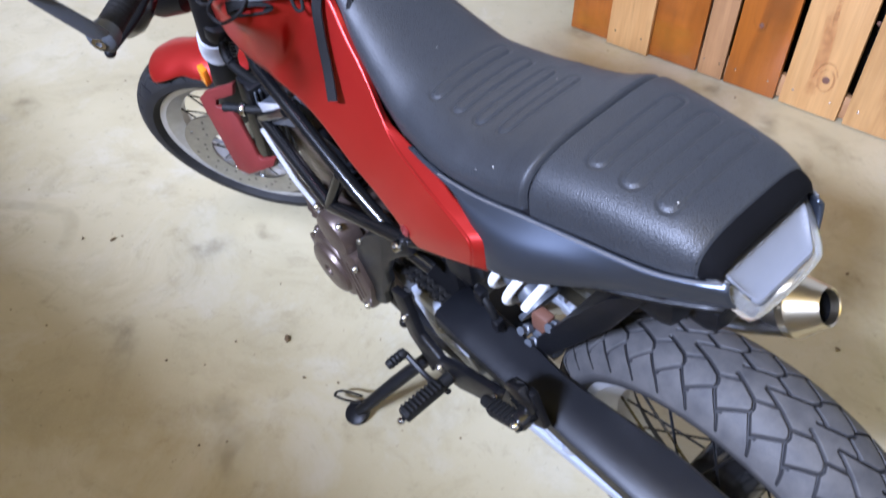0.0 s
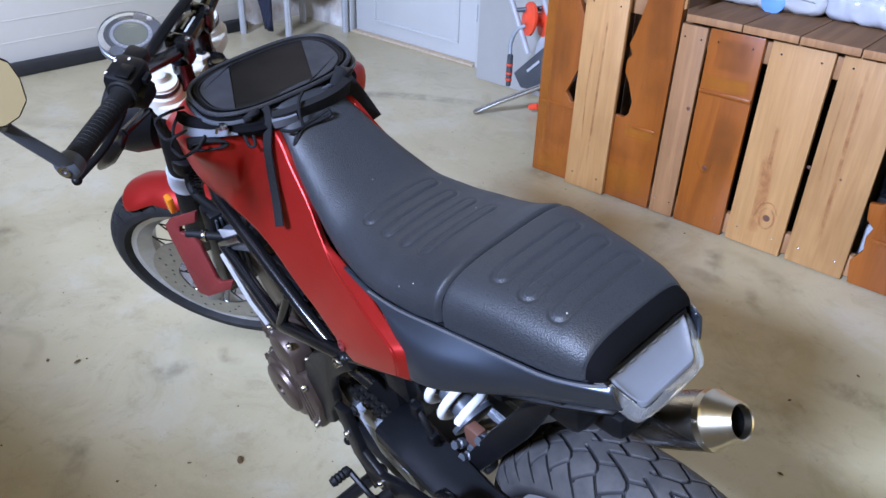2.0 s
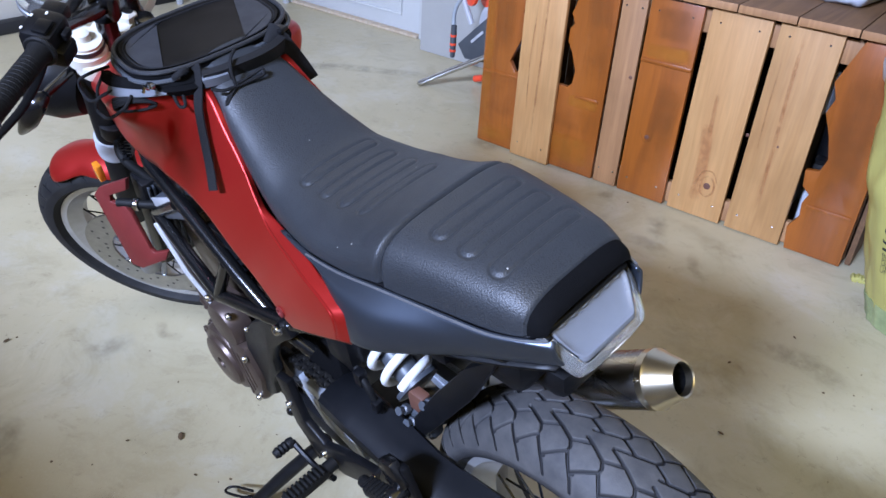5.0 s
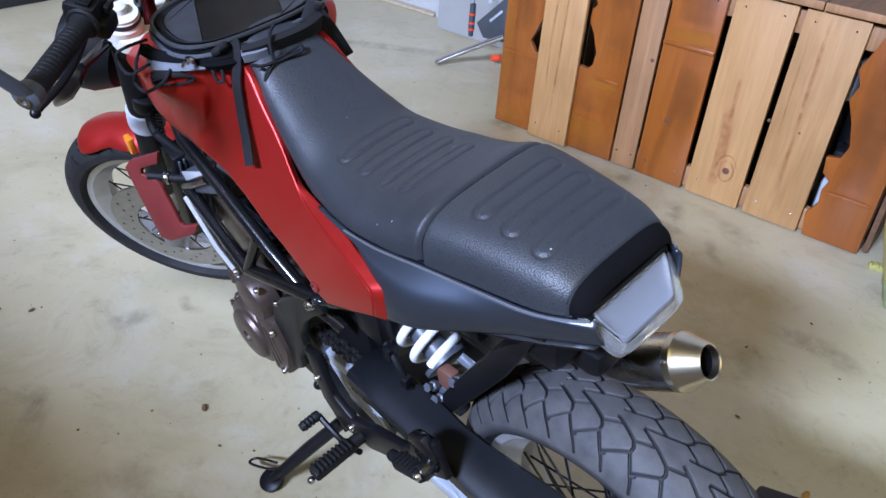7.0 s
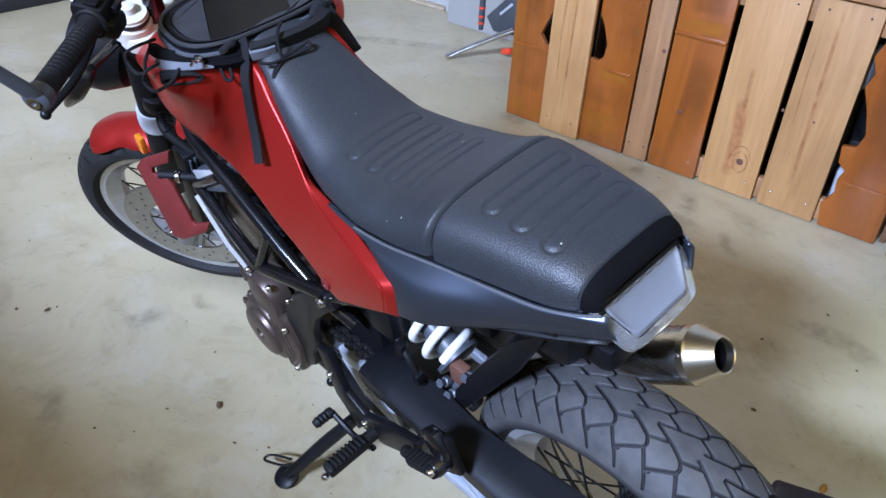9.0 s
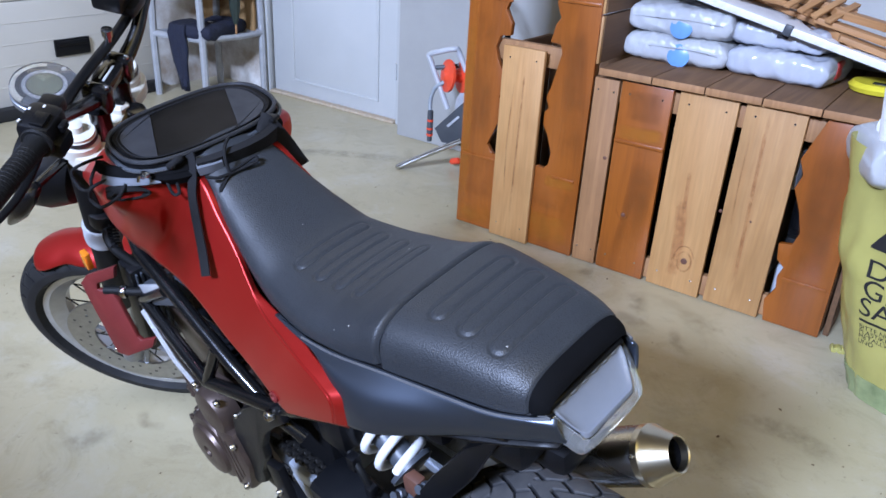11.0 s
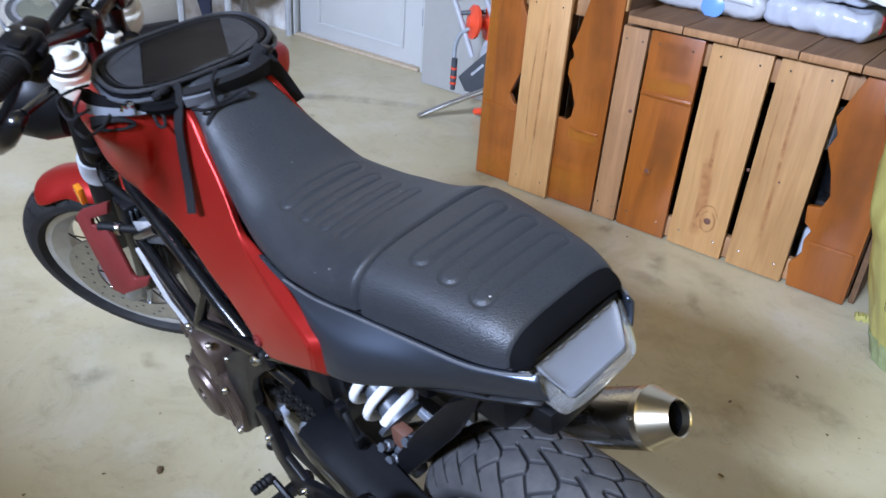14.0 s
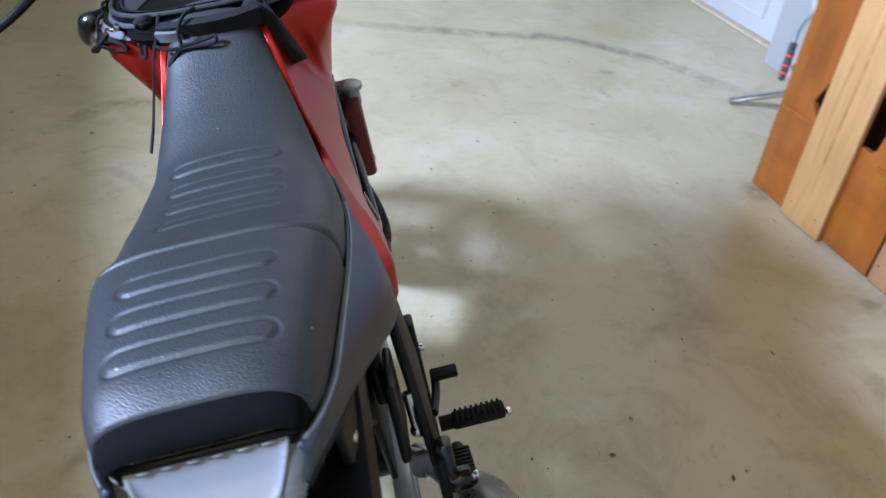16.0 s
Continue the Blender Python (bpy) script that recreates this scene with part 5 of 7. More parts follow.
tube_part("link_pipe", [tip + d * 0.28, (0.40, -0.17, 0.27), (0.50, -0.12, 0.22)], 0.023, M["steel"], bike, "", 6)
part("heat_shield", Shape().box((0.33, -0.125, 0.55), (0.14, 0.012, 0.10), 0.006, Matrix.Rotation(radians(25), 3, "Y")), M["black"], bike)

# -- foot controls --
for sgn in (1, -1):
    y = 0.150 * sgn
    hp = part("footrest_bracket", Shape().prism([(0.600, y, 0.445), (0.560, y, 0.455), (0.545, y, 0.36), (0.50, y, 0.335), (0.43, y, 0.375), (0.345, y, 0.41), (0.300, y, 0.455), (0.285, y, 0.435), (0.335, y, 0.375), (0.40, y, 0.325), (0.455, y, 0.290), (0.545, y, 0.275), (0.585, y, 0.325)], (0, sgn, 0), 0.016, 0.004), M["black"], bike, "black cast footrest bracket")
    part("footrest", Shape().tube([(0.468, 0.170 * sgn, 0.322), (0.468, 0.19 * sgn, 0.322)], 0.012, 10).box((0.468, 0.232 * sgn, 0.322), (0.026, 0.085, 0.020), 0.005), M["grip"], hp, "ribbed black rubber footrest")
    ribs = Shape()
    for k in range(9):
        ribs.box((0.468, (0.198 + 0.0085 * k) * sgn, 0.3335), (0.024, 0.0045, 0.005), 0.001)
    part("footrest_ribs", ribs, M["grip"], hp)
    part("footrest_tip", Shape().ball((0.468, 0.280 * sgn, 0.314), 0.007), M["chrome"], hp)
    rot = Matrix.Rotation(radians(28), 3, "Y")
    pf = part("pillion_footrest", Shape().tube([(0.345, 0.186 * sgn, 0.414), (0.325, 0.188 * sgn, 0.425)], 0.010, 10).box((0.290, 0.190 * sgn, 0.443), (0.078, 0.026, 0.020), 0.006, rot), M["grip"], hp, "folded pillion footrest")
    ribs = Shape()
    for k in range(7):
        ribs.box(V((0.290, 0.190 * sgn, 0.443)) + rot @ V((-0.033 + 0.011 * k, 0, 0.011)), (0.006, 0.024, 0.005), 0.0012, rot)
    part("footrest_pad", ribs, M["grip"], hp, "ribbed rubber pad")
    part("footrest_hinge", Shape().lathe([(0.013, -0.016), (0.015, -0.012), (0.015, 0.012), (0.013, 0.016)], (0.262, 0.180 * sgn, 0.462), (0, 1, 0), 16).box((0.275, 0.170 * sgn, 0.490), (0.040, 0.020, 0.050), 0.007, Matrix.Rotation(radians(30), 3, "Y")), M["gloss_black"], hp, "gloss black hinge block")
    bolt((0.262, 0.197 * sgn, 0.462), (0, sgn, 0), hp, 0.9)
    part("pillion_bracket", Shape().prism([(0.335, 0.168 * sgn, 0.40), (0.30, 0.168 * sgn, 0.50), (0.255, 0.168 * sgn, 0.51), (0.235, 0.168 * sgn, 0.44), (0.275, 0.168 * sgn, 0.41)], (0, -sgn, 0), 0.014, 0.004), M["black"], hp)
    for p in ((0.575, 0.39), (0.50, 0.315), (0.345, 0.40), (0.295, 0.455)):
        bolt((p[0], 0.166 * sgn, p[1]), (0, sgn, 0), hp, 0.9)
lever = part("gear_lever", Shape().tube([(0.475, 0.178, 0.275), (0.53, 0.180, 0.255), (0.595, 0.182, 0.275)], 0.006, 8, 4), M["black"], bike, "black gear lever with a rubber peg")
part("gear_peg", Shape().lathe([(0.009, -0.01), (0.011, 0), (0.009, 0.004), (0.011, 0.008), (0.009, 0.012), (0.011, 0.016), (0.009, 0.020), (0.011, 0.024), (0.009, 0.028), (0.008, 0.032)], (0.595, 0.19, 0.276), (0, 1, 0), 12), M["grip"], lever)
part("gear_rod", Shape().tube([(0.53, 0.165, 0.27), (0.60, 0.155, 0.33), (0.615, 0.15, 0.35)], 0.005, 8).ball((0.605, 0.158, 0.335), 0.010), M["gloss_black"], bike)
brk = part("brake_lever", Shape().tube([(0.46, -0.165, 0.36), (0.52, -0.175, 0.335), (0.56, -0.18, 0.335)], 0.007, 8, 4), M["black"], bike, "black brake lever")
part("brake_peg", Shape().box((0.555, -0.195, 0.340), (0.022, 0.045, 0.012), 0.003), M["grip"], brk)
part("master_cylinder", Shape().tube([(0.345, -0.140, 0.545), (0.329, -0.142, 0.493)], 0.007, 10).ball((0.329, -0.142, 0.490), 0.010), M["chrome"], bike, "bright brake cylinder rod")
part("subframe_plate", Shape().prism([(0.50, -0.135, 0.62), (0.44, -0.150, 0.52), (0.33, -0.152, 0.44), (0.28, -0.150, 0.47), (0.36, -0.140, 0.56), (0.44, -0.130, 0.64)], (0, -1, 0), 0.014, 0.004), M["black"], bike, "black bracket down to the footrest")
part("inner_tray", Shape().box((0.20, -0.045, 0.665), (0.22, 0.12, 0.05), 0.02), M["black"], bike)
bolt((0.165, -0.085, 0.700), (0, -0.2, 1), bike, 1.3)
# side stand: from the engine down to the floor on the left
stand = part("side_stand", Shape().tube([(0.575, 0.125, 0.240), (0.63, 0.205, 0.160), (0.680, 0.283, 0.082)], [0.013, 0.014, 0.012], 12), M["black"], bike, "black side stand on the floor")
part("stand_foot", Shape().lathe([(0.026, -0.004), (0.026, 0.004), (0.020, 0.008)], (0.683, 0.287, 0.078), (0, 0.233, 0.972), 22), M["black"], stand)
tube_part("stand_loop", [(0.668, 0.262, 0.105), (0.700, 0.285, 0.100), (0.738, 0.300, 0.096), (0.735, 0.283, 0.097), (0.690, 0.262, 0.104)], 0.0028, M["gloss_black"], stand, "", 5)
part("tail_wiring", Shape().box((0.20, 0, 0.70), (0.16, 0.12, 0.06), 0.02).box((0.30, 0.03, 0.66), (0.08, 0.06, 0.08), 0.015), M["black"], bike)

# -- handlebar, controls, mirror and gauge --
bar_pts = [st(1.192, 0.008, 0.4), st(1.176, 0.01, 0.27), st(1.148, 0.022, 0.2), st(1.1, 0.034, 0.125), st(1.078, 0.031, 0.070), st(1.076, 0.030, 0.02), st(1.080, 0.026, -0.030), st(1.112, 0.017, -0.072), st(1.155, 0.018, -0.135), st(1.176, 0.01, -0.24), st(1.192, 0.008, -0.38)]
hb = part("handlebar", Shape().tube(bar_pts, [0.011, 0.011, 0.011, 0.0115, 0.0142, 0.0142, 0.0142, 0.0115, 0.011, 0.011, 0.011], 16, 5), M["gloss_black"], bike, "black tapered handlebar with risers")
part("bar_cable", Shape().tube([st(1.118, 0.045, 0.165), st(1.110, 0.052, 0.118), st(1.115, 0.048, 0.045), st(1.120, 0.041, -0.032), st(1.130, 0.036, -0.150)], 0.0088, 10, 6), M["black"], hb, "black sheathed cable across the bar")
for l in (0.066, -0.016):
    part("bar_riser", Shape().lathe([(0.022, 0.995), (0.019, 1.0), (0.017, 1.02), (0.017, 1.050), (0.022, 1.055)], st(0, 0.034, l), UP, 22).box(st(1.076, 0.030, l), (0.046, 0.026, 0.048), 0.007, STM), M["gloss_black"], hb, "gloss black handlebar riser")
    for f in (-0.015, 0.015):
        ob = bolt(st(1.099, 0.030 + f, l), UP, hb, 0.62)
part("clamp_bridge", Shape().box(st(1.088, 0.030, 0.025), (0.034, 0.085, 0.020), 0.006, STM), M["gloss_black"], hb)
for sgn in (1, -1):
    a, b = st(1.194, 0.007, 0.415 * sgn), st(1.178, 0.009, 0.28 * sgn)
    g = part("hand_grip", Shape().tube([a, a.lerp(b, 0.04), a.lerp(b, 0.5), a.lerp(b, 0.95), b], [0.0152, 0.0152, 0.0142, 0.0150, 0.0175], 22), M["grip"], hb, "black ribbed rubber grip")
    dd = (b - a).normalized()
    gribs = Shape()
    for k in range(14):
        c0 = a.lerp(b, 0.10 + 0.055 * k)
        gribs.lathe([(0.0148, -0.0014), (0.0153, -0.0008), (0.0153, 0.0008), (0.0148, 0.0014)], c0, dd, 20, cap=False)
    part("grip_ribs", gribs, M["grip"], g)
    part("grip_flange", Shape().lathe([(0.021, 0), (0.023, 0.003), (0.021, 0.007)], b, dd, 24), M["grip"], g)
    part("bar_end", Shape().lathe([(0.017, 0.0), (0.018, -0.006), (0.018, -0.018), (0.013, -0.022), (0.006, -0.0225)], a, dd, 24), M["dark_plastic"], g, "dark bar end weight")
    part("bar_end_bolt", Shape().lathe([(0.0085, -0.022), (0.0085, -0.0245), (0.004, -0.0245), (0.0035, -0.021)], a, dd, 16), M["chrome"], g)
    part("switch_housing", Shape().box(st(1.168, 0.022, 0.238 * sgn), (0.050, 0.058, 0.050), 0.012, STM).box(st(1.153, 0.0, 0.245 * sgn), (0.03, 0.04, 0.03), 0.008, STM), M["black"], hb, "black switch housing with buttons")
    part("switch_button", Shape().box(st(1.194, 0.016, 0.248 * sgn), (0.020, 0.026, 0.006), 0.002, STM).box(st(1.178, -0.008, 0.236 * sgn), (0.008, 0.018, 0.012), 0.002, STM), M["black"], hb)
    marks = Shape()
    for k, (f, l) in enumerate(((0.004, 0.232), (-0.012, 0.222), (0.006, 0.258))):
        marks.box(st(1.1935, f + 0.034, l * sgn), (0.003, 0.005, 0.0012), 0.0003, STM)
    part("switch_marks", marks, M["spring"], hb)
    part("lever_perch", Shape().box(st(1.150, 0.040, 0.185 * sgn), (0.035, 0.045, 0.028), 0.008, STM), M["black"], hb)
    part("hand_lever", Shape().tube([st(1.140, 0.050, 0.19 * sgn), st(1.130, 0.030, 0.25 * sgn), st(1.115, 0.026, 0.32 * sgn), st(1.102, 0.042, 0.380 * sgn)], [0.009, 0.008, 0.006, 0.0055], 10, 5, flat=0.6).ball(st(1.101, 0.043, 0.386 * sgn), 0.0075), M["black"], hb, "black hand lever")
# mirror at the left bar end
mir_arm = part("mirror_arm", Shape().tube([st(1.195, 0.006, 0.428), st(1.215, 0.012, 0.434), st(1.272, 0.045, 0.450), st(1.292, 0.048, 0.456)], [0.015, 0.014, 0.012, 0.010], 12, 5, flat=0.45), M["dark_plastic"], bike, "dark grey bar end mirror arm")
mc = st(1.340, 0.036, 0.480)
mn = V((-1, 0.02, 0.24)).normalized()
q1 = mn.cross(V((0, 0, 1))).normalized()
q2 = q1.cross(mn)
mc = mc + q2 * 0.018 + V((0, -0.012, 0))
outl = [(0.055, 0.0), (0.052, 0.030), (0.030, 0.052), (0.0, 0.058), (-0.030, 0.052), (-0.052, 0.030), (-0.055, 0.0), (-0.048, -0.035), (-0.025, -0.055), (0.0, -0.060), (0.025, -0.055), (0.048, -0.035)]
outl = [(a * 0.66, b * 0.66) for a, b in outl]
part("mirror_neck", Shape().tube([st(1.285, 0.048, 0.454), mc - q2 * 0.036 - mn * 0.006], 0.007, 10), M["black"], mir_arm)
part("mirror_housing", Shape().prism([mc + q1 * (a * 1.06) + q2 * (b * 1.06) - mn * 0.014 for a, b in outl], mn, 0.013, 0.003), M["black"], mir_arm)
part("mirror_glass", Shape().prism([mc + q1 * a + q2 * b for a, b in outl], mn, 0.0015), M["mirror"], mir_arm, "mirror glass coloured like the warm wall it reflects")
# bar-mounted front indicators
for stalk, body in (([(1.03, 0.140, 0.885), (0.975, 0.214, 0.886)], [(0.976, 0.213, 0.886), (0.978, 0.232, 0.876), (1.002, 0.248, 0.849), (1.060, 0.259, 0.807)]),
                    ([st(0.94, 0.07, -0.09), st(0.939, 0.11, -0.14)], [st(0.940, 0.108, -0.138), st(0.920, 0.136, -0.160), st(0.882, 0.157, -0.172), st(0.845, 0.174, -0.18)])):
    part("indicator", Shape().tube(stalk, 0.008, 10).tube(body, [0.009, 0.018, 0.017, 0.005], 14, 5, flat=0.75), M["gloss_black"], bike, "slim black indicator on a stalk")
# round gauge ahead of the bars
gc = st(1.012, 0.158, 0.006)
gn = (UP * 0.995 - S1 * 0.04).normalized()
GS = 0.76
def disc(profile):
    return Shape().lathe([(r * GS, h * GS) for r, h in profile], gc, gn, 48, cap=False)


gauge = part("instrument", disc([(0.001, -0.062), (0.045, -0.058), (0.066, -0.040), (0.072, -0.020), (0.0725, -0.006), (0.070, -0.003), (0.001, -0.003)]), M["dark_plastic"], bike, "round instrument under a clear cover")
part("gauge_band", disc([(0.0728, -0.026), (0.0752, -0.024), (0.0752, -0.012), (0.0728, -0.010)]), M["alu"], gauge, "pale band round the housing")
part("dial_ring", disc([(0.0475, -0.002), (0.0465, 0.0005), (0.0395, 0.0010), (0.0385, -0.002)]), M["grey_plastic"], gauge, "silver ring with small marks")
part("lcd_screen", disc([(0.0375, -0.002), (0.037, 0.0004), (0.001, 0.0006)]), M["lcd"], gauge, "olive green lcd screen")
q1 = S3
q2 = gn.cross(q1)
for k in range(14):
    a = radians(-20 + 220 * k / 13)
    part("dial_mark", Shape().ball(gc + gn * 0.0012 + (q1 * math.cos(a) + q2 * math.sin(a)) * 0.043 * GS, 0.0014, 6), M["spring"], gauge)
for r0, r1, mat, nm in ((0.050, 0.060, "black", "lower_arc"), (0.0605, 0.0695, "white_alu", "lower_rim")):
    rows = []
    for k in range(21):
        a = radians(-20 - 140 * k / 20)
        d = q1 * math.cos(a) + q2 * math.sin(a)
        rows.append([gc + d * r0 * GS + gn * -0.001, gc + d * r0 * GS + gn * 0.001, gc + d * r1 * GS + gn * 0.001, gc + d * r1 * GS + gn * -0.001])
    part(nm, Shape().rings(rows), M[mat], gauge)
for a in (15, 75, 110, 165):
    d = q1 * math.cos(radians(a)) + q2 * math.sin(radians(a))
    part("cover_screw", Shape().lathe([(0.0045, 0), (0.0045, 0.004), (0.003, 0.005)], gc + d * 0.064 * GS, gn, 12), M["spring"], gauge)
part("gauge_glass", disc([(0.0725, -0.008), (0.074, 0.006), (0.070, 0.012), (0.05, 0.0140), (0.001, 0.0150)]), M["gauge_glass"], gauge, "clear plastic cover")
head = part("headlamp", Shape().lathe([(0.02, -0.07), (0.065, -0.05), (0.083, -0.01), (0.085, 0.03), (0.080, 0.045), (0.001, 0.05)], st(0.80, 0.185, 0), S1, 40), M["black"], bike, "round black headlamp shell")
part("brake_reservoir", Shape().box(st(1.185, 0.045, -0.070), (0.050, 0.070, 0.035), 0.006, STM).box(st(1.165, 0.02, -0.075), (0.03, 0.05, 0.02), 0.006, STM), M["black"], hb, "black brake fluid reservoir on the bar")
part("reservoir_union", Shape().lathe([(0.009, 0), (0.009, 0.012), (0.006, 0.014), (0.006, 0.022)], st(1.150, 0.040, -0.016), -UP, 16), M["chrome"], hb, "bright hose union bolt")
part("bar_print", Shape().box(st(1.0992, 0.026, 0.030), (0.004, 0.040, 0.0012), 0.0003, STM).box(st(1.0992, 0.034, 0.030), (0.003, 0.030, 0.0012), 0.0003, STM), M["grey_plastic"], hb, "small pale print on the bar clamp")

# ---- tank bag on the motorcycle ----
bag = thing("tank_bag", "black tank bag with clear map window strapped on the tank", "bag", BIKE)


def oval(cx, cy, z, rx, ry, n=40, p=2.9, tilt=0.0, tx=0.0):
    out = []
    for k in range(n):
        a = 2 * math.pi * k / n
        c, sn = math.cos(a), math.sin(a)
        x = rx * (1 if c > 0 else -1) * abs(c) ** (2 / p)
        y = ry * (1 if sn > 0 else -1) * abs(sn) ** (2 / p)
        x, y = 1.02 * x, 1.07 * y
        out.append((cx + x + 0.09 * y, cy + y - 0.09 * x, z + tilt * y + tx * x))
    return out


BX, BY = 0.803, 0.004
TX = 0.10
body = Shape().rings([oval(BX, BY, 0.9150, 0.0714, 0.105, tx=TX), oval(BX, BY, 0.9250, 0.0791, 0.117, tx=TX), oval(BX, BY, 0.9320, 0.0820, 0.122, tx=TX), oval(BX, BY, 0.9520, 0.0801, 0.120, tx=TX), oval(BX, BY, 0.9540, 0.0753, 0.113, tx=TX), oval(BX, BY, 0.9495, 0.0675, 0.103, tx=TX)])
part("bag_body", body, M["fabric"], bag, "black padded fabric")
ringpts = oval(BX, BY, 0.9540, 0.0801, 0.120, 64, tx=TX)
part("zip_piping", Shape().tube(ringpts + [ringpts[0]], 0.0036, 8), M["piping"], bag, "black piping round the lid")
ringpts = oval(BX, BY, 0.9420, 0.0840, 0.1245, 64, tx=TX)
part("zipper", Shape().tube(ringpts + [ringpts[0]], 0.0036, 8), M["dark_plastic"], bag, "dark zipper")
teeth = Shape()
for p in oval(BX, BY, 0.9420, 0.0864, 0.1270, 150, tx=TX):
    teeth.ball(p, 0.0014, 6)
part("zip_teeth", teeth, M["alu"], bag)
lid = [oval(BX, BY, 0.9565, 0.0743, 0.113, tx=TX), oval(BX, BY, 0.9530, 0.0695, 0.107, tx=TX), oval(BX, BY, 0.9518, 0.0483, 0.078, tx=TX), oval(BX, BY, 0.9514, 0.0097, 0.015, tx=TX)]
part("map_window", Shape().rings(lid + [oval(BX, BY, 0.9513, 0.0004, 0.0006, tx=TX)], cap=False), M["window"], bag, "clear dusty map window over black lining")
ringpts = oval(BX, BY, 0.9536, 0.0700, 0.1075, 64, tx=TX)
part("window_seam", Shape().tube(ringpts + [ringpts[0]], 0.0016, 6), M["webbing"], bag)
for side in (1, -1):
    end = [p for p in oval(BX, BY, 0.9531, 0.0690, 0.1035, 80, tx=TX) if (p[1] - BY + 0.55 * (p[0] - BX)) * side > 0.062]
    end.sort(key=lambda p: side * (p[0] - BX))
    part("lining", Shape().prism(end, (0, 0, 1), 0.0010), M["lining"], bag, "grey lining under the window")
part("zip_puller", Shape().box((BX - 0.055, BY + 0.122, 0.9350), (0.016, 0.008, 0.008), 0.002).tube([(BX - 0.058, BY + 0.128, 0.9320), (BX - 0.064, BY + 0.135, 0.940), (BX - 0.060, BY + 0.137, 0.932)], 0.0025, 6), M["chrome"], bag, "metal zip puller")


def strap(name, pts, width, across, mat, label="", thick=0.0022, n=6):
    pts = spline([V(p) for p in pts], n)
    rows = []
    for i, p in enumerate(pts):
        t = (pts[min(i + 1, len(pts) - 1)] - pts[max(i - 1, 0)]).normalized()
        a = V(across)
        a = (a - t * a.dot(t)).normalized() * width / 2
        nn = t.cross(a).normalized() * thick / 2
        rows.append([p + a + nn, p - a + nn, p - a - nn, p + a - nn])
    return part(name, Shape().rings(rows), mat, bag, label, angle=50)


# harness under the bag with straps, buckles and cords
part("harness", Shape().rings([oval(0.794, 0.002, 0.912, 0.092, 0.104, tx=0.04), oval(0.794, 0.002, 0.926, 0.098, 0.114, tx=0.05), oval(0.798, 0.004, 0.934, 0.088, 0.112, tx=0.09)]), M["fabric"], bag, "black harness under the bag")
strap("side_strap", [(0.722, 0.064, 0.946), (0.714, 0.068, 0.936), (0.707, 0.078, 0.915), (0.704, 0.088, 0.892), (0.691, 0.101, 0.854), (0.676, 0.113, 0.820), (0.661, 0.127, 0.787)], 0.018, (1, 0.05, 0.3), M["webbing"], "hanging black webbing strap")
strap("side_strap", [(0.712, -0.056, 0.950), (0.702, -0.064, 0.942), (0.696, -0.078, 0.910), (0.694, -0.099, 0.855)], 0.030, (0.37, 0.88, -0.36), M["webbing"], "black webbing strap on the far side")
strap("rear_strap", [(0.706, 0.062, 0.928), (0.694, 0.044, 0.930), (0.686, 0.020, 0.932), (0.682, -0.010, 0.932), (0.684, -0.040, 0.932), (0.694, -0.066, 0.932)], 0.026, (-0.4, 0, 1), M["webbing"], "wide padded rear strap", thick=0.012)
strap("reflective_band", [(0.704, 0.066, 0.928), (0.694, 0.050, 0.929), (0.688, 0.034, 0.930)], 0.015, (-0.4, 0, 1), M["grey_web"], "grey reflective band", thick=0.015)
strap("front_band", [(0.822, 0.160, 0.919), (0.795, 0.152, 0.920), (0.764, 0.131, 0.920), (0.742, 0.108, 0.920)], 0.013, (0.4, -0.6, 1), M["grey_web"], "grey edge band", thick=0.010)
strap("front_strap", [(0.850, 0.150, 0.930), (0.815, 0.150, 0.932), (0.775, 0.132, 0.932), (0.740, 0.098, 0.931), (0.722, 0.070, 0.931)], 0.016, (0.4, -0.5, 1), M["fabric"], "black padded edge", thick=0.012)
random.seed(7)


def cord(pts, r=0.0026):
    part("cord", Shape().tube(pts, r, 7, 6), M["webbing"], bag, "thin black elastic cord")


for k in range(4):
    c = V((0.786 - 0.004 * k, 0.150, 0.909))
    cord([c + V((0.020 * math.cos(a), 0.016 * math.cos(a) + 0.008 * math.sin(a + 0.4 * k), 0.008 * math.sin(a) - 0.002 * k)) for a in [i * math.pi / 5 + 0.3 * k for i in range(11)]], 0.0022)
cord([(0.865, 0.135, 0.934), (0.868, 0.162, 0.935), (0.895, 0.176, 0.920), (0.898, 0.179, 0.903), (0.877, 0.180, 0.893), (0.842, 0.177, 0.905), (0.838, 0.172, 0.922), (0.858, 0.150, 0.930)])
cord([(0.800, 0.150, 0.926), (0.824, 0.170, 0.916), (0.840, 0.180, 0.904), (0.846, 0.183, 0.887), (0.815, 0.184, 0.886), (0.786, 0.181, 0.898), (0.772, 0.164, 0.910), (0.776, 0.148, 0.920)])
cord([(0.742, 0.100, 0.926), (0.735, 0.104, 0.910), (0.728, 0.104, 0.896), (0.722, 0.098, 0.897), (0.726, 0.094, 0.912), (0.734, 0.092, 0.926)])
cord([(0.694, 0.010, 0.956), (0.682, 0.026, 0.952), (0.672, 0.036, 0.938), (0.668, 0.038, 0.920), (0.667, 0.048, 0.910), (0.666, 0.060, 0.899), (0.668, 0.056, 0.905), (0.668, 0.044, 0.914)])
cord([(0.676, 0.072, 0.926), (0.668, 0.058, 0.920), (0.667, 0.040, 0.918), (0.668, 0.024, 0.917)])
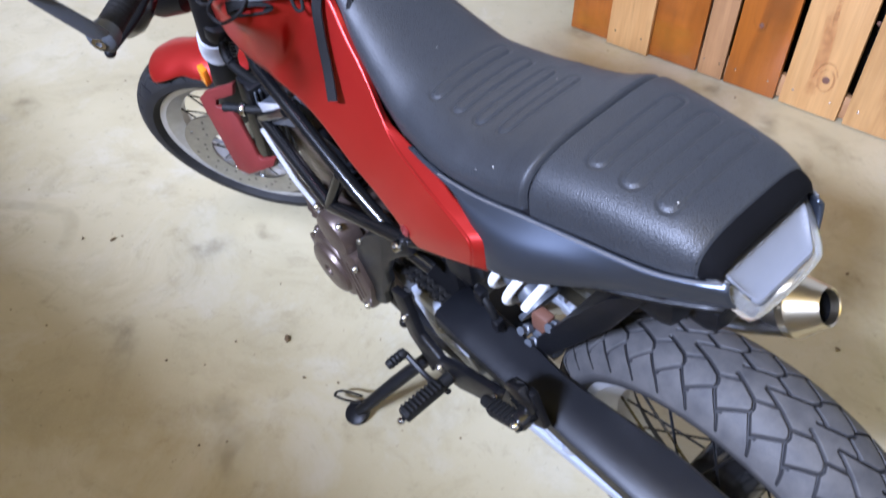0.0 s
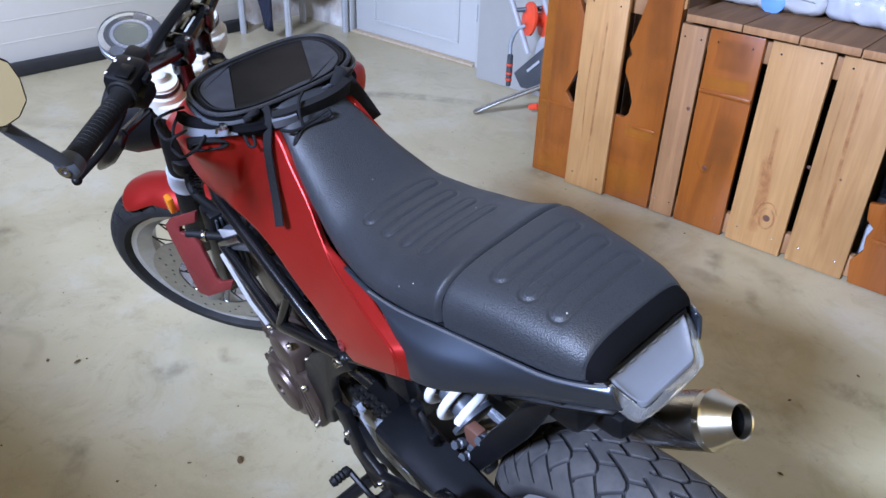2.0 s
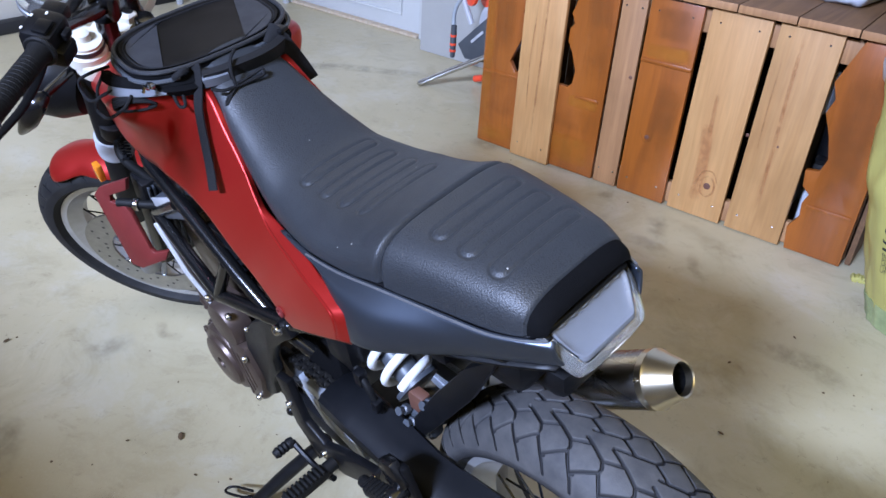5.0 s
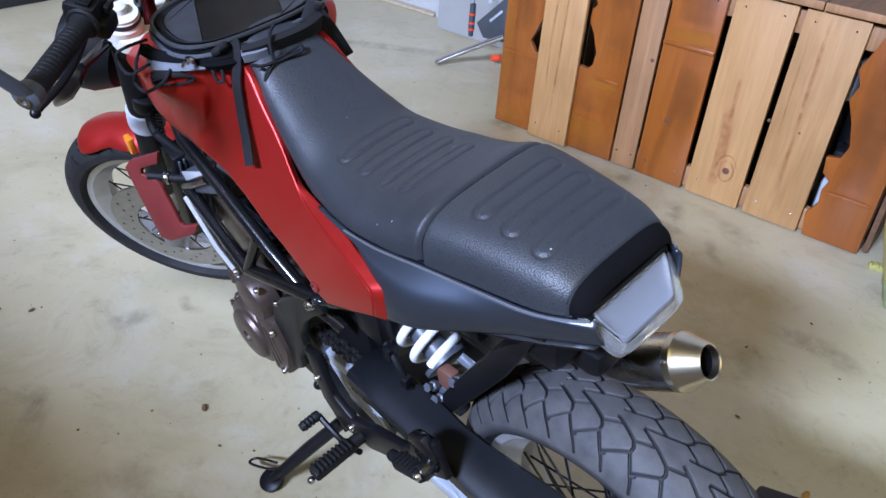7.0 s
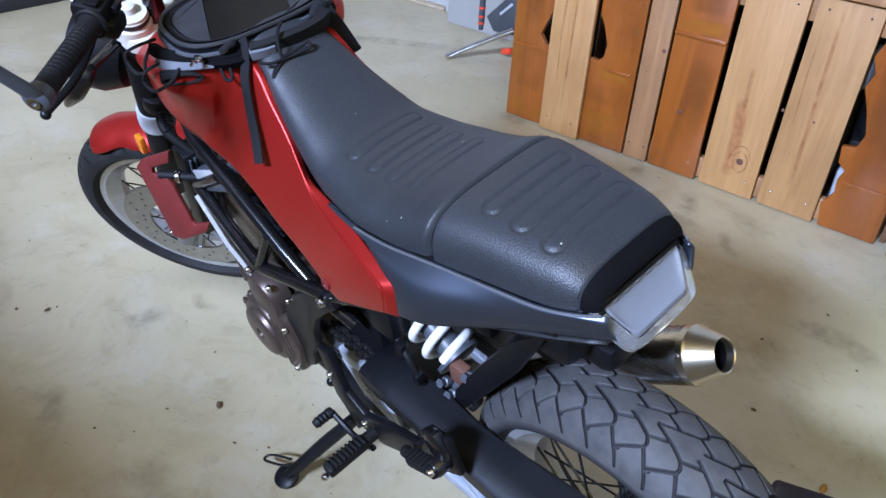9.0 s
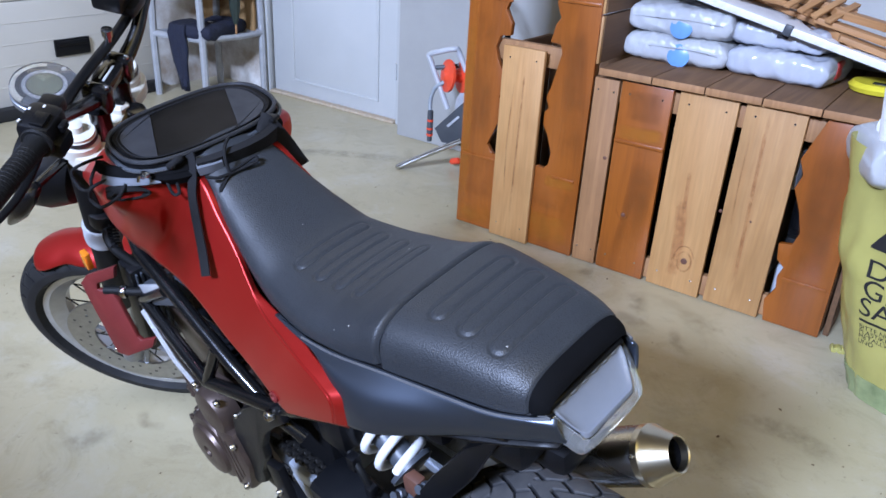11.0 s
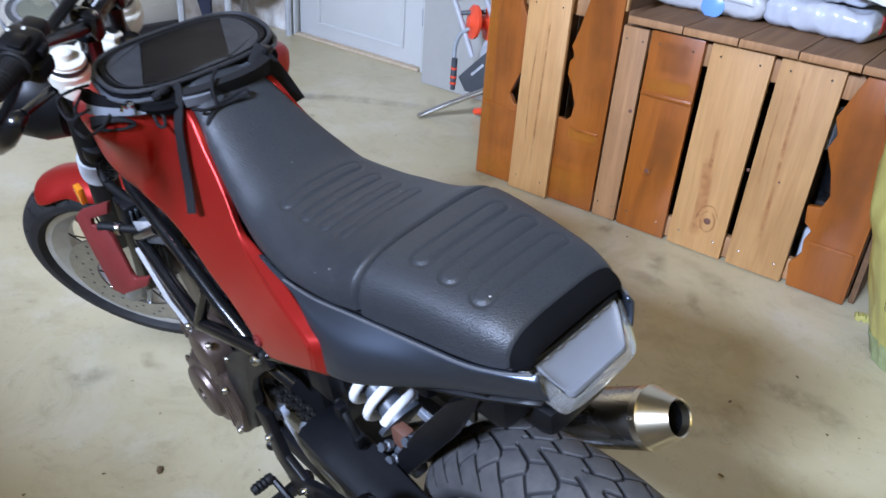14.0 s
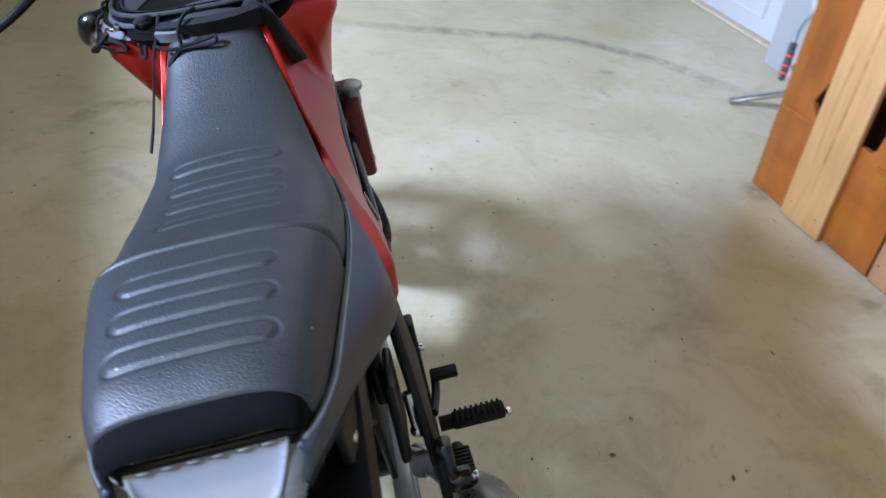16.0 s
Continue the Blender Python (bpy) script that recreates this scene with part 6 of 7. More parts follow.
cord([(0.667, 0.040, 0.917), (0.666, 0.026, 0.917), (0.662, 0.008, 0.918), (0.660, -0.006, 0.919), (0.664, -0.008, 0.926), (0.667, 0.004, 0.923), (0.667, 0.022, 0.921), (0.667, 0.036, 0.921)])
part("strap_loop", Shape().tube([(0.738, 0.090, 0.930), (0.730, 0.098, 0.938), (0.720, 0.092, 0.946), (0.720, 0.078, 0.948), (0.730, 0.074, 0.940), (0.738, 0.090, 0.930)], 0.0042, 8, 5, flat=0.45), M["webbing"], bag, "folded webbing loop")
part("buckle", Shape().box((0.708, -0.075, 0.948), (0.024, 0.020, 0.008), 0.003, Matrix.Rotation(radians(20), 3, "Z")), M["black"], bag, "black plastic buckle")

# ---- door and garage door ----
door = thing("door_1", "white painted panelled door standing closed", "door", Matrix(), kind="structure")
part("door_leaf", Shape().box((3.18, Y0 - 0.030, 1.02), (0.99, 0.045, 2.02), 0.003), M["door_paint"], door)
for z0, z1 in ((0.10, 0.92), (1.06, 1.92)):
    part("door_panel", Shape().box((3.165, Y0 - 0.0105, (z0 + z1) / 2), (0.64, 0.010, z1 - z0 - 0.05), 0.004), M["door_paint"], door)
    for a, b in (((2.83, z0), (2.83, z1)), ((3.50, z0), (3.50, z1))):
        part("panel_moulding", Shape().box((a[0], Y0 - 0.006, (z0 + z1) / 2), (0.014, 0.016, z1 - z0 - 0.016), 0.005), M["door_paint"], door)
    for z in (z0, z1):
        part("panel_moulding", Shape().box((3.165, Y0 - 0.006, z), (0.684, 0.016, 0.014), 0.005), M["door_paint"], door)
for x in (2.674, 3.686):
    part("door_frame", Shape().box((x + (0.045 if x > 3 else -0.055), Y0 + 0.004, 1.03), (0.085 if x > 3 else 0.105, 0.05, 2.06), 0.004), M["door_paint"], door)
for z in (0.30, 1.75):
    part("hinge", Shape().lathe([(0.007, -0.045), (0.007, 0.045)], (2.672, Y0 + 0.032, z), (0, 0, 1), 12), M["door_paint"], door)
part("threshold", Shape().box((3.18, Y0 + 0.012, 0.008), (1.0, 0.05, 0.016), 0.004), M["pale_wood"], door, "pale worn wooden threshold")
structure("wall_pier", Shape().box(((X0 + 2.545) / 2, Y0 + 0.085, H / 2), (2.545 - X0, 0.17, H), 0.006), M["wall_paint"], "white painted wall face beside the door")

gate = thing("garage_door", "cream sectional garage door standing closed", "garage door", Matrix(), kind="structure")
for k in range(4):
    s = Shape().box((X1 - 0.004, -2.005, 0.055 + 0.27 + 0.54 * k), (0.040, 1.70, 0.535), 0.006)
    part("door_section", s, M["garage_door"], gate)
    for j in range(1, 5):
        part("groove_rib", Shape().box((X1 - 0.0245, -2.005, 0.055 + 0.108 * j + 0.54 * k), (0.003, 1.70, 0.006), 0.001), M["garage_door"], gate)
part("bottom_seal", Shape().box((X1 - 0.045, -2.005, 0.032), (0.075, 1.70, 0.064), 0.012), M["rubber_seal"], gate, "black rubber bottom seal")
part("pull_handle", Shape().box((X1 - 0.032, -2.33, 0.330), (0.016, 0.205, 0.090), 0.004), M["black"], gate, "black recessed pull handle")
part("handle_bar", Shape().box((X1 - 0.044, -2.33, 0.353), (0.012, 0.185, 0.028), 0.005), M["black"], gate)

# ---- wooden box unit ----
YF = -2.43
box = thing("storage_bench", "home-made wooden bench box of old boards and pine slats", "storage box", Matrix())


def board(name, outline, y, thick, mat, label="", parent=None, bevel=0.002):
    """An upright board, its outline in x and z, its front face at y."""
    return part(name, Shape().prism([(x, y, z) for x, z in outline], (0, -1, 0), thick, bevel), mat, parent or box, label)


NAIL = mesh_of("nail", Shape().lathe([(0.0035, 0.0), (0.0035, 0.0014), (0.001, 0.0018)], (0, 0, 0), (0, 1, 0), 8), M["chrome"])


def slat(x0, x1, top, mat, label, y=YF, lean=0.0, z0=0.004):
    c = V(((x0 + x1) / 2, y - 0.010, 0))
    s = Shape().box((0, 0, (top + z0) / 2), (x1 - x0, 0.020, top - z0), 0.0025)
    ob = part("slat", s, mat, box, label)
    ob.matrix_local = Matrix.Translation(c) @ pose(0, 0, 0, 0, lean, 0)
    for xx in (-0.32, 0.32):
        for zz in (top - 0.04, 0.06):
            nn = new("nail", NAIL)
            nn.parent, nn.location = ob, (xx * (x1 - x0), 0.0095, zz)
    return ob


slat(1.288, 1.458, 0.752, M["pine"], "pale pine slat", YF + 0.022)
slat(1.006, 1.096, 0.695, M["greywood"], "weathered narrow slat")
slat(0.816, 0.996, 0.700, M["stained"], "orange stained board")
slat(0.607, 0.797, 0.704, M["pine"], "pale pine slat with a dark knot", lean=-0.3)
slat(0.402, 0.586, 0.708, M["pine"], "pale pine slat", lean=-0.4)
# dark knots and resin streaks that stand in the pine
for x, z, r in ((0.675, 0.125, 0.012), (0.92, 0.23, 0.009), (1.02, 0.42, 0.007), (0.49, 0.33, 0.004), (0.59, 0.34, 0.006)):
    part("knot", Shape().lathe([(r, 0), (r * 0.7, 0.0006), (r * 0.5, 0.0012), (0.001, 0.0006)], (x, YF + 0.0002, z), (0, 1, 0), 14), M["brown"], box, "dark knot")
part("rebate", Shape().box((0.906, YF + 0.0035, 0.495), (0.178, 0.007, 0.014), 0.003), M["stained"], box)
A = [(1.632, 0.004), (1.632, 1.75), (1.440, 1.75), (1.452, 1.35), (1.462, 1.10), (1.450, 0.98), (1.462, 0.94), (1.458, 0.905), (1.473, 0.872), (1.444, 0.825), (1.447, 0.782), (1.488, 0.776), (1.505, 0.732), (1.492, 0.690), (1.464, 0.640), (1.462, 0.575), (1.475, 0.551), (1.457, 0.520),
     (1.462, 0.470), (1.488, 0.411), (1.512, 0.358), (1.486, 0.322), (1.440, 0.330), (1.430, 0.004)]
B2 = [(1.105, 0.004), (1.430, 0.004), (1.425, 0.31), (1.285, 0.325), (1.258, 0.322), (1.240, 0.342), (1.234, 0.387), (1.256, 0.450), (1.278, 0.489), (1.277, 0.534), (1.261, 0.553), (1.277, 0.588), (1.264, 0.623), (1.248, 0.689), (1.233, 0.753), (1.243, 0.781), (1.283, 0.784), (1.268, 0.849), (1.252, 0.870),
      (1.272, 0.917), (1.266, 0.966), (1.25, 1.15), (1.26, 1.75), (1.105, 1.75)]
C2 = [(0.206, 0.004), (0.381, 0.004), (0.392, 0.080), (0.366, 0.128), (0.371, 0.174), (0.359, 0.208), (0.384, 0.230), (0.391, 0.284), (0.352, 0.291), (0.338, 0.335), (0.358, 0.406), (0.387, 0.474), (0.373, 0.520), (0.391, 0.568), (0.340, 0.708), (0.230, 0.712), (0.206, 0.64)]
board("scalloped_board", A, YF, 0.022, M["stained"], "orange stained board with a scalloped edge")
board("scalloped_board", B2, YF, 0.022, M["stained"], "orange stained board with a scalloped edge")
board("scalloped_board", C2, YF, 0.022, M["stained"], "orange stained board with a scalloped edge")
for x0, x1, z in ((1.445, 1.63, 0.30), (1.12, 1.22, 0.30), (1.44, 1.632, 0.905), (1.105, 1.26, 0.93), (0.215, 0.36, 0.17)):
    part("rebate", Shape().box(((x0 + x1) / 2, YF + 0.003, z), (x1 - x0 - 0.01, 0.006, 0.012), 0.0025), M["stained"], box)
# stains, resin streaks and knot rings on the boards
def board_stain(path, width, mat, y):
    pts = spline([V((x, y, z)) for x, z in path], 8)
    v, f, rim = [], [], []
    cols = (-1, -0.85, -0.5, 0, 0.5, 0.85, 1)
    for i, p in enumerate(pts):
        t = (pts[min(i + 1, len(pts) - 1)] - pts[max(i - 1, 0)]).normalized()
        a = V((-t.z, 0, t.x)) * width / 2
        q = i / (len(pts) - 1)
        e = min(1.0, 6 * q, 6 * (1 - q))
        for c in cols:
            v.append(p + a * c)
            rim.append((1 - c ** 4) * e)
    for i in range(len(pts) - 1):
        for k in range(6):
            j = i * 7 + k
            f.append((j, j + 1, j + 8, j + 7))
    me = bpy.data.meshes.new("board_stain")
    me.from_pydata([tuple(p) for p in v], [], f)
    me.attributes.new("rim", "FLOAT", "POINT").data.foreach_set("value", rim)
    me.materials.append(mat)
    ob = new("board_stain", me)
    ob.parent = box
    return ob


BROWN = stain_material("brown_wood_stain", (0.19, 0.062, 0.015), 0.5, 4)
ORANGE = stain_material("orange_wood_stain", (0.42, 0.145, 0.014), 0.8, 3)
RESIN = stain_material("resin_streak", (0.40, 0.15, 0.055), 0.75, 14)
for path, width, mat, y in (([(1.55, 0.86), (1.55, 0.62), (1.55, 0.38)], 0.10, BROWN, 0.0010), ([(1.53, 0.30), (1.53, 0.22), (1.54, 0.13)], 0.13, BROWN, 0.0010), ([(1.612, 0.95), (1.612, 0.60), (1.61, 0.05)], 0.05, ORANGE, 0.0014), ([(1.46, 0.075), (1.54, 0.06), (1.625, 0.06)], 0.09, ORANGE, 0.0018),
                            ([(1.12, 0.285), (1.18, 0.28), (1.25, 0.28)], 0.05, ORANGE, 0.0010), ([(1.11, 0.21), (1.26, 0.21), (1.42, 0.21)], 0.09, BROWN, 0.0014), ([(1.11, 0.09), (1.26, 0.09), (1.42, 0.09)], 0.12, ORANGE, 0.0010), ([(1.19, 0.85), (1.17, 0.62), (1.16, 0.36)], 0.10, BROWN, 0.0012),
                            ([(0.822, 0.535), (0.905, 0.53), (0.99, 0.53)], 0.055, ORANGE, 0.0010), ([(0.905, 0.68), (0.905, 0.62), (0.905, 0.57)], 0.13, BROWN, 0.0014), ([(0.87, 0.44), (0.88, 0.25), (0.90, 0.06)], 0.10, BROWN, 0.0012), ([(0.30, 0.62), (0.29, 0.40), (0.28, 0.20)], 0.12, BROWN, 0.0012),
                            ([(0.714, 0.445), (0.711, 0.36), (0.709, 0.30)], 0.016, RESIN, 0.0010), ([(0.722, 0.34), (0.712, 0.26), (0.706, 0.13), (0.712, 0.06)], 0.045, RESIN, 0.0014), ([(0.508, 0.69), (0.507, 0.56), (0.505, 0.45), (0.500, 0.234), (0.497, 0.10)], 0.014, RESIN, 0.0010), ([(0.55, 0.60), (0.552, 0.45), (0.548, 0.30)], 0.006, RESIN, 0.0010),
                            ([(0.700, 0.128), (0.690, 0.155), (0.668, 0.160), (0.652, 0.138), (0.652, 0.108), (0.670, 0.088), (0.692, 0.098), (0.700, 0.128)], 0.008, RESIN, 0.0018), ([(0.715, 0.12), (0.70, 0.17), (0.665, 0.18), (0.64, 0.14)], 0.006, RESIN, 0.0022), ([(0.95, 0.25), (0.93, 0.215), (0.905, 0.225), (0.905, 0.25)], 0.007, BROWN, 0.0018)):
    board_stain(path, width, mat, YF + y)
for path, width in (([(1.36, 0.70), (1.365, 0.45), (1.37, 0.10)], 0.010), ([(1.40, 0.62), (1.41, 0.40), (1.405, 0.2)], 0.006)):
    board_stain(path, width, RESIN, YF + 0.0232)
# rails, sides, deck
for z, x0, x1 in ((0.655, 0.21, 1.10), (0.045, 0.21, 1.62), (0.725, 1.11, 1.62)):
    part("rail", Shape().box(((x0 + x1) / 2, YF - 0.040, z), (x1 - x0, 0.030, 0.075), 0.003), M["greywood"], box, "grey brown cross rail")
for x in (0.215, 1.095, 1.615):
    part("side_board", Shape().box((x, YF - 0.34, 0.35), (0.022, 0.60, 0.68), 0.003), M["deck"], box, "dark brown side board")
part("back_board", Shape().box((0.91, YF - 0.66, 0.35), (1.40, 0.020, 0.68), 0.003), M["deck"], box)
part("end_scallop", Shape().prism([(0.198, -2.46, 0.004), (0.198, -2.62, 0.004), (0.198, -2.63, 0.10), (0.198, -2.58, 0.16), (0.198, -2.60, 0.24), (0.198, -2.545, 0.30), (0.198, -2.56, 0.40), (0.198, -2.50, 0.5), (0.198, -2.47, 0.6), (0.198, -2.46, 0.6)], (-1, 0, 0), 0.018, 0.003), M["deck"], box, "dark scalloped end board")
xs = (1.078, 0.888, 0.711, 0.533, 0.360, 0.185)
for a, b in zip(xs, xs[1:]):
    ob = part("deck_board", Shape().box(((a + b) / 2, -2.775, 0.7215), (a - b - 0.003, 0.73, 0.025), 0.003), M["deck"], box, "worn brown deck board")
    part("board_end", Shape().box(((a + b) / 2, -2.4085, 0.7215), (a - b - 0.004, 0.003, 0.023), 0.001), M["greywood"], ob)
# upright crate sides over the deck
for k, (z0, z1) in enumerate(((0.736, 0.895), (0.902, 1.075), (1.082, 1.25))):
    part("crate_side", Shape().box((1.108, -2.64, (z0 + z1) / 2), (0.020, 0.36, z1 - z0), 0.003), M["deck"], box, "brown crate side board")
    part("crate_post", Shape().box((1.112, -2.449, (z0 + z1) / 2), (0.030, 0.020, z1 - z0), 0.003), M["pine"], box, "pale board edge")
# dark things kept inside the box
for name, c, size, mat, label in (("tool_case", (0.30, -2.62, 0.36), (0.14, 0.2, 0.40), "black", "black case inside the box"), ("tool_case", (0.70, -2.72, 0.25), (0.5, 0.3, 0.46), "black", "black case inside the box"),
                                  ("grey_bottle", (0.425, -2.56, 0.52), (0.06, 0.08, 0.14), "grey_plastic", "grey plastic bottle inside the box"), ("grey_bottle", (0.372, -2.55, 0.12), (0.05, 0.06, 0.16), "grey_plastic", "grey plastic bottle inside the box")):
    t = thing(name, label, "container", Matrix.Translation((c[0], c[1], 0)))
    part("case_body", Shape().box((0, 0, c[2] - 0.02), size, 0.02), M[mat], t)
    part("case_cap", Shape().box((0, 0, c[2] - 0.01 + size[2] / 2), (size[0] * 0.5, size[1] * 0.5, 0.03), 0.006), M["black"], t)
boot = thing("rubber_boot", "black rubber boots lying inside the box", "boots", Matrix.Translation((0.34, -2.52, 0.30)))
part("boot_shaft", Shape().tube([(0, 0, 0.14), (0, 0, 0.02), (0.0, 0.02, 0.0)], [0.05, 0.05, 0.045], 14, 4), M["black"], boot)
part("boot_sole", Shape().box((0.0, 0.01, -0.02), (0.09, 0.08, 0.04), 0.018), M["grip"], boot)
wheelpart = thing("tool_grip", "grey and black tool grip behind the boards", "tool", Matrix.Translation((1.45, -2.52, 0.36)))
part("grip_body", Shape().tube([(0.02, 0, 0.08), (0.03, 0, 0.0), (0.0, 0, -0.04), (-0.02, 0, 0.0)], 0.014, 10, 5), M["grey_plastic"], wheelpart)
part("grip_pad", Shape().ball((-0.19, 0, 0.02), 0.045, 14, (0.6, 0.6, 1.3)), M["black"], wheelpart)

# ---- bags of pellets on the deck ----
def pillow(c, size, turn, mat, bulge=0.5, seed=0):
    """A filled film bag with puckered ends and creases."""
    s = Shape()
    rows = []
    nu, nv = 64, 52
    for i in range(nu + 1):
        u = -1 + 2 * i / nu
        row = []
        for j in range(nv):
            a = 2 * math.pi * j / nv
            e = 1 - abs(u) ** 12
            w = (0.90 + 0.10 * e)
            hgt = (0.30 + 0.70 * e ** 0.6)
            y = size[1] / 2 * w * (1 if math.cos(a) > 0 else -1) * abs(math.cos(a)) ** 0.42
            z = size[2] / 2 * hgt * (1 if math.sin(a) > 0 else -1) * abs(math.sin(a)) ** 0.55
            n3 = noise.noise(V((u * 2.6 + seed, y * 11, z * 11))) + 0.6 * noise.noise(V((u * 9 + seed, y * 30, z * 30)))
            n4 = abs(noise.noise(V((u * 3 + seed * 2, y * 10 + z * 6, z * 12)))) + 0.4 * abs(noise.noise(V((u * 8 - y * 18 + seed, y * 16, z * 24))))
            k = 0.007 * n3 - 0.013 * n4
            row.append((u * size[0] / 2, y * (1 + k * 4), z + k * 0.9))
        rows.append(row)
    s.rings(rows)
    t = Matrix.Rotation(turn, 3, "Z")
    s.v = [tuple(t @ V(p) + V((0, 0, size[2] / 2))) for p in s.v]
    return s


def pellet_bag(x, y, z, size, turn, mat, label, seed, dots=(), m=None):
    t = thing("pellet_bag", label, "bag", Matrix.Translation((x, y, z)), "bags on the bench")
    part("film", pillow((0, 0, 0), size, turn, mat, seed=seed), mat, t)
    return t


b1 = pellet_bag(0.925, -2.79, 0.735, (0.37, 0.30, 0.098), 0.05, M["bagfilm"], "full white plastic pellet bag with blue print", 1)
b2 = pellet_bag(0.925, -2.80, 0.830, (0.37, 0.30, 0.105), 0.02, M["bagfilm"], "full white plastic pellet bag with blue print", 5)
b3 = pellet_bag(0.565, -2.80, 0.735, (0.34, 0.30, 0.098), -0.10, M["greyfilm"], "full greyish plastic pellet bag, wrinkled", 9)
b4 = pellet_bag(0.590, -2.83, 0.830, (0.32, 0.28, 0.080), -0.06, M["greyfilm"], "greyish plastic pellet bag with dark top print", 13)
for b, x, z in ((b1, -0.03, 0.014), (b2, -0.02, 0.014)):
    part("blue_spot", Shape().lathe([(0.040, 0.0), (0.038, 0.0015), (0.001, 0.002)], (x, 0.1465, z + 0.020), (0, 1, 0.1), 24), M["blue_print"], b, "round blue print")
    part("seam", Shape().tube([(-0.16, 0.150, 0.055), (-0.05, 0.1535, 0.060), (0.08, 0.1535, 0.056), (0.165, 0.148, 0.052)], 0.0012, 5, 4), M["grey_plastic"], b)
part("dark_top", Shape().rings(smooth_rows([[(-0.13, 0.10, 0.066), (0.0, 0.11, 0.076), (0.13, 0.09, 0.068)], [(-0.13, 0.0, 0.076), (0.0, 0.0, 0.086), (0.13, 0.0, 0.078)], [(-0.12, -0.10, 0.076), (0.0, -0.1, 0.082), (0.12, -0.1, 0.074)]], 6, 6), closed=False, cap=False), M["darkfilm"], b4, "dark printed top side", thick=0.002)
part("black_mark", Shape().box((-0.01, 0.141, 0.045), (0.036, 0.003, 0.012), 0.0008), M["black_print"], b4)
part("red_end", Shape().box((-0.155, -0.03, 0.05), (0.03, 0.2, 0.06), 0.012), M["red_print"], b3, "dark red print")

# ---- tilted white panel with scrap wood on it ----
TILT_P = math.atan2(0.16, 0.72)
PAN = Matrix.Translation((0.60, -2.645, 0.924)) @ pose(0, 0, 0, 0, -math.degrees(TILT_P), 0)
panel = thing("white_panel", "white laminated panel lying tilted over the bags", "panel", PAN)
part("panel_sheet", Shape().box((-0.12, -0.26, -0.010), (1.25, 0.52, 0.018), 0.002), M["white_melamine"], panel)
part("panel_edge", Shape().box((-0.12, 0.003, -0.010), (1.25, 0.006, 0.024), 0.002), M["spring"], panel, "white edge strip")
for x in (-0.045, 0.345):
    part("edge_clip", Shape().box((x, 0.004, -0.010), (0.026, 0.016, 0.034), 0.003), M["dark_plastic"], panel, "dark edge clip")
random.seed(11)
for k in range(15):
    x, y = 0.30 - 0.070 * k + random.uniform(-0.03, 0.03), -0.08 - random.uniform(0.0, 0.22)
    L = random.uniform(0.22, 0.46)
    w, h = random.uniform(0.035, 0.075), random.uniform(0.016, 0.026)
    lvl = 0.002 + (k % 3) * 0.027
    a = random.choice((8, -15, 28, -38, 62, 12))
    sw_ob = thing("scrap_board", "short offcut of pale scrap wood", "wood scrap", PAN @ Matrix.Translation((x, y, lvl + h / 2)) @ pose(0, 0, 0, 0, random.uniform(-3, 3), a), "scrap wood on the panel")
    part("offcut", Shape().box((0, 0, 0), (L, w, h), 0.0015), M["scrap"], sw_ob)
for k in range(4):
    sw_ob = thing("scrap_stick", "thin stick of pale scrap wood", "wood scrap", PAN @ Matrix.Translation((-0.02 - 0.045 * k, -0.11, 0.075)) @ pose(0, 0, 0, 0, 20, 75), "scrap wood on the panel")
    part("stick", Shape().box((0, 0, 0), (0.16, 0.022, 0.010), 0.001), M["scrap"], sw_ob)
yel = thing("yellow_cap", "yellow plastic float lying on the deck", "float", Matrix.Translation((0.275, -2.78, 0.735)))
part("float_shell", Shape().lathe([(0.02, 0.0), (0.085, 0.004), (0.092, 0.018), (0.080, 0.032), (0.03, 0.036)], (0, 0, 0), (0, 0, 1), 32), M["yellow_plastic"], yel)
part("float_hole", Shape().box((-0.01, 0.045, 0.034), (0.05, 0.03, 0.006), 0.003), M["black"], yel)

# ---- yellow refuse sack ----
SX, SY = -0.055, -2.235
sack = thing("refuse_sack", "full yellow plastic refuse sack with black print", "sack", Matrix.Translation((SX, SY, 0)))


def sack_r(a, t):
    """Radius of the sack at an angle and a height from 0 to 1."""
    base = 0.125 + 0.085 * min(1, t * 1.8) + 0.022 * math.sin(math.pi * min(1, t)) + 0.020 * max(0, t - 0.85) / 0.15 + 0.050 * max(0, t - 0.5) / 0.5
    n = noise.noise(V((math.cos(a) * 1.6, math.sin(a) * 1.6, t * 3.0))) * 0.014 + noise.noise(V((math.cos(a) * 5 + t * 3, math.sin(a) * 5, t * 6))) * 0.010
    return base + n + (0.010 * math.sin(a * 9 + t * 5) * max(0, t - 0.75) * 4)


SH = 0.72


def sack_point(a, t, off=0.0):
    r = sack_r(a, t) + off
    return (r * math.cos(a) * 1.08, r * math.sin(a) * 0.82, 0.002 + SH * t + 0.018 * math.sin(3 * a + 1) * max(0, t - 0.8) * 5)


rows = []
for i in range(41):
    t = i / 40
    rows.append([sack_point(2 * math.pi * k / 72, t, 0.006 * (abs(noise.noise(V((math.cos(2 * math.pi * k / 72) * 7 + t * 5, math.sin(2 * math.pi * k / 72) * 7, t * 9)))) - 0.35)) for k in range(72)])
rows.append([(p[0] * 0.90, p[1] * 0.90, p[2] - 0.05) for p in rows[-1]])
part("sack_film", Shape().rings(rows, cap=False), M["yellow_film"], sack, "yellow film", angle=60)
rows = [[tuple(V(sack_point(2 * math.pi * k / 72, t, 0.002 + 0.004 * noise.noise(V((k * 0.7, t * 30, 2)))))) for k in range(72)] for t in (0.0, 0.02, 0.05, 0.08, 0.11)]
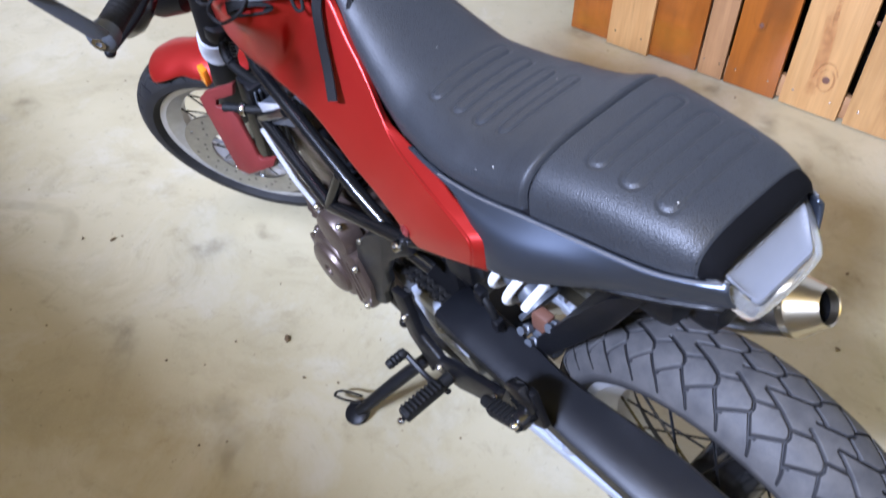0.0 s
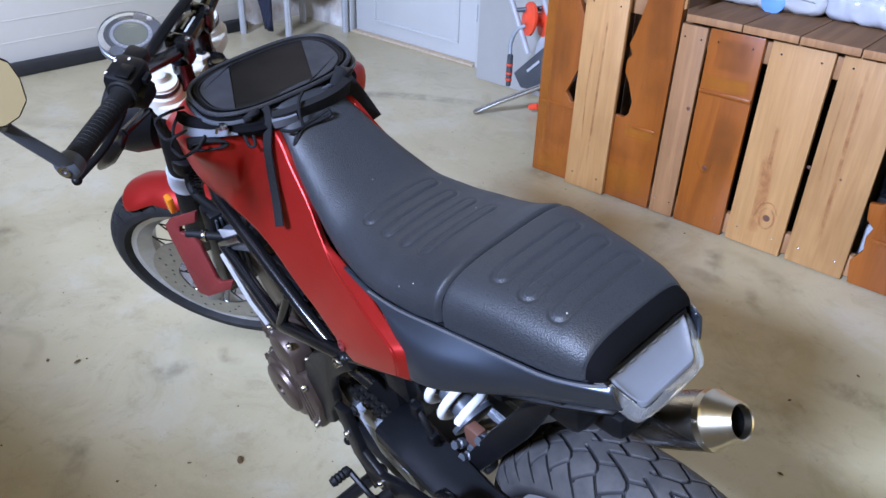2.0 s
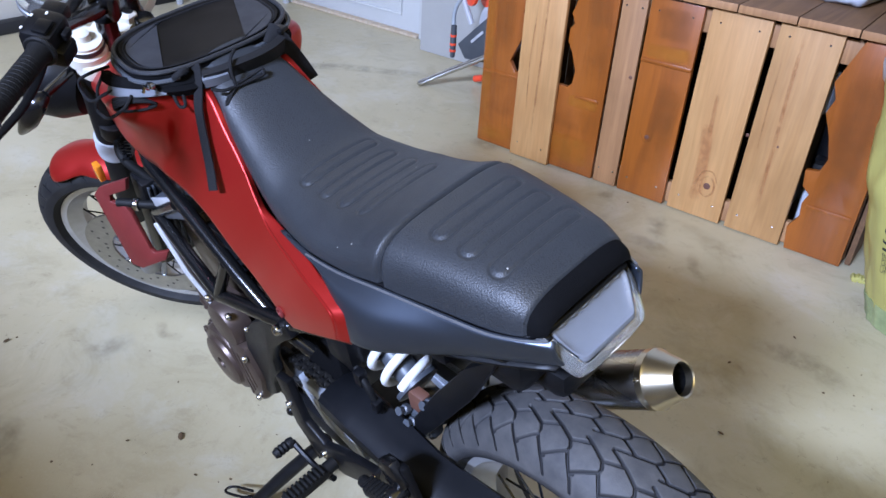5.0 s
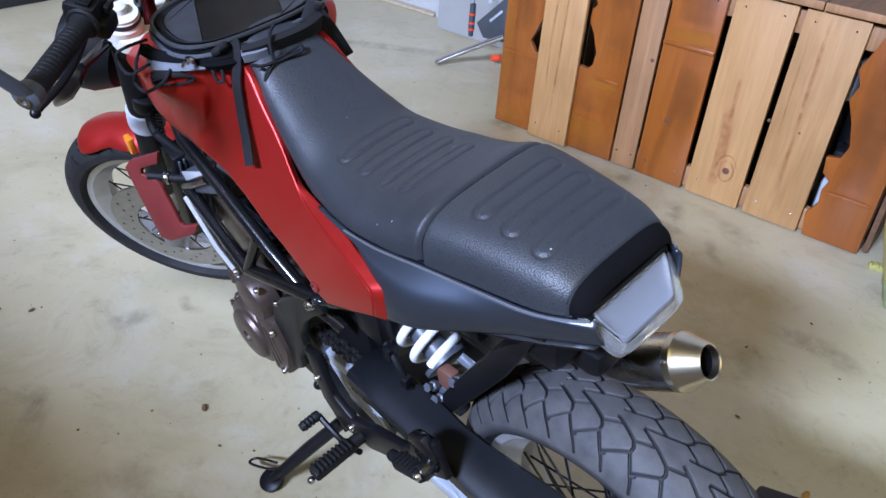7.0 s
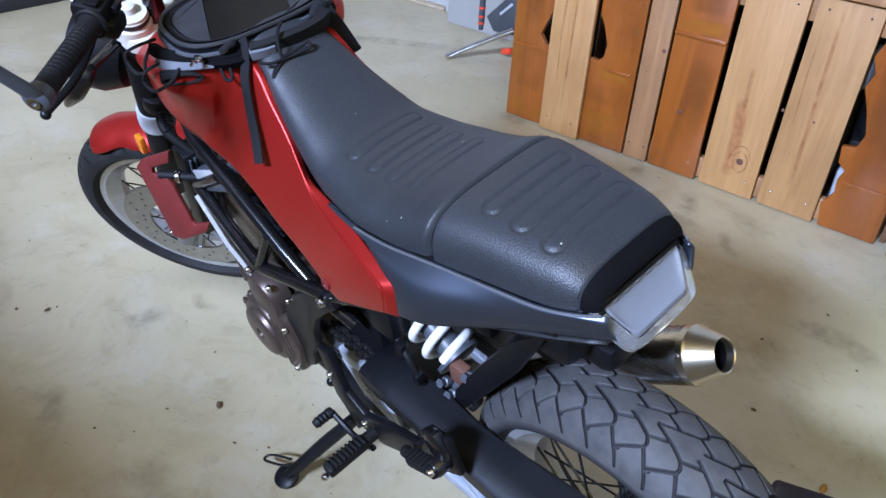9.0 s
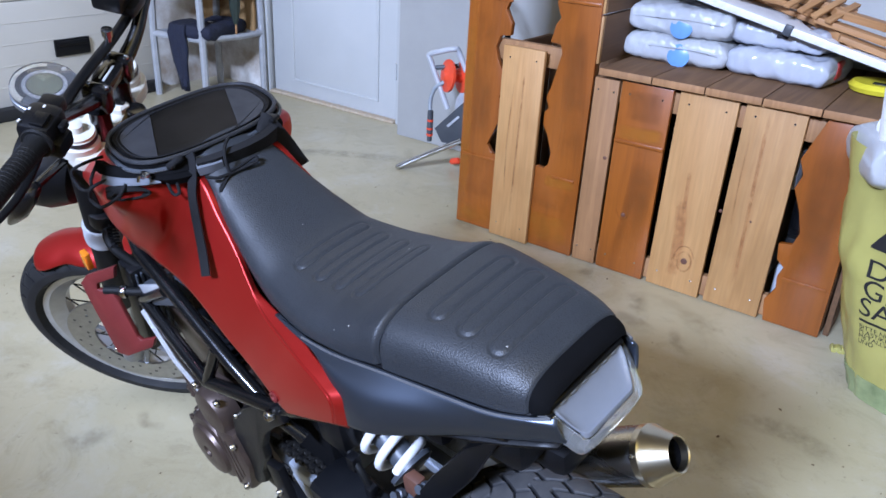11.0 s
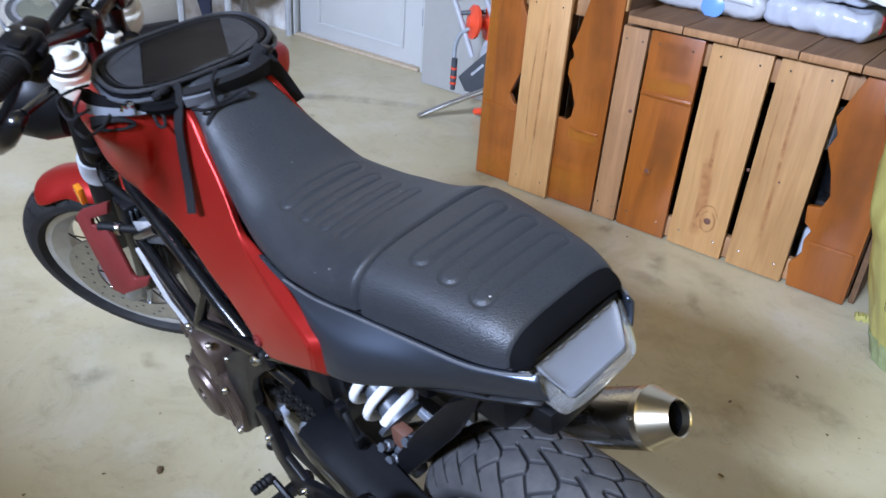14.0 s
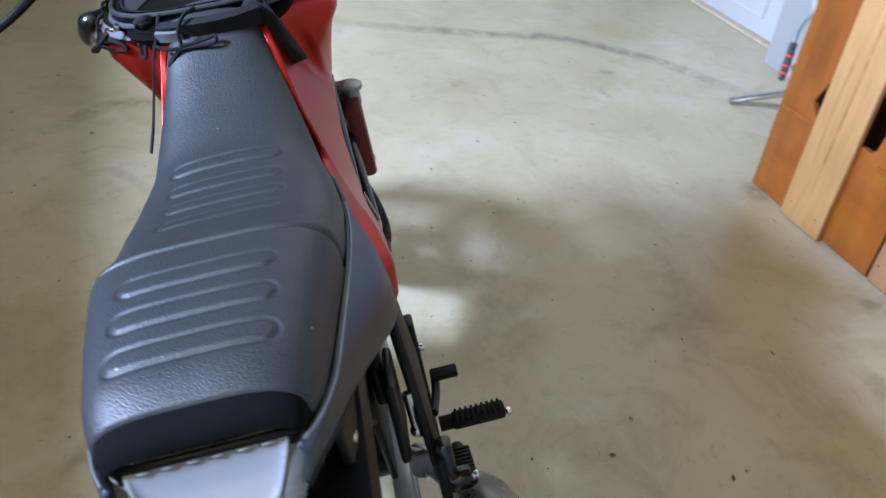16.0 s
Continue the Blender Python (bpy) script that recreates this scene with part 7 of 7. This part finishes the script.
part("sack_base", Shape().rings(rows), M["green_film"], sack, "crumpled greenish base")
rows = [[(p[0] * k, p[1] * k, 0.66 + 0.03 * (1 - k)) for p in rows[-1]] for k in (1.0, 0.6, 0.2)]
part("sack_fill", Shape().rings(rows), M["bagfilm"], sack)
foam = thing("packing_foam", "white packing film and foam sticking out of the sack", "packaging", Matrix.Translation((SX + 0.115, SY + 0.01, 0.64)))
part("foam_block", Shape().box((0.03, 0.05, 0.14), (0.23, 0.05, 0.28), 0.018, Matrix.Rotation(radians(48), 3, "Z") @ Matrix.Rotation(radians(10), 3, "Y")), M["spring"], foam)
part("crumpled_film", pillow((0.03, 0.08, 0.01), (0.34, 0.28, 0.13), 0.4, M["bagfilm"], seed=21), M["bagfilm"], foam)
part("foam_ring", Shape().lathe([(0.028, 0), (0.032, 0.004), (0.026, 0.006), (0.022, 0.002)], (0.10, 0.075, 0.14), (0.3, 1, 0.2), 20), M["spring"], foam)


def print_on_sack(name, text, size, a0, t0, mat, label=""):
    """Letters laid round the sack, starting at the angle a0, at the height t0."""
    cu = bpy.data.curves.new("print", "FONT")
    cu.body, cu.size = text, size
    cu.fill_mode = "BOTH"
    tmp = bpy.data.objects.new("print", cu)
    me = bpy.data.meshes.new_from_object(tmp)
    bpy.data.objects.remove(tmp)
    bm = bmesh.new()
    bm.from_mesh(me)
    bmesh.ops.triangulate(bm, faces=bm.faces[:])
    for _ in range(2):
        bmesh.ops.subdivide_edges(bm, edges=[e for e in bm.edges if e.calc_length() > 0.012], cuts=1)
    for v in bm.verts:
        v.co = V(sack_point(a0 + v.co.x / 0.205, t0 + v.co.y / SH, 0.0025))
    bm.to_mesh(me)
    bm.free()
    me.materials.clear()
    me.materials.append(mat)
    ob = new(name, me)
    ob.parent = sack
    return tagged(ob, label)


def bar_on_sack(a0, width, t0, height):
    rows = [[sack_point(a0 + width * i / 12 / 0.205, t0 + h / SH, 0.0025) for h in (0, height)] for i in range(13)]
    part("print_bar", Shape().rings(rows, closed=False, cap=False), M["black_print"], sack)


AT = radians(53)
for k in range(3):
    # plain dark wedges in place of the maker's mark
    rows = [[sack_point(AT - 0.06 + 0.33 * k + 0.058 * i / 10 / 0.205, 0.668 + h / SH, 0.0025) for h in (0, 0.006 + 0.052 * (1 - abs(2 * i / 10 - 1)))] for i in range(11)]
    part("print_mark", Shape().rings(rows, closed=False, cap=False), M["black_print"], sack, "plain dark printed mark")
print_on_sack("print_line", "Altstoff", 0.022, AT + 0.14, 0.636, M["black_print"])
for text, t0 in (("DER", 0.553), ("GELBE", 0.474), ("SACK", 0.397)):
    print_on_sack("print_line", text, 0.076, AT - 0.07, t0, M["black_print"], "black printed words")
bar_on_sack(AT - 0.05, 0.075, 0.368, 0.008)
for k, text in enumerate(("BITTE NUR", "PLASTIKFLA", "METALLVER", "UND")):
    print_on_sack("print_line", text, 0.019, AT - 0.05, 0.337 - 0.0215 * k, M["black_print"])

# ---- hose trolley by the door ----
cart = thing("hose_trolley", "grey hose trolley with an orange reel", "hose trolley", Matrix())
part("handle_frame", Shape().tube([(2.03, -2.90, 0.30), (2.135, -2.90, 0.50), (2.150, -2.90, 0.535), (2.10, -2.91, 0.555), (2.03, -2.93, 0.575), (2.01, -2.95, 0.55), (1.90, -2.96, 0.33)], 0.013, 12, 4), M["grey_plastic"], cart, "light grey tubular handle")
part("handle_grip", Shape().tube([(2.115, -2.905, 0.48), (2.01, -2.95, 0.50)], 0.011, 10), M["dark_plastic"], cart)
reel = part("reel", Shape().lathe([(0.03, -0.05), (0.075, -0.048), (0.075, -0.036), (0.03, -0.03), (0.03, 0.02), (0.075, 0.028), (0.075, 0.04), (0.035, 0.045), (0.02, 0.06)], (2.02, -2.93, 0.452), (0.5, 0.8, 0.1), 30), M["orange_plastic"], cart, "orange red plastic reel")
part("side_plate", Shape().prism([(2.075, -2.86, 0.205), (1.92, -2.86, 0.36), (1.80, -2.86, 0.42), (1.80, -2.86, 0.16), (2.03, -2.86, 0.145)], (0, -1, 0), 0.02, 0.006), M["dark_plastic"], cart, "dark grey side plate")
part("plate_mark", Shape().box((1.965, -2.857, 0.262), (0.085, 0.004, 0.012), 0.001, Matrix.Rotation(radians(44), 3, "Y")), M["grey_plastic"], cart, "pale lettering bar")
part("drum", Shape().lathe([(0.10, -0.10), (0.12, -0.09), (0.12, 0.05), (0.10, 0.06)], (1.90, -2.99, 0.30), (0.1, 1, 0), 32), M["grey_plastic"], cart)
part("foot_tube", Shape().tube([(1.90, -2.84, 0.19), (2.08, -2.79, 0.085), (2.185, -2.745, 0.018), (2.195, -2.755, 0.014), (2.17, -2.79, 0.030), (1.98, -2.90, 0.14)], 0.012, 10, 4), M["chrome"], cart, "chrome plated foot tube")
part("hose_end", Shape().tube([(2.02, -2.92, 0.44), (2.09, -2.89, 0.40), (2.115, -2.88, 0.34), (2.11, -2.87, 0.285)], 0.010, 10, 5), M["hose"], cart, "grey hose end")
part("nozzle", Shape().lathe([(0.008, 0.15), (0.014, 0.145), (0.015, 0.05), (0.012, 0.03), (0.012, 0.0), (0.008, -0.004)], (2.108, -2.872, 0.135), (0, 0, 1), 16), M["dark_plastic"], cart, "black and orange nozzle")
for z in (0.195, 0.235, 0.165):
    part("nozzle_band", Shape().lathe([(0.0158, -0.005), (0.0162, 0.0), (0.0158, 0.005)], (2.108, -2.872, z), (0, 0, 1), 16), M["orange_plastic"], cart)
part("tap_end", Shape().lathe([(0.016, 0), (0.016, 0.05), (0.010, 0.06)], (2.02, -2.95, 0.03), (-0.9, 0.3, 0.35), 14), M["orange_plastic"], cart, "orange red coupling on the floor")

# ---- things behind the boards ----
rod = thing("black_rod", "black metal rod leaning on the wall", "rod", Matrix())
part("rod_tube", Shape().tube([(1.215, -2.72, 0.70), (1.40, -2.98, 1.10), (1.52, -3.12, 1.45)], 0.013, 10), M["black"], rod)
part("rod_foot", Shape().box((1.222, -2.73, 0.72), (0.02, 0.03, 0.10), 0.004, Matrix.Rotation(radians(-25), 3, "Y")), M["black"], rod)
hook = thing("garden_tool", "black curved tool leaning on the wall", "garden tool", Matrix())
part("handle_bow", Shape().tube([(1.66, -2.90, 0.0), (1.70, -2.88, 0.60), (1.78, -2.80, 0.88), (1.86, -2.82, 0.95), (1.88, -2.85, 1.10), (1.86, -3.0, 1.4), (1.86, -3.165, 1.6)], 0.012, 10, 5), M["black"], hook)
cloth = thing("grey_glove", "small grey glove hanging on the wall", "glove", Matrix.Translation((2.20, -3.165, 1.02)))
part("glove_palm", Shape().box((0, 0, 0.03), (0.06, 0.02, 0.08), 0.01), M["grey_web"], cloth)
part("glove_fingers", Shape().tube([(-0.015, 0, 0.0), (-0.015, 0, -0.04)], 0.008, 8).tube([(0.012, 0, 0.0), (0.014, 0, -0.03)], 0.008, 8), M["grey_web"], cloth)

# ---- metal stool in the corner with cloth and umbrella ----
stool = thing("metal_stool", "grey painted metal stool with a lower shelf", "stool", Matrix())
LA, LB, LC, LD = (4.09, -2.785), (3.74, -2.860), (3.705, -3.28), (4.05, -3.22)
for x, y in (LA, LB, LC, LD):
    part("stool_leg", Shape().tube([(x, y, 0.0), (x, y, 0.35), (x + (0.02 if x < 3.9 else -0.02), y - 0.01, 0.78)], 0.021, 8), M["stool_metal"], stool)
for z in (0.365, 0.62):
    for (p, q) in ((LA, LB), (LB, LC), (LC, LD), (LD, LA)):
        m2 = ((p[0] + q[0]) / 2 - (0.03 if p is LB else 0), (p[1] + q[1]) / 2, z)
        part("stool_rail", Shape().tube([(*p, z), m2, (*q, z)], 0.016, 8, 5, flat=1.3), M["stool_metal"], stool)
part("lower_shelf", Shape().prism([(*LA, 0.345), (*LB, 0.345), (*LC, 0.345), (*LD, 0.345)], (0, 0, 1), 0.012, 0.002), M["stool_metal"], stool)
part("stool_seat", Shape().prism([(4.08, -2.80, 0.64), (3.75, -2.87, 0.64), (3.72, -3.27, 0.64), (4.04, -3.21, 0.64)], (0, 0, 1), 0.03, 0.006), M["brown"], stool, "brown stool seat")
osb = thing("chipboard_piece", "orange brown chipboard standing on the shelf", "board", Matrix.Translation((3.90, -3.262, 0.372)))
part("chipboard", Shape().box((0.09, 0, 0.12), (0.50, 0.018, 0.24), 0.001), M["osb"], osb)
trousers = thing("folded_cloth", "navy blue cloth thrown over the stool shelf", "cloth", Matrix())
rows = []
for i in range(15):
    t = i / 14
    rows.append([(3.82 + 0.17 * (1 - 0.95 * max(0, t - 0.3)) * (1 - j / 8) + 0.012 * noise.noise(V((j * 0.6, t * 4, 1))), -2.99 + 0.18 * min(1, t * 2.6) + 0.014 * noise.noise(V((j * 0.8, t * 5, 4))), 0.425 - (0.36 * max(0, t - 0.36) / 0.64) + 0.014 * noise.noise(V((j * 0.7, t * 4, 7)))) for j in range(9)])
part("hanging_leg", Shape().rings(rows, closed=False, cap=False), M["navy"], trousers, thick=0.018)
part("folded_leg", pillow((0, 0, 0), (0.42, 0.22, 0.09), 1.9, M["navy"], seed=31), M["navy"], trousers).matrix_local = Matrix.Translation((3.84, -3.03, 0.36))
part("cloth_tag", Shape().box((3.79, -2.965, 0.452), (0.025, 0.02, 0.002), 0.0005), M["spring"], trousers)
umb = thing("folded_umbrella", "dark green folded umbrella standing on the shelf", "umbrella", Matrix.Translation((3.725, -3.10, 0.372)))
part("umbrella_cloth", Shape().tube([(0, 0, 0.06), (0, 0, 0.14), (0.01, -0.01, 0.34), (0.015, -0.015, 0.5)], [0.012, 0.03, 0.042, 0.03], 9), M["umbrella"], umb)
part("umbrella_tip", Shape().tube([(0, 0, 0.0), (0, 0, 0.07)], 0.006, 8), M["scrap"], umb)

# ---- litter on the floor ----
def litter(name, x, y, label, mat, size, seed):
    t = thing(name, label, "leaf", Matrix.Translation((x, y, 0.001)) @ pose(0, 0, 0, 0, 0, seed * 47))
    random.seed(seed)
    rows = []
    for i in range(7):
        u = -1 + 2 * i / 6
        w = size * 0.42 * (1 - u * u) ** 0.7 + 0.0006
        rows.append([(u * size, w * v + random.uniform(-0.1, 0.1) * size * 0.4, 0.002 + 0.14 * size * (abs(v) * 0.6 + random.random() * 0.6)) for v in (-1, 0, 1)])
    part("leaf_blade", Shape().rings(rows, closed=False, cap=False), mat, t, thick=0.0006)


for k, (x, y, s) in enumerate(((1.144, -0.632, 0.020), (1.03, -0.585, 0.007), (1.22, -0.55, 0.006), (1.74, -0.55, 0.016), (1.80, -0.50, 0.010), (1.60, -1.28, 0.007), (2.07, -1.60, 0.010), (1.70, -1.50, 0.007), (1.92, -1.38, 0.008),
                               (0.80, -1.49, 0.008), (0.72, -1.40, 0.012), (0.52, -1.44, 0.010), (0.60, -1.62, 0.012), (0.45, -1.30, 0.009), (0.30, -1.72, 0.011), (0.36, -1.55, 0.009), (0.22, -1.45, 0.012), (2.35, -0.35, 0.014), (2.05, -0.20, 0.010), (1.0, -1.75, 0.008), (0.9, -1.95, 0.010), (1.38, -1.9, 0.008), (0.62, -0.35, 0.008), (0.20, -1.95, 0.010))):
    litter("dry_leaf", x, y, "small dry brown leaf crumb on the floor", M["leaf"], s * 0.6, k + 3)
litter("orange_leaf", 0.02, -1.32, "small orange leaf on the floor", M["leaf_orange"], 0.016, 90)
scrap = thing("sack_scrap", "torn yellow scrap of film on the floor", "scrap", Matrix.Translation((0.135, -2.395, 0.0)))
part("film_scrap", pillow((0, 0, 0), (0.05, 0.03, 0.022), 0.3, M["yellow_film"], seed=3), M["yellow_film"], scrap)
